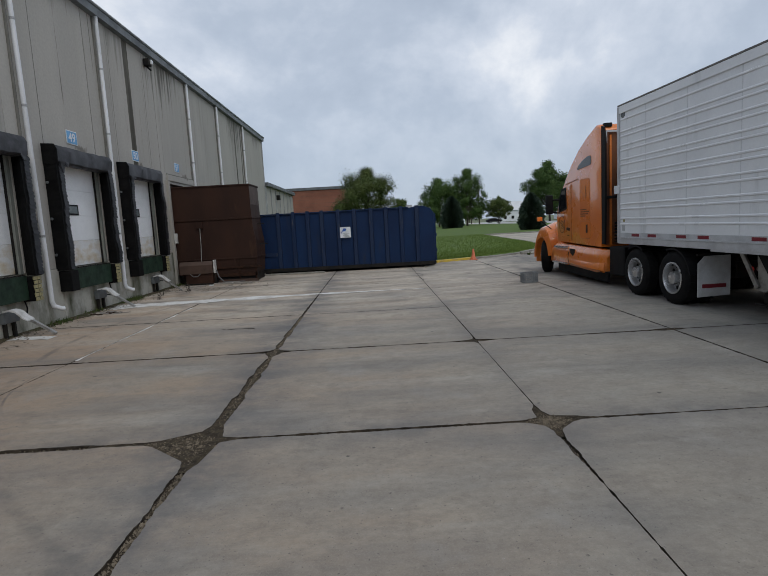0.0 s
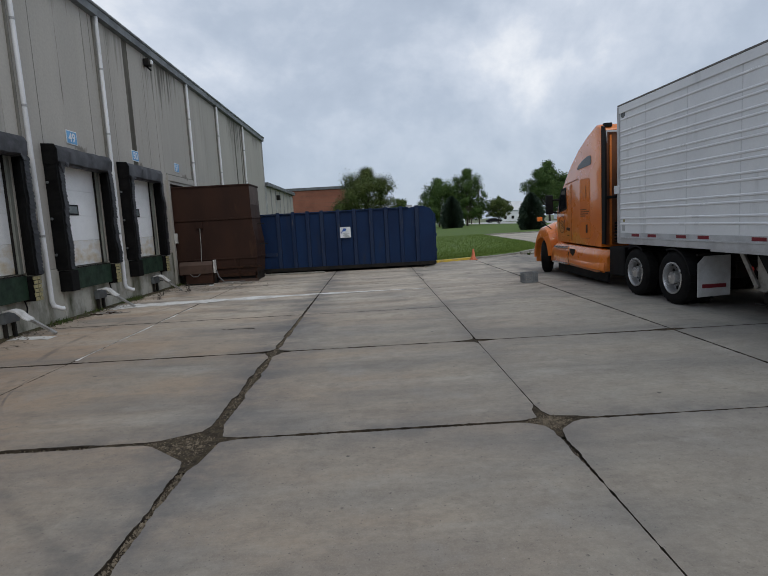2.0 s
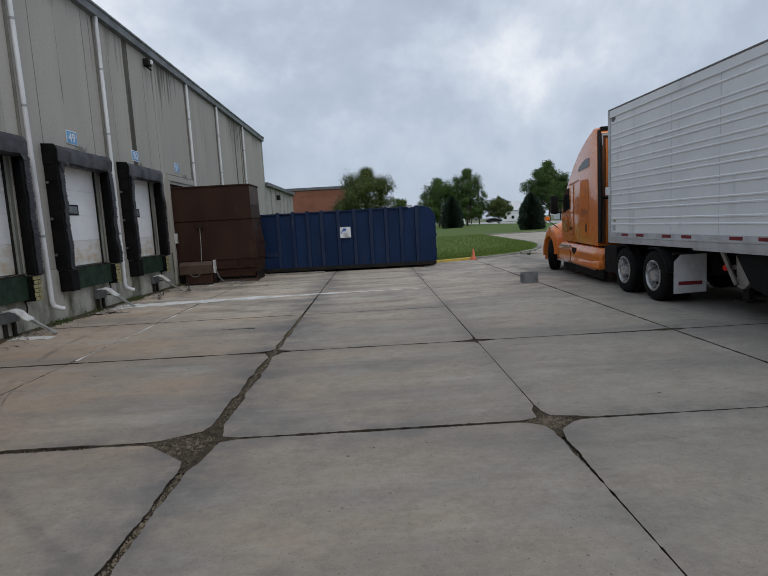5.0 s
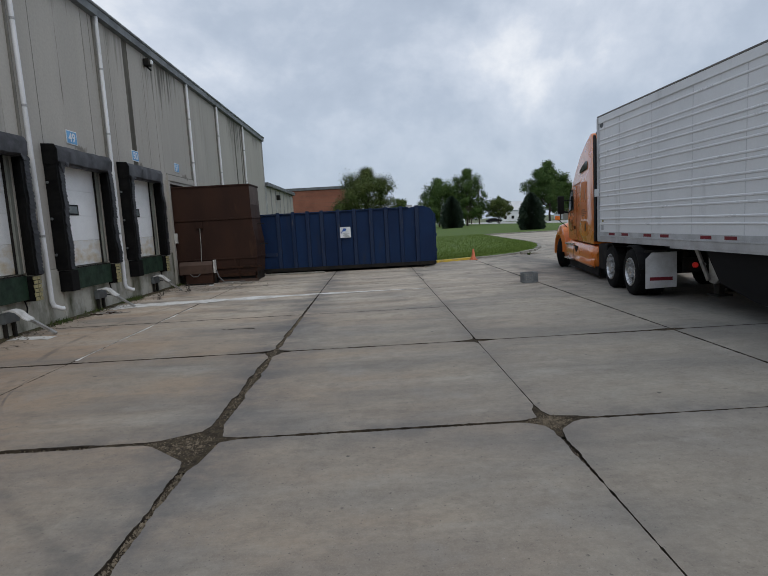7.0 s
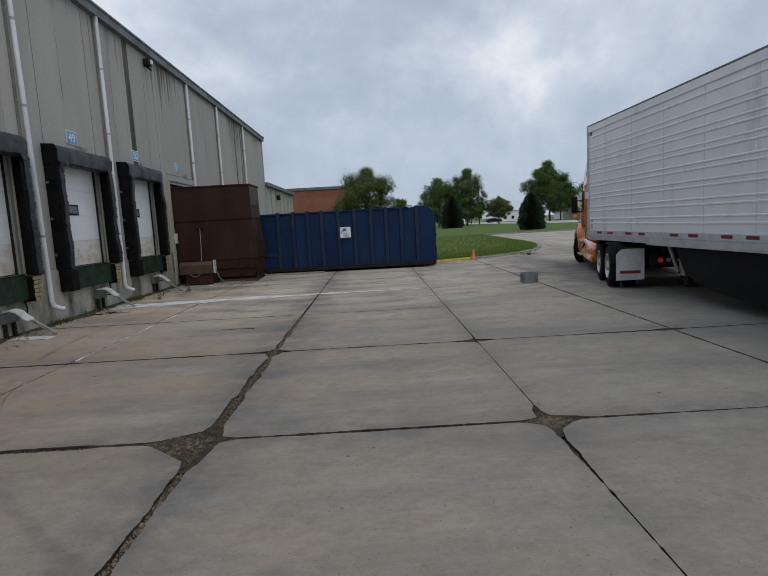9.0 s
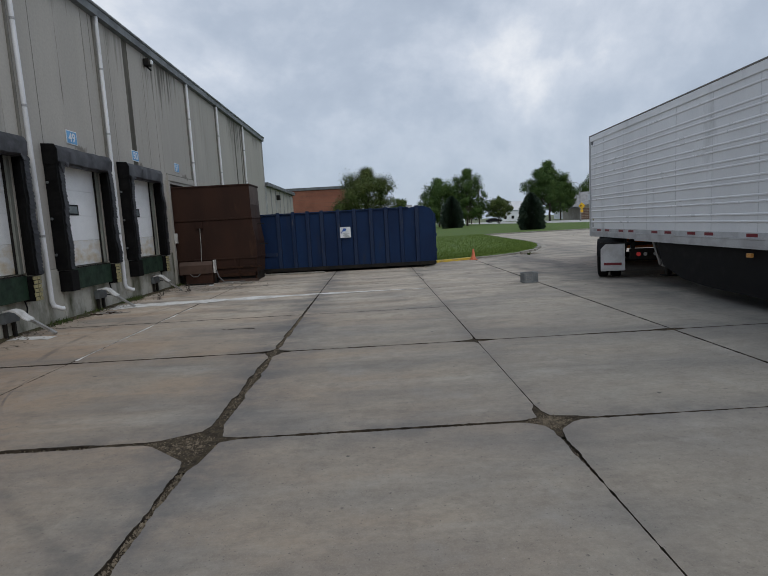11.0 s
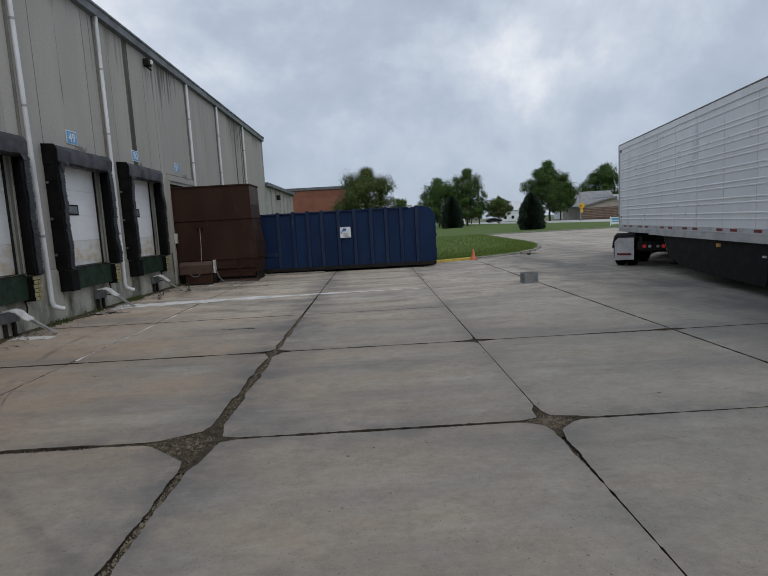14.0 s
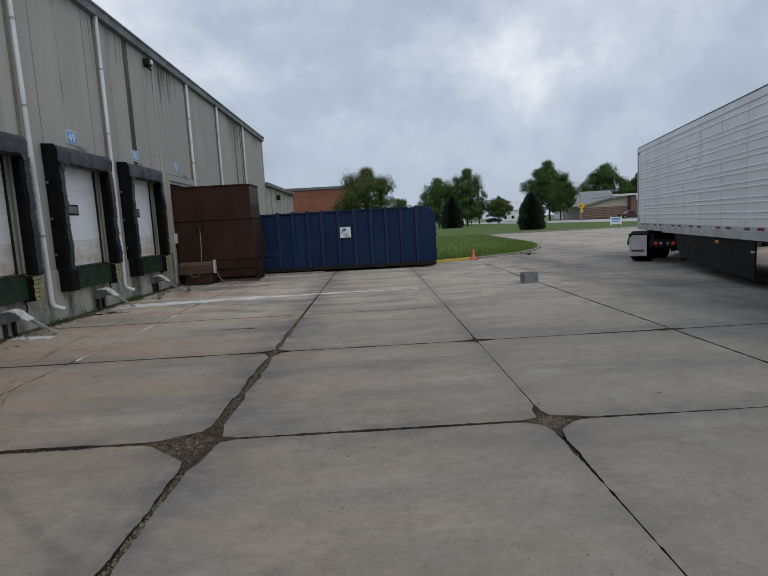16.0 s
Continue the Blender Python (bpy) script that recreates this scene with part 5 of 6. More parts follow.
def car(x, y, turn, paint, label, pickup=False):
    c = empty("pickup_truck" if pickup else "car", label, "pickup" if pickup else "car", (x, y, 0))
    c.rotation_euler = (0, 0, radians(turn))
    bm = bmesh.new()
    prism(bm, [(-2.6, 0.45), (2.55, 0.45), (2.6, 0.75), (2.5, 1.02), (1.3, 1.1), (-0.9, 1.12), (-2.55, 1.12)], -0.92, 0.92, "y", 0.05)
    # outline lies in xz
    part("body", bm, paint, c)
    bm = bmesh.new()
    cab = [(1.2, 1.1), (0.45, 1.72), (-0.85, 1.75), (-1.1, 1.12)] if pickup else [(1.3, 1.08), (0.5, 1.6), (-1.5, 1.6), (-2.4, 1.1)]
    prism(bm, cab, -0.8, 0.8, "y", 0.05)
    part("cab", bm, paint, c)
    bm = bmesh.new()
    prism(bm, [(u * 0.85 - 0.02, 1.15 + (v - 1.1) * 0.82) for u, v in cab], -0.81, 0.81, "y")
    part("windows", bm, GLASS, c)
    for sx in (-1.65, 1.6):
        for sy in (-0.86, 0.86):
            bm = bmesh.new()
            tube(bm, (sx, sy - 0.11, 0.37), (sx, sy + 0.11, 0.37), 0.37, 18)
            w = part("wheel", bm, TYRE, c)
            bm = bmesh.new()
            tube(bm, (sx, sy - 0.12, 0.37), (sx, sy + 0.12, 0.37), 0.2, 12)
            part("rim", bm, CHROME, w)


def light_blocking_wall():
    """A plain wall that closes the yard beyond the truck lane, never in view. Added to block low light from the east
    under the trailer.
    """
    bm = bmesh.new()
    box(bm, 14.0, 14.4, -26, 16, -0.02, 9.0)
    thing("wall_east", bm, PRECAST, "added plain grey wall, out of view, blocking light from the east", "wall", kind="structure")


ground_sheet()
light_blocking_wall()
lawn()
street()
warehouse()
for bay, number in zip(BAYS[:4], ("", "48", "49", "50")):
    dock(bay, number)
wall_light(18.45, 7.42)
canopy()
compactor()
container()
crate()
cone()
scraps()
residue()
soil_and_cracks()
debris()
dry_weeds()
far_buildings()
street_furniture()
tree(-0.45, 52, 7.15, 6.7, LEAFOLIVE, 3, 42000, 0.10, 0.075, label="rounded olive-green tree behind the blue container")
tree(17.0, 138, 12.0, 12.4, LEAF, 5, 34000, 0.08, 0.165)
tree(24.4, 140, 14.2, 11.0, LEAF, 6, 34000, 0.12, 0.165)
tree(35.0, 150, 7.3, 8.0, LEAFOLIVE, 7, 14000, 0.25, 0.16, label="small bushy tree on the lawn")
tree(52.9, 152, 11.5, 8.5, LEAF, 18, 14000, 0.22, 0.22, label="smaller dark green tree beside the large one")
tree(49.2, 150, 16.2, 14.5, LEAF, 8, 44000, 0.13, 0.185, label="large spreading green tree by the street")
tree(9.5, 190, 10, 8, LEAF, 11, 3000, 0.3, 0.3, label="thin distant green tree behind the container")
tree(100, 230, 21, 24, LEAF, 12, 28000, 0.1, 0.33, label="distant tall green tree behind the roadside building")
tree(113, 225, 17, 22, LEAFOLIVE, 13, 26000, 0.1, 0.33, label="distant tall green tree behind the roadside building")
tree(29, 235, 9, 12, LEAF, 14, 4000, 0.1, 0.35, label="low distant green tree behind the lawn")
tree(43, 240, 10, 14, LEAFOLIVE, 15, 4000, 0.1, 0.35, label="low distant green tree behind the lawn")
evergreen(16.4, 112, 6.5, 3.7, 1, 0.05)
evergreen(19.55, 66.5, 4.5, 2.5, 2, 0.05)
car(61.0, 128, 182, MAROON, "dark red pickup parked by the roadside building", True)
car(41.5, 185, 10, BLACKPLASTIC, "dark car parked in the distance")
car(26.5, 200, 0, CARWHITE, "pale car parked in the distance")


# ---- the truck ----
def wheel(parent, x, y, r, dual, side, chrome=True):
    """A wheel whose hub is its own origin; side is -1 for the left of the vehicle."""
    bm = bmesh.new()
    turn = Matrix.Rotation(radians(90 * side), 4, "Y")
    spans = [(0.0, -0.27)] if not dual else [(0.0, -0.25), (-0.33, -0.58)]
    for a, b in spans:
        prof = [(r * 0.60, b), (r * 0.84, b - 0.012), (r * 0.95, b + 0.012), (r, b + 0.045), (r, a - 0.045), (r * 0.95, a - 0.012), (r * 0.84, a + 0.012), (r * 0.60, a)]
        lathe(bm, prof + prof[:1], turn, 36, False)
        for k in range(48):
            an = 2 * math.pi * k / 48
            q = turn @ Matrix.Rotation(an, 4, "Z") @ Matrix.Translation((r, 0, (a + b) / 2 + (0.055 if k % 2 else -0.055)))
            bmesh.ops.create_cube(bm, size=1, matrix=q @ Matrix.Diagonal((0.012, 0.045, 0.09, 1)))
    tyre = part("wheel", bm, TYRE, parent, "black tyre on a bright alloy rim", smooth=35)
    bm = bmesh.new()
    deep = -0.17 if dual else -0.05
    lathe(bm, [(r * 0.585, -0.2), (r * 0.61, 0.012), (r * 0.56, 0.018), (r * 0.53, -0.02), (r * 0.50, deep * 0.75)], turn, 32, False)
    rim = part("rim", bm, CHROME if chrome else WHITESTEEL, tyre, smooth=40)
    bm = bmesh.new()
    reach = 0.03 if dual else 0.07
    lathe(bm, [(r * 0.27, deep - 0.02), (r * 0.27, deep + 0.05), (r * 0.22, reach - 0.01), (r * 0.10, reach), (r * 0.02, reach)], turn, 20)
    part("hub", bm, CHROME if chrome else DARKSTEEL, rim, smooth=40)
    bm = bmesh.new()
    lathe(bm, [(r * 0.52, deep * 0.75 - 0.02), (r * 0.50, deep * 0.75), (r * 0.44, deep * 0.92), (r * 0.30, deep), (r * 0.28, deep + 0.01)], turn, 32)
    part("dish", bm, DISH, rim, smooth=40)
    bm = bmesh.new()
    for k in range(10):
        q = turn @ Matrix.Rotation(2 * math.pi * k / 10, 4, "Z") @ Matrix.Translation((r * 0.37, 0, deep + 0.012))
        bmesh.ops.create_cone(bm, cap_ends=True, segments=6, radius1=0.017, radius2=0.015, depth=0.04, matrix=q)
    part("lug_nuts", bm, CHROME, rim)
    bm = bmesh.new()
    for k in range(10):
        q = turn @ Matrix.Rotation(2 * math.pi * (k + 0.5) / 10, 4, "Z") @ Matrix.Translation((r * 0.425, 0, deep * 0.86 + 0.012))
        bmesh.ops.create_cone(bm, cap_ends=True, segments=12, radius1=0.028, radius2=0.028, depth=0.016, matrix=q)
    part("hand_holes", bm, BLACKPLASTIC, rim)
    tyre.location = (x, y, r)
    return tyre


def build_trailer():
    t = empty("semi_trailer", "long white semi-trailer with ribbed sides, driving off slowly", "trailer")
    F, R, HW, Z0, Z1 = 0.95, -15.20, 1.295, 1.08, 4.06
    part_box("van_body", t, TRAILER, -HW, HW, R, F, Z0 + 0.12, Z1 - 0.1)
    part_box("roof", t, TRAILER, -HW + 0.03, HW - 0.03, R + 0.03, F - 0.03, Z1 - 0.098, Z1 - 0.02)
    for s in (-1, 1):
        bm = bmesh.new()
        a, b = sorted((s * (HW + 0.002), s * (HW + 0.022)))
        box(bm, a, b, R, F, Z1 - 0.19, Z1 - 0.035, 0.006)
        part("top_rail", bm, TRAILER, t)
        part_box("rail_cap", t, TOPRAIL, *sorted((s * (HW - 0.06), s * (HW + 0.026))), R, F, Z1 - 0.034, Z1, bevel=0.008, label="dark top edge")
        bm = bmesh.new()
        box(bm, *sorted((s * (HW - 0.05), s * (HW + 0.03))), R, F - 0.02, Z0, Z0 + 0.118, 0.008)
        box(bm, *sorted((s * (HW + 0.002), s * (HW + 0.038))), R, F - 0.02, Z0 + 0.12, Z0 + 0.145, 0.006)
        box(bm, *sorted((s * (HW - 0.045), s * (HW + 0.027))), R, -2.15, Z0 - 0.035, Z0 - 0.001, 0.006)
        part("bottom_rail", bm, RAIL, t)
        bm = bmesh.new()
        box(bm, *sorted((s * (HW + 0.002), s * (HW + 0.014))), R, F - 0.01, Z0 + 0.147, Z0 + 0.24)
        part("tape_band", bm, SILVERTAPE, t, "silver reflective band")
        y, k = 0.37, 0
        while y > R + 0.4:
            part_box("red_tape", t, RED, *sorted((s * (HW + 0.015), s * (HW + 0.018))), y - 0.29, y, Z0 + 0.165, Z0 + 0.222)
            y -= (0.615, 0.94, 0.615, 1.25)[k % 4]
            k += 1
        for z in (1.505, 1.627, 1.834, 1.94, 2.161, 2.266, 2.471, 2.575, 2.783, 2.892, 3.084, 3.192, 3.383, 3.485, 3.733):
            bm = bmesh.new()
            prism(bm, [(s * (HW + 0.001), z - 0.022), (s * (HW + 0.016), z - 0.011), (s * (HW + 0.016), z + 0.011), (s * (HW + 0.001), z + 0.022)], R + 0.05, F - 0.09, "y")
            part("side_rib", bm, RIB, t)
        bm = bmesh.new()
        box(bm, *sorted((s * (HW - 0.02), s * (HW + 0.03))), F - 0.08, F + 0.012, Z0 + 0.01, Z1 - 0.04, 0.015)
        part("corner_post", bm, RAIL, t)
        yy = F - 1.08
        while yy > R:
            part_box("panel_seam", t, PANELSEAM, *sorted((s * (HW + 0.0005), s * (HW + 0.004))), yy - 0.007, yy + 0.007, Z0 + 0.25, Z1 - 0.2)
            yy -= 1.32
        # wear bumps of the upper panel
        bm = bmesh.new()
        prism(bm, [(F - 0.18, 3.84), (F - 0.10, 3.90), (F - 0.26, 3.90)], *sorted((s * (HW + 0.002), s * (HW + 0.006))), "x")
        prism(bm, [(F - 0.20, 3.76), (F - 0.29, 3.80), (F - 0.29, 3.90), (F - 0.12, 3.90), (F - 0.12, 3.80)], *sorted((s * (HW + 0.0015), s * (HW + 0.004))), "x")
        part("maker_badge", bm, GUTTER, t, "small dark shield badge")
        part_box("label_plate", t, RAIL, *sorted((s * (HW + 0.001), s * (HW + 0.005))), F - 0.28, F - 0.16, 1.36, 1.52)
        part_box("yellow_label", t, YELLOWTAG, *sorted((s * (HW + 0.001), s * (HW + 0.005))), F - 0.28, F - 0.2, 1.55, 1.62)
        part_box("corner_bracket", t, SIGNWHITE, *sorted((s * (HW + 0.03), s * (HW + 0.055))), F - 0.10, F + 0.10, 2.17, 2.35, bevel=0.01)
        part_box("marker_lamp", t, AMBER, *sorted((s * (HW - 0.02), s * (HW + 0.03))), -6.62, -6.50, 0.90, 0.97, bevel=0.01)
        part_box("skirt_clip", t, SILVERTAPE, *sorted((s * (HW - 0.068), s * (HW - 0.055))), -8.34, -8.20, 0.77, 0.81)
        # skirt with a slanting front corner
        bm = bmesh.new()
        prism(bm, [(-3.05, Z0 - 0.01), (-3.45, 0.52), (-4.3, 0.30), (-5.2, 0.24), (-8.30, 0.22), (-8.36, 0.30), (-8.36, Z0 - 0.01)], *sorted((s * (HW - 0.10), s * (HW - 0.07))), "x")
        part("side_skirt", bm, BLACKPLASTIC, t, "black aerodynamic side skirt")
        # landing leg with its brace
        bm = bmesh.new()
        prism(bm, [(-2.70, Z0 + 0.05), (-2.98, Z0 + 0.05), (-3.02, 0.52), (-2.90, 0.42), (-2.74, 0.44)], *sorted((s * 0.74, s * 0.94)), "x", 0.01)
        leg = part("landing_leg", bm, STEEL, t, "grey steel landing leg")
        part_box("inner_leg", leg, DARKSTEEL, *sorted((s * 0.78, s * 0.88)), -2.94, -2.80, 0.24, 0.43)
        part_box("foot", leg, DARKSTEEL, *sorted((s * 0.68, s * 0.96)), -3.02, -2.72, 0.21, 0.238, bevel=0.008)
        bm = bmesh.new()
        prism(bm, [(-2.26, Z0 + 0.1), (-2.36, Z0 + 0.1), (-2.80, 0.50), (-2.74, 0.46)], *sorted((s * 0.945, s * 0.985)), "x")
        part("brace", bm, STEEL, leg)
        part_box("mud_flap", t, FLAP, *sorted((s * 0.62, s * 1.22)), -14.42, -14.40, 0.18, 0.95)
    bm = bmesh.new()
    for s in (-1, 1):
        box(bm, *sorted((s * 0.42, s * 0.54)), -14.6, -10.2, 0.72, 1.08, 0.01)
    for k in range(40):
        y = F - 0.3 - k * 0.4
        box(bm, -HW + 0.06, HW - 0.06, y - 0.03, y + 0.03, Z0 - 0.0, Z0 + 0.1)
    box(bm, -0.55, 0.55, -1.2, F - 0.05, Z0 + 0.0, Z0 + 0.03)
    part("underframe", bm, DARKSTEEL, t)
    part_box("floor", t, WOOD, -HW + 0.05, HW - 0.05, R + 0.05, F - 0.05, Z0 + 0.10, Z0 + 0.13)
    part_box("bumper_bar", t, DARKSTEEL, -1.2, 1.2, -15.15, -15.0, 0.5, 0.6)
    for y in (-12.3, -13.55):
        bm = bmesh.new()
        tube(bm, (-1.0, y, 0.49), (1.0, y, 0.49), 0.07, 10)
        part("axle", bm, DARKSTEEL, t)
    wheels = []
    for y in (-12.3, -13.55):
        for s in (-1, 1):
            wheels.append(wheel(t, s * 1.22, y, 0.49, True, s))
    return t, wheels


def build_tractor():
    t = empty("truck_tractor", "orange sleeper-cab truck tractor pulling the white trailer", "truck")
    # sleeper and cab: outline of the roof seen from the side, tucked in towards the roof
    side = [(1.68, 0.945), (1.68, 3.72), (1.78, 3.86), (1.93, 3.90), (2.40, 3.74), (3.0, 3.46), (3.55, 3.08), (3.95, 2.70), (4.18, 2.45), (4.50, 1.98), (4.60, 1.72), (4.55, 1.30), (4.40, 1.02)]

    def half(z, y):
        return 1.19
    bm = bmesh.new()
    mid = Vector((2.9, 2.2))
    rings = []
    for x, shrink in ((-1.19, 0.075), (-1.175, 0.035), (-1.13, 0.008), (-1.05, 0.0), (1.05, 0.0), (1.13, 0.008), (1.175, 0.035), (1.19, 0.075)):
        ring = []
        for y, z in side:
            d = Vector((y, z)) - mid
            q = mid + d * (1 - shrink / max(d.length, 0.3)) if z > 1.2 and y > 1.72 else Vector((y, z))
            ring.append((x, q.x, q.y))
        rings.append(ring)
    loft(bm, rings)
    cab = part("cab", bm, ORANGE, t, smooth=40)
    # roof fairing rim at the back
    for s in (-1, 1):
        # fairing that closes part of the gap to the trailer
        bm = bmesh.new()
        prism(bm, [(1.675, 1.02), (1.54, 1.02), (1.49, 2.0), (1.49, 3.5), (1.56, 3.78), (1.675, 3.82)], *sorted((s * 1.14, s * 1.185)), "x")
        part("side_extender", bm, BLACKPLASTIC, t, "dark side extender")
        # windows sit in the cab's skin
        def skin(outline, mat, name, out=0.006, label="", parent=t, thick=0.02):
            bm2 = bmesh.new()
            a = [bm2.verts.new((s * (half(z, y) + out), y, z)) for y, z in outline]
            b = [bm2.verts.new((s * (half(z, y) + out - thick), y, z)) for y, z in outline]
            n = len(a)
            bm2.faces.new(a), bm2.faces.new(b[::-1])
            for i in range(n):
                bm2.faces.new((a[i], b[i], b[(i + 1) % n], a[(i + 1) % n]))
            bmesh.ops.recalc_face_normals(bm2, faces=bm2.faces)
            return part(name, bm2, mat, parent, label)
        skin([(2.25, 2.985), (3.00, 2.925), (3.05, 2.95), (2.98, 3.02), (2.72, 3.13), (2.42, 3.205), (2.26, 3.21), (2.22, 3.18), (2.22, 3.01)], GLASS, "sleeper_window", 0.008)
        skin([(3.82, 1.98), (4.34, 1.88), (4.30, 2.16), (4.10, 2.44), (3.88, 2.46)], GLASS, "side_window", 0.008)
        skin([(3.76, 1.93), (4.40, 1.82), (4.36, 2.20), (4.13, 2.50), (3.82, 2.53)], BLACKPLASTIC, "window_frame", 0.003)
        for z0, z1 in ((1.62, 2.66), (1.14, 1.56)):
            q = 0.07
            ring = [(2.30 + q, z0), (2.90 - q, z0), (2.90 - q * 0.3, z0 + q * 0.3), (2.90, z0 + q), (2.90, z1 - q), (2.90 - q * 0.3, z1 - q * 0.3), (2.90 - q, z1), (2.30 + q, z1), (2.30 + q * 0.3, z1 - q * 0.3), (2.30, z1 - q), (2.30, z0 + q), (2.30 + q * 0.3, z0 + q * 0.3)]
            grow = lambda e: [(2.6 + (u - 2.6) * (1 + e / 0.3), (z0 + z1) / 2 + (v - (z0 + z1) / 2) * (1 + 2 * e / (z1 - z0))) for u, v in ring]
            skin(grow(0.006), ORANGEDARK, "locker_seam", 0.003)
            skin(ring, ORANGE, "locker_door", 0.006)
        skin([(2.50, 2.16), (2.54, 2.16), (2.54, 2.48), (2.50, 2.48)], ORANGEDARK, "locker_grip", 0.009)
        for k, n in enumerate((0.30, 0.46, 0.52, 0.36)):
            z = 1.70 + k * 0.055
            skin([(2.86 - n, z), (2.86, z), (2.86, z + 0.026), (2.86 - n, z + 0.026)], BACKBROWN, "text_bar", 0.009)
        skin([(2.44, 1.28), (2.53, 1.28), (2.53, 1.48), (2.44, 1.50)], BLACKPLASTIC, "locker_handle", 0.010)
        skin([(3.46, 1.05), (3.48, 1.05), (3.48, 2.6), (3.46, 2.6)], ORANGEDARK, "door_seam")
        skin([(3.60, 1.32), (3.80, 1.34), (3.78, 1.42), (3.58, 1.40)], BLACKPLASTIC, "door_handle", 0.012)
        skin([(3.0, 2.68), (3.85, 2.60), (3.85, 2.615), (3.0, 2.70)], ORANGEDARK, "roof_seam")
        # ring mark on the door
        bm = bmesh.new()
        for k in range(24):
            an = 2 * math.pi * k / 24
            y, z = 4.12 + 0.20 * math.cos(an), 1.50 + 0.24 * math.sin(an)
            q = Matrix.Translation((s * (half(z, y) + 0.006), y, z)) @ Matrix.Rotation(an, 4, "X")
            bmesh.ops.create_cube(bm, size=1, matrix=q @ Matrix.Diagonal((0.006, 0.02, 0.06, 1)))
        for dy, dz, n in ((-0.02, 0.08, 0.16), (0.04, 0.02, 0.22), (-0.03, -0.05, 0.20), (0.02, -0.11, 0.12)):
            q = Matrix.Translation((s * 1.196, 4.12 + dy, 1.50 + dz)) @ Matrix.Rotation(radians(18), 4, "X")
            bmesh.ops.create_cube(bm, size=1, matrix=q @ Matrix.Diagonal((0.006, n, 0.022, 1)))
        part("ring_mark", bm, BACKBROWN, t, "dark ring mark with slanting strokes")
        skin([(3.62, 1.18), (3.78, 1.19), (3.78, 1.21), (3.62, 1.20)], BLACKPLASTIC, "text_bar")
        # chassis fairing with steps
        bm = bmesh.new()
        rings = []
        for y, zt, zb, out in ((1.40, 0.80, 0.48, -0.05), (1.48, 0.885, 0.36, -0.01), (1.9, 0.905, 0.31, 0.03), (3.2, 0.93, 0.36, 0.03), (3.6, 0.945, 0.37, 0.02), (4.6, 0.975, 0.37, 0.01), (4.92, 0.86, 0.38, -0.02), (5.06, 0.45, 0.40, -0.06)):
            rings.append([(s * x, y, zb + (zt - zb) * f) for x, f in ((1.02, 0), (1.18 + out, 0), (1.235 + out, 0.10), (1.25 + out, 0.35), (1.238 + out, 0.62), (1.20 + out, 0.86), (1.12 + out, 1), (1.02, 1))])
        loft(bm, rings)
        fairing = part("chassis_fairing", bm, ORANGE, t, smooth=40)
        bm = bmesh.new()
        loft(bm, [[(s * 1.23, y, z + 0.20), (s * (1.24 + d), y, z + 0.05), (s * (1.24 + d), y, z), (s * 1.23, y, z - 0.05)] for y, z, d in ((1.45, 0.38, 0.02), (1.75, 0.40, 0.09), (2.6, 0.42, 0.10), (3.4, 0.45, 0.06), (3.5, 0.45, 0.03))])
        part("fairing_bulge", bm, ORANGE, fairing, smooth=40)
        part_box("fairing_seam", fairing, BLACKPLASTIC, *sorted((s * 1.20, s * 1.272)), 3.52, 3.545, 0.45, 0.74)
        bm = bmesh.new()
        prism(bm, [(3.15, 0.83), (3.44, 0.84), (3.42, 0.75), (3.30, 0.68), (3.18, 0.63), (3.10, 0.74)], *sorted((s * 1.20, s * 1.272)), "x")
        part("fairing_vent", bm, BLACKPLASTIC, fairing)
        part_box("step_tread", fairing, CHROME, *sorted((s * 1.18, s * 1.29)), 3.65, 4.55, 0.84, 0.89, bevel=0.01, label="bright step tread")
        part_box("step_tread", fairing, CHROME, *sorted((s * 1.2, s * 1.32)), 3.65, 4.6, 0.40, 0.44, bevel=0.01)
        bm = bmesh.new()
        prism(bm, [(1.50, 0.10), (4.6, 0.16), (4.6, 0.36), (1.45, 0.34)], *sorted((s * 1.08, s * 1.13)), "x")
        part("skirt_flap", bm, BLACKPLASTIC, fairing, "black rubber lower flap")
        # fender over the steer wheel
        bm = bmesh.new()
        rings = []
        for k in range(13):
            an = radians(-8 + k * 15.5)
            cy, cz = 5.80, 0.52
            ro, ri = 0.76, 0.58
            co, si = math.cos(an), math.sin(an)
            zo = cz + ro * si * (1.17 if si > 0 else 0.6)
            rings.append([(s * 1.22, cy + ri * co, cz + ri * si), (s * 1.235, cy + (ri + 0.05) * co, cz + (ri + 0.05) * si), (s * 1.16, cy + ro * co, zo), (s * 0.72, cy + (ro + 0.06) * co, zo + 0.16 * max(si, 0)), (s * 0.66, cy + ri * co, cz + ri * si)])
        loft(bm, rings)
        part("fender", bm, ORANGE, t, smooth=45)
        # headlamp, mirror
        bm = bmesh.new()
        prism(bm, [(6.27, 1.10), (6.60, 0.86), (6.64, 1.0), (6.37, 1.26)], *sorted((s * 0.78, s * 1.08)), "x", 0.03)
        part("headlight", bm, GLASS, t)
        m = part_box("mirror", t, BLACKPLASTIC, *sorted((s * 1.30, s * 1.50)), 4.50, 4.62, 1.80, 2.36, bevel=0.04, label="tall black door mirror")
        bm = bmesh.new()
        pipe(bm, [(s * 1.08, 4.4, 1.86), (s * 1.2, 4.52, 1.84), (s * 1.38, 4.56, 1.88)], 0.03, 8)
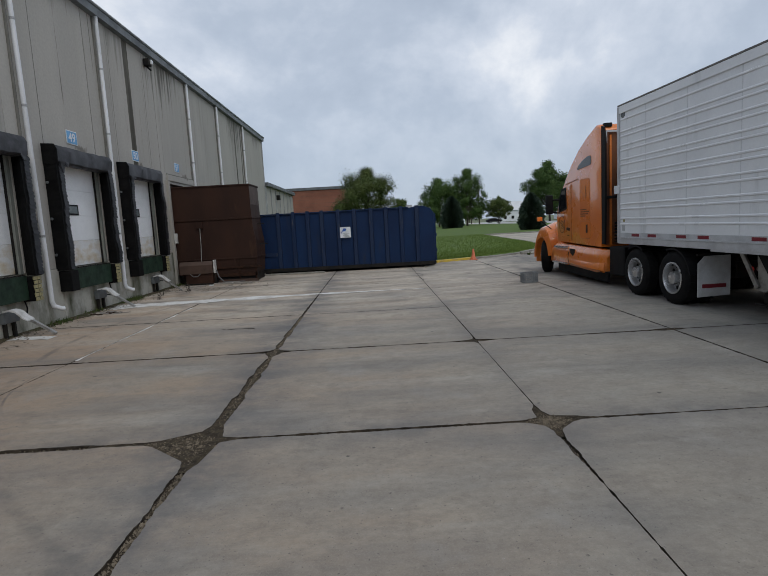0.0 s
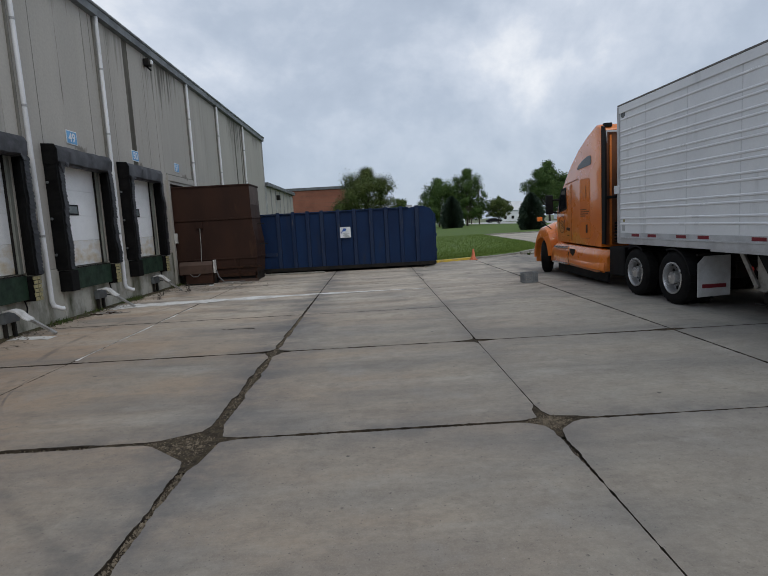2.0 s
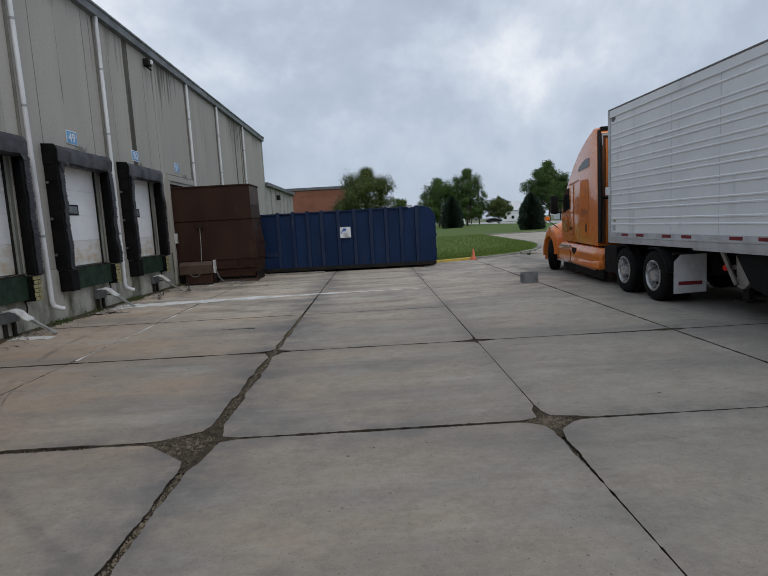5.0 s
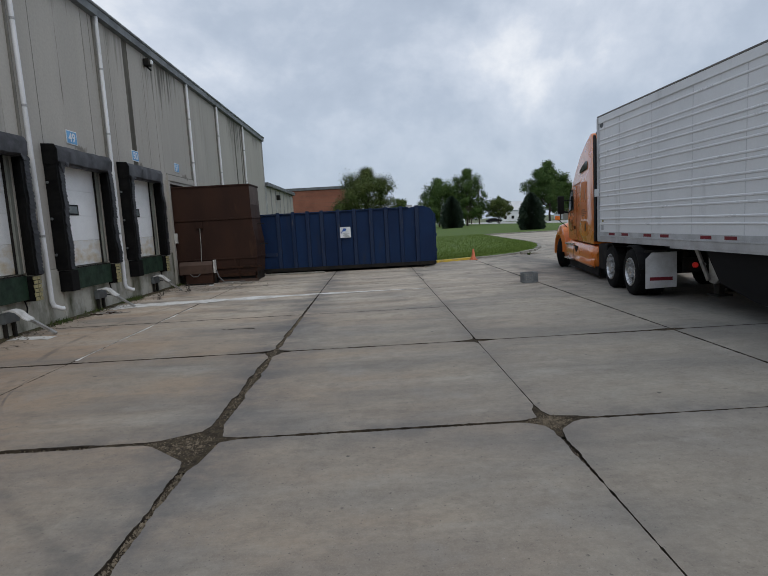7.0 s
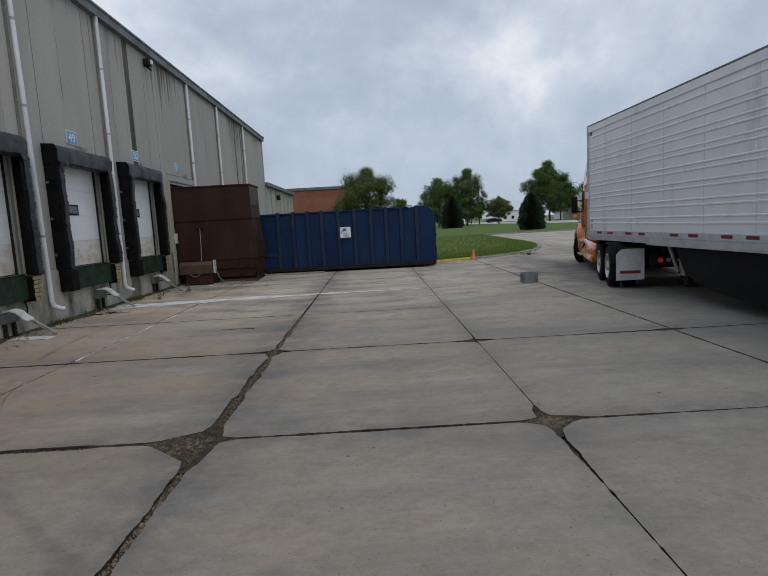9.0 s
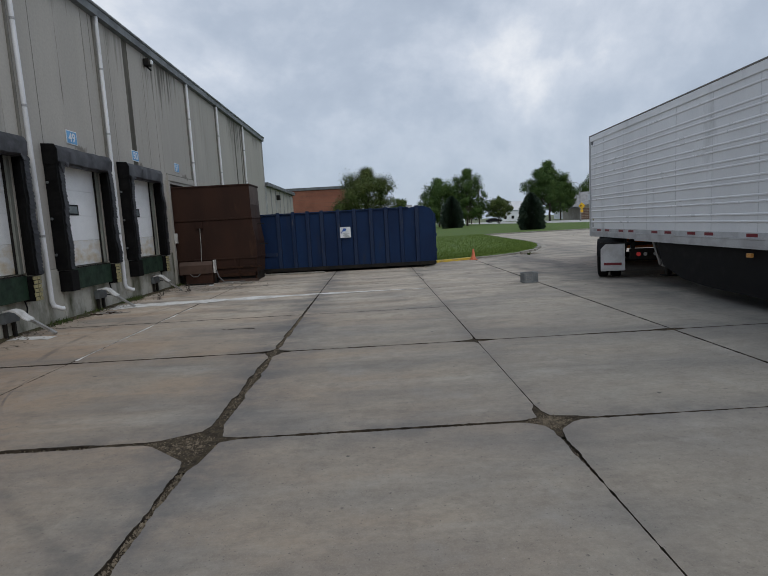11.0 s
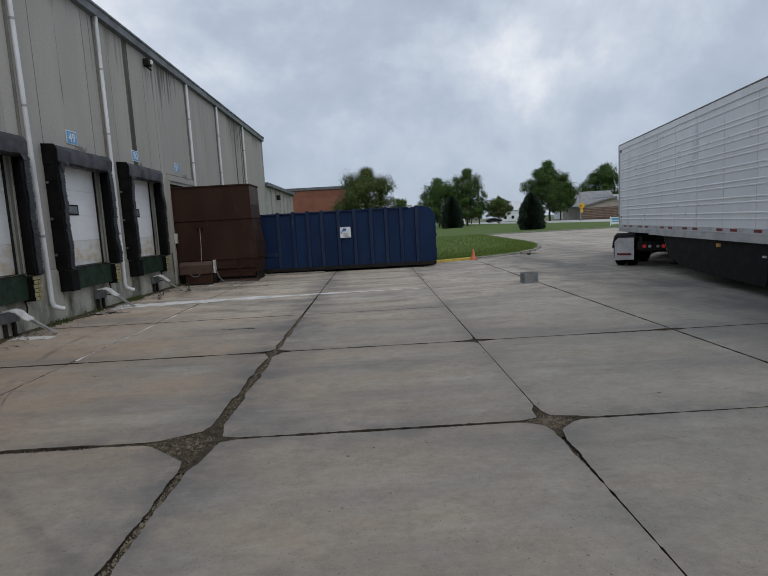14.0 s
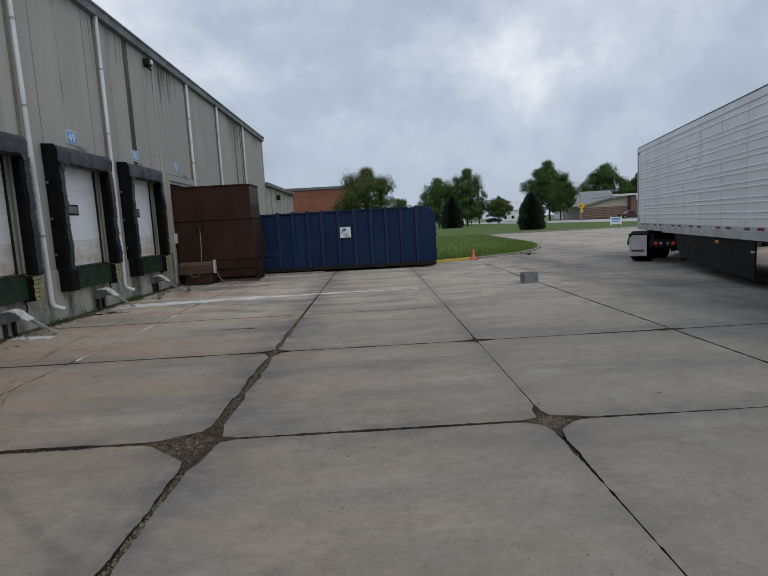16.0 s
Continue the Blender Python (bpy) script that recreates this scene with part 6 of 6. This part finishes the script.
        pipe(bm, [(s * 1.08, 4.3, 2.2), (s * 1.38, 4.56, 2.22)], 0.022, 8)
        part("mirror_arm", bm, BLACKPLASTIC, m)
        bm = bmesh.new()
        box(bm, *sorted((s * 1.17, s * 1.33)), 5.78, 5.88, 1.60, 1.74, 0.03)
        hm = part("fender_mirror", bm, ORANGE, t, "small fender mirror on a stalk")
        bm = bmesh.new()
        pipe(bm, [(s * 1.24, 5.8, 1.62), (s * 1.05, 5.5, 1.4), (s * 0.98, 5.4, 1.3)], 0.015, 6)
        part("stalk", bm, BLACKPLASTIC, hm)
        # rear quarter mudguard and flap
        for at, a0, a1 in ((-1.40, 70, 171), (-0.08, 60, 121)):
            bm = bmesh.new()
            arc = [(at + 0.56 * math.cos(radians(a)), 0.5 + 0.56 * math.sin(radians(a))) for a in range(a0, a1, 10)]
            prism(bm, arc + [(at + 0.53 * math.cos(radians(a)), 0.5 + 0.53 * math.sin(radians(a))) for a in range(a1 - 1, a0 - 1, -10)], *sorted((s * 0.68, s * 1.30)), "x")
            part("quarter_fender", bm, BLACKPLASTIC, t)
        bm = bmesh.new()
        prism(bm, [(s * 0.60, 0.22), (s * 1.20, 0.20), (s * 1.20, 0.80), (s * 1.08, 0.93), (s * 0.60, 0.93)], -2.02, -2.005, "y")
        fl = part("mud_flap", bm, FLAP, t, "white mud flap with a red bar")
        part_box("red_bar", fl, RED, *sorted((s * 0.68, s * 1.12)), -2.026, -2.0215, 0.36, 0.43)
        part_box("flap_hanger", fl, DARKSTEEL, *sorted((s * 0.5, s * 1.22)), -2.04, -1.99, 0.935, 0.975)
        bm = bmesh.new()
        tube(bm, (s * 0.275, -2.06, 0.65), (s * 0.275, -2.09, 0.65), 0.055, 16)
        part("tail_light", bm, TAILRED, t, "red tail light")
        bm = bmesh.new()
        tube(bm, (s * 0.115, -2.06, 0.65), (s * 0.115, -2.085, 0.65), 0.045, 16)
        part("reverse_light", bm, SILVERTAPE, t)
        part_box("chassis_rail", t, DARKSTEEL, *sorted((s * 0.36, s * 0.46)), -2.0, 5.8, 0.70, 0.96, bevel=0.01)
        part_box("battery_box", t, BLACKPLASTIC, *sorted((s * 0.62, s * 1.16)), 0.62, 1.34, 0.32, 0.98, bevel=0.05, label="black box ahead of the drive wheels")
        part_box("fuel_tank", t, DARKSTEEL, *sorted((s * 0.55, s * 1.0)), 1.6, 3.0, 0.42, 0.95, bevel=0.12)
        part_box("roof_marker", t, BLACKPLASTIC, *sorted((s * 0.9, s * 1.08)), 1.69, 1.82, 3.80, 3.895, bevel=0.02)
    # back wall details
    # darker and browner than the cab's orange
    part_box("back_panel", t, BACKBROWN, -1.1, 1.1, 1.655, 1.677, 1.0, 3.72, label="dark brown-orange back wall")
    for x in (-0.98, -0.62, -0.2, 0.2, 0.62, 0.98):
        part_box("back_strut", t, ORANGE, x - 0.022, x + 0.022, 1.62, 1.653, 1.0, 3.6)
    for x in (-0.8, 0.8):
        bm = bmesh.new()
        tube(bm, (x, 1.57, 1.1), (x, 1.57, 2.9), 0.032, 10)
        part("back_pipe", bm, STEEL, t)
    part_box("cross_bar", t, BLACKPLASTIC, -1.13, 1.13, 1.50, 1.56, 2.10, 2.17, bevel=0.01)
    part_box("roof_brace", t, SILVERTAPE, -1.1, 1.1, 1.59, 1.615, 3.66, 3.70)
    for x in (-1.1, 1.1):
        part_box("roof_brace", t, SILVERTAPE, x - 0.02, x + 0.02, 1.59, 1.615, 3.42, 3.657)
    for x in (-0.86, 0.86):
        bm = bmesh.new()
        for k in range(7):
            ring = [(x + 0.10 * math.cos(a * 0.7), 1.42 + 0.10 * math.sin(a * 0.7), 1.04 + k * 0.075 + a * 0.0083) for a in range(10)]
            pipe(bm, ring, 0.026, 6)
        part("coiled_hose", bm, RUBBER, t, "coiled black air hose")
    bm = bmesh.new()
    for k, x in enumerate((-0.3, 0.0, 0.3)):
        pipe(bm, [(x, 1.62, 1.9), (x * 0.9, 1.5, 1.3), (x * 0.8, 1.25, 1.35), (x * 0.7, 1.0, 1.6)], 0.018, 6)
    part("air_lines", bm, RUBBER, t)
    part_box("deck_plate", t, STEEL, -0.5, 0.5, 0.9, 1.7, 0.965, 0.985)
    part_box("rear_crossmember", t, DARKSTEEL, -0.5, 0.5, -2.06, -2.0, 0.52, 0.80, bevel=0.01)
    bm = bmesh.new()
    tube(bm, (0, 0, 0.98), (0, 0, 1.07), 0.45, 24)
    part("fifth_wheel", bm, DARKSTEEL, t)
    # hood
    bm = bmesh.new()
    rows = []
    for y, zt, w in ((4.5, 1.92, 0.98), (5.05, 1.74, 0.94), (5.7, 1.58, 0.86), (6.3, 1.38, 0.78), (6.72, 1.12, 0.72), (6.84, 0.85, 0.68)):
        rows.append([(-w, y, 0.62), (-w - 0.04, y, zt - 0.42), (-w + 0.03, y, zt - 0.16), (-w * 0.72, y, zt), (0, y, zt + 0.06), (w * 0.72, y, zt), (w - 0.03, y, zt - 0.16), (w + 0.04, y, zt - 0.42), (w, y, 0.62)])
    loft(bm, rows)
    part("hood", bm, ORANGE, t, smooth=50)
    bm = bmesh.new()
    prism(bm, [(-1.16, 6.42), (-1.14, 6.57), (-0.9, 6.84), (-0.4, 6.94), (0.4, 6.94), (0.9, 6.84), (1.14, 6.57), (1.16, 6.42), (0.9, 6.3), (-0.9, 6.3)], 0.28, 0.80, "z", 0.04)
    part("bumper", bm, ORANGE, t, smooth=45)
    part_box("grille", t, CHROME, -0.45, 0.45, 6.85, 6.89, 0.82, 1.25, bevel=0.02)
    bm = bmesh.new()
    ws = [(-1.02, 4.57, 1.86), (1.02, 4.57, 1.86), (0.92, 4.16, 2.5), (-0.92, 4.16, 2.5)]
    vs = [bm.verts.new((x, y + 0.02, z)) for x, y, z in ws] + [bm.verts.new((x, y - 0.03, z)) for x, y, z in ws]
    for q in ((0, 1, 2, 3), (7, 6, 5, 4), (0, 4, 5, 1), (1, 5, 6, 2), (2, 6, 7, 3), (3, 7, 4, 0)):
        bm.faces.new([vs[i] for i in q])
    bmesh.ops.recalc_face_normals(bm, faces=bm.faces)
    part("windscreen", bm, GLASS, t)
    for y in (-0.08, -1.40, 5.80):
        bm = bmesh.new()
        tube(bm, (-0.9, y, 0.5), (0.9, y, 0.5), 0.08, 10)
        part("axle", bm, DARKSTEEL, t)
    wheels, steer = [], []
    for y in (-0.08, -1.40):
        for s in (-1, 1):
            wheels.append(wheel(t, s * 1.285, y, 0.495, True, s))
    for s in (-1, 1):
        steer.append(wheel(t, s * 1.16, 5.80, 0.51, False, s))
    return t, wheels, steer


trailer, trailer_wheels = build_trailer()
tractor, drive_wheels, steer_wheels = build_tractor()


# ---- pavement slabs, the last large set of pieces ----
COLS = [-4.60, -1.565, 1.444, 4.389, 7.35, 10.3, 13.3, 16.3, 19.3, 22.3, 25.3, 28.3, 31.3, 34.3, 37.3]
ROWS = [-15.2, -11.9, -8.6, -5.3, -2.03, 1.265, 4.565, 7.855, 11.17, 14.47, 17.77, 21.07, 24.4, 27.7, 31, 34.3, 37.6, 40.9, 44.2, 47.5, 50.8, 54.1, 57.6]


def joint_gap(x, y, along):
    """Half the width of the joint at a place; along says which way the joint runs."""
    if along == "y":
        if abs(x + 1.565) < 0.1:
            return 0.010 + 0.044 * max(0, min(1, (y - 4.2) / 0.6)) * max(0, min(1, (8.6 - y) / 1.8)) + (0.015 + 0.022 * max(0, 1 - abs(4.2 - y) / 1.0)) * (y < 4.6) + 0.026 * max(0, min(1, (y - 7.6) / 0.8)) * max(0, min(1, (13.6 - y) / 4.0))
        if abs(x - 1.444) < 0.1:
            return 0.0042 + 0.020 * max(0, 1 - abs(y - 4.30) / 0.9)
        if abs(x - 4.389) < 0.1:
            return 0.010 if y < 7.8 else 0.017
        return (0.013 if 7.8 < y < 14 else 0.008) if x < 2 else 0.003
    if abs(y - 4.565) < 0.1:
        return 0.034 if x < -1.6 else 0.021 if x < 1.5 else 0.015 + 0.010 * max(0, 1 - (x - 1.5) / 1.5)
    if abs(y - 7.855) < 0.1:
        return 0.029 if x < 1.5 else 0.002 if x < 3.0 else 0.016
    if abs(y - 11.17) < 0.1:
        return 0.013 if x < 1.5 else 0.003
    return 0.006 if x < 1.5 else 0.003


# worn corners: place of the joint crossing, then for the slabs SW, SE, NW, NE of it how far the corner is gone in x and y
CHIPS = {(-1.565, 4.565): ((0.44, 0.40), (0.13, 0.46), (0.36, 0.22), (0.12, 0.20)), (1.444, 4.565): ((0.13, 0.13), (0.20, 0.20), (0.07, 0.26), (0.29, 0.11)),
         (-1.565, 7.855): ((0.10, 0.14), (0.12, 0.14), (0.14, 0.10), (0.12, 0.10)), (1.444, 7.855): ((0.10, 0.08), (0.14, 0.06), (0.08, 0.10), (0.16, 0.06)),
         (4.389, 7.855): ((0.16, 0.06), (0.08, 0.06), (0.20, 0.06), (0.08, 0.06)), (-4.60, 7.855): ((0.05, 0.04),) * 4}


def slab(x0, x1, y0, y1, parent, rnd):
    near = y0 > -3 and y1 < 15 and x1 < 8
    step = 0.03 if near else 0.6

    def chip(cx, cy):
        for (a, b), worn in CHIPS.items():
            if abs(a - cx) < 0.02 and abs(b - cy) < 0.02:
                return worn[(1 if x0 + x1 > 2 * cx else 0) + (2 if y0 + y1 > 2 * cy else 0)]
        return (0.02, 0.02)
    ring = []
    edges = (((x0, y0), (x1, y0)), ((x1, y0), (x1, y1)), ((x1, y1), (x0, y1)), ((x0, y1), (x0, y0)))
    for (ax, ay), (bx, by) in edges:
        along = "x" if ay == by else "y"
        length = abs(bx - ax) + abs(by - ay)
        c0, c1 = chip(ax, ay), chip(bx, by)
        ca = c0[0] if along == "x" else c0[1]
        cb = c1[0] if along == "x" else c1[1]
        n = max(2, int(length / step))
        for k in range(n + 1):
            d = ca + (length - ca - cb) * k / n
            u = d / length
            x, y = ax + (bx - ax) * u, ay + (by - ay) * u
            g = joint_gap(x, y, along)
            if near:
                g *= max(0.3, 1 + 0.55 * noise.noise((x * 5, y * 5, 1.0)) + 0.6 * noise.noise((x * 1.9, y * 1.9, 5.0)))
                g += (0.010 if g > 0.005 else 0.002) * noise.noise((x * 17, y * 17, 2.0)) + (0.009 if g > 0.007 else 0.001) * noise.noise((x * 41, y * 41, 6.0))
                near_end = min(d, length - d)
                g += 0.05 * max(0, 1 - (near_end - (ca if d < length / 2 else cb)) / 0.18) ** 2 * ((ca if d < length / 2 else cb) > 0.06)
            g = max(g, 0.0007)
            if along == "x":
                y += g if y == y0 else -g
            else:
                x += g if x == x0 else -g
            ring.append((x, y))
    bm = bmesh.new()
    dz = rnd.uniform(-0.003, 0.003) if near else 0
    cx, cy = (x0 + x1) / 2, (y0 + y1) / 2
    top = []
    for x, y in ring:
        top.append(bm.verts.new((x + (cx - x) * 0.0012, y + (cy - y) * 0.0012, dz)))
    low = [bm.verts.new((x, y, dz - 0.008)) for x, y in ring]
    bot = [bm.verts.new((x, y, -0.05)) for x, y in ring]
    bm.faces.new(top)
    n = len(ring)
    for a, b in ((top, low), (low, bot)):
        for k in range(n):
            bm.faces.new((a[k], b[k], b[(k + 1) % n], a[(k + 1) % n]))
    for f in bm.faces:
        f.material_index = 0 if len(f.verts) > 4 else 1
    bmesh.ops.recalc_face_normals(bm, faces=bm.faces)
    part("slab", bm, CONCRETE, parent).data.materials.append(JOINT)


def pavement():
    yard = empty("pavement", "worn grey-tan concrete slab pavement of the yard", "pavement", kind="structure")
    rnd = random.Random(21)
    for i, (y0, y1) in enumerate(zip(ROWS, ROWS[1:])):
        for x0, x1 in zip([WX + 0.03] + COLS, COLS):
            if y0 > 24 and x1 < 4.4:
                continue
            slab(x0, x1, y0, y1, yard, rnd)
    # gravelly fill, nearly flush where the corners are gone and along the widest joint
    for x0, x1, y0, y1, deep in ((-2.6, -0.9, 3.95, 5.1, 0.007), (1.05, 1.95, 4.2, 4.95, 0.009), (-1.68, -1.44, 1.2, 3.95, 0.020), (-1.68, -1.44, 5.1, 10.5, 0.014), (4.1, 4.6, 7.7, 8.0, 0.010), (1.2, 1.7, 7.7, 8.0, 0.012)):
        bm = bmesh.new()
        nx, ny = max(2, int((x1 - x0) / 0.03)), max(2, int((y1 - y0) / 0.03))
        grid = [[bm.verts.new((x0 + (x1 - x0) * i / nx, y0 + (y1 - y0) * j / ny, 0)) for i in range(nx + 1)] for j in range(ny + 1)]
        for row in grid:
            for v in row:
                v.co.z = min(-0.0045, -deep + 0.006 * noise.noise((v.co.x * 11, v.co.y * 11, 1)) + 0.004 * noise.noise((v.co.x * 31, v.co.y * 31, 3)))
        for a, b in zip(grid, grid[1:]):
            for i in range(nx):
                bm.faces.new((a[i], a[i + 1], b[i + 1], b[i]))
        thing("joint_fill", bm, FILL, "brown gravelly dirt filling a worn slab joint", "dirt", kind="stuff")
    # grit in the worn joints
    vs, fs = [], []
    for k in range(9000):
        q = rnd.random()
        if q < 0.32:
            x, y = rnd.gauss(-1.78, 0.16), rnd.gauss(4.48, 0.12)
        elif q < 0.5:
            x, y = rnd.gauss(1.46, 0.09), rnd.gauss(4.55, 0.085)
        elif q < 0.8:
            y = rnd.uniform(1.3, 11)
            x = -1.565 + rnd.gauss(0, 0.6) * joint_gap(-1.565, y, "y")
        elif q < 0.88:
            x = rnd.uniform(-4.6, 1.4)
            y = 4.565 + rnd.gauss(0, 0.022 if x < -1.6 else 0.012)
        elif q < 0.94:
            y = rnd.uniform(1.5, 7.8)
            x = 1.444 + rnd.gauss(0, 0.5) * joint_gap(1.444, y, "y")
        else:
            x, y = rnd.choice(((-1.6, 7.85), (1.44, 7.85), (4.39, 7.85)))
            x, y = x + rnd.gauss(0, 0.05), y + rnd.gauss(0, 0.045)
        r = rnd.uniform(0.003, 0.010) if rnd.random() < 0.93 else rnd.uniform(0.010, 0.017)
        z = -0.015 if q < 0.5 else -0.018 if q < 0.8 else -0.024
        n = len(vs)
        for a in range(4):
            an = a * 1.57 + rnd.uniform(-0.4, 0.4)
            vs.append((x + r * math.cos(an), y + r * math.sin(an), z))
        vs.append((x + rnd.gauss(0, r * 0.3), y + rnd.gauss(0, r * 0.3), z + r * rnd.uniform(0.7, 1.3) + 0.003))
        fs += [(n, n + 1, n + 4), (n + 1, n + 2, n + 4), (n + 2, n + 3, n + 4), (n + 3, n, n + 4)]
    me = bpy.data.meshes.new("joint_grit")
    me.from_pydata(vs, [], fs)
    me.materials.append(PEBBLE)
    tagged(new("joint_grit", me), "brown grit and pebbles in the worn slab joints", "grit", kind="stuff")


pavement()

# ---- what moves: seconds, the trailer's front left corner, the trailer's and the tractor's heading clockwise from north ----
DRIVE = [
    (0, 5.456, 11.964, -2.80, -2.30),
    (1.2, 5.456, 11.964, -2.80, -2.30),
    (2.2, 5.456, 11.964, -2.80, -2.30),
    (3, 5.435, 12.037, -2.76, -1.63),
    (3.5, 5.438, 12.112, -2.70, -1.04),
    (4, 5.447, 12.205, -2.61, -0.30),
    (4.8, 5.457, 12.378, -2.40, 1.22),
    (5.6, 5.468, 12.604, -2.13, 3.11),
    (6.5, 5.490, 12.939, -1.74, 5.50),
    (7, 5.521, 13.194, -1.50, 6.84),
    (7.5, 5.560, 13.466, -1.26, 8.27),
    (8, 5.622, 13.790, -1.02, 10.00),
    (8.5, 5.707, 14.142, -0.72, 12.14),
    (9, 5.815, 14.537, -0.30, 14.50),
    (9.8, 6.078, 15.264, 0.63, 18.51),
    (10.6, 6.426, 16.040, 1.83, 22.85),
    (11.5, 6.932, 16.947, 3.45, 28.00),
    (12, 7.264, 17.442, 4.44, 31.01),
    (12.5, 7.608, 17.899, 5.50, 34.00),
    (13, 7.968, 18.323, 6.68, 36.83),
    (13.5, 8.355, 18.728, 7.98, 39.53),
    (14, 8.738, 19.087, 9.26, 42.00),
    (14.5, 9.105, 19.399, 10.40, 44.13),
    (15, 9.445, 19.681, 11.33, 45.98),
    (15.5, 9.723, 19.919, 12.17, 47.71),
    (16, 9.931, 20.147, 13.00, 49.50),
]


def motions():
    trailer_rows, tractor_rows, spun = [], [], []
    last, dist = None, 0.0
    for t, cx, cy, turn, head in DRIVE:
        a, b = radians(turn), radians(head)
        kx, ky = cx - 0.95 * math.sin(a) + 1.30 * math.cos(a), cy - 0.95 * math.cos(a) - 1.30 * math.sin(a)
        if last:
            dist += math.hypot(kx - last[0], ky - last[1])
        last = (kx, ky)
        trailer_rows.append((t, pose(kx, ky, 0, 0, 0, -turn)))
        tractor_rows.append((t, pose(kx, ky, 0, 0, 0, -head) @ pose(0, 0.33, 0)))
        spun.append((t, dist, head - turn))
    walk(trailer, trailer_rows)
    walk(tractor, tractor_rows)
    for w in drive_wheels + trailer_wheels:
        x, y, z = w.location
        walk(w, [(t, pose(x, y, z, -math.degrees(d / z), 0, 0)) for t, d, _ in spun])
    for w in steer_wheels:
        x, y, z = w.location
        walk(w, [(t, pose(x, y, z, 0, 0, -STEER) @ pose(0, 0, 0, -math.degrees(d / z), 0, 0)) for t, d, _ in spun])


STEER = 27
motions()
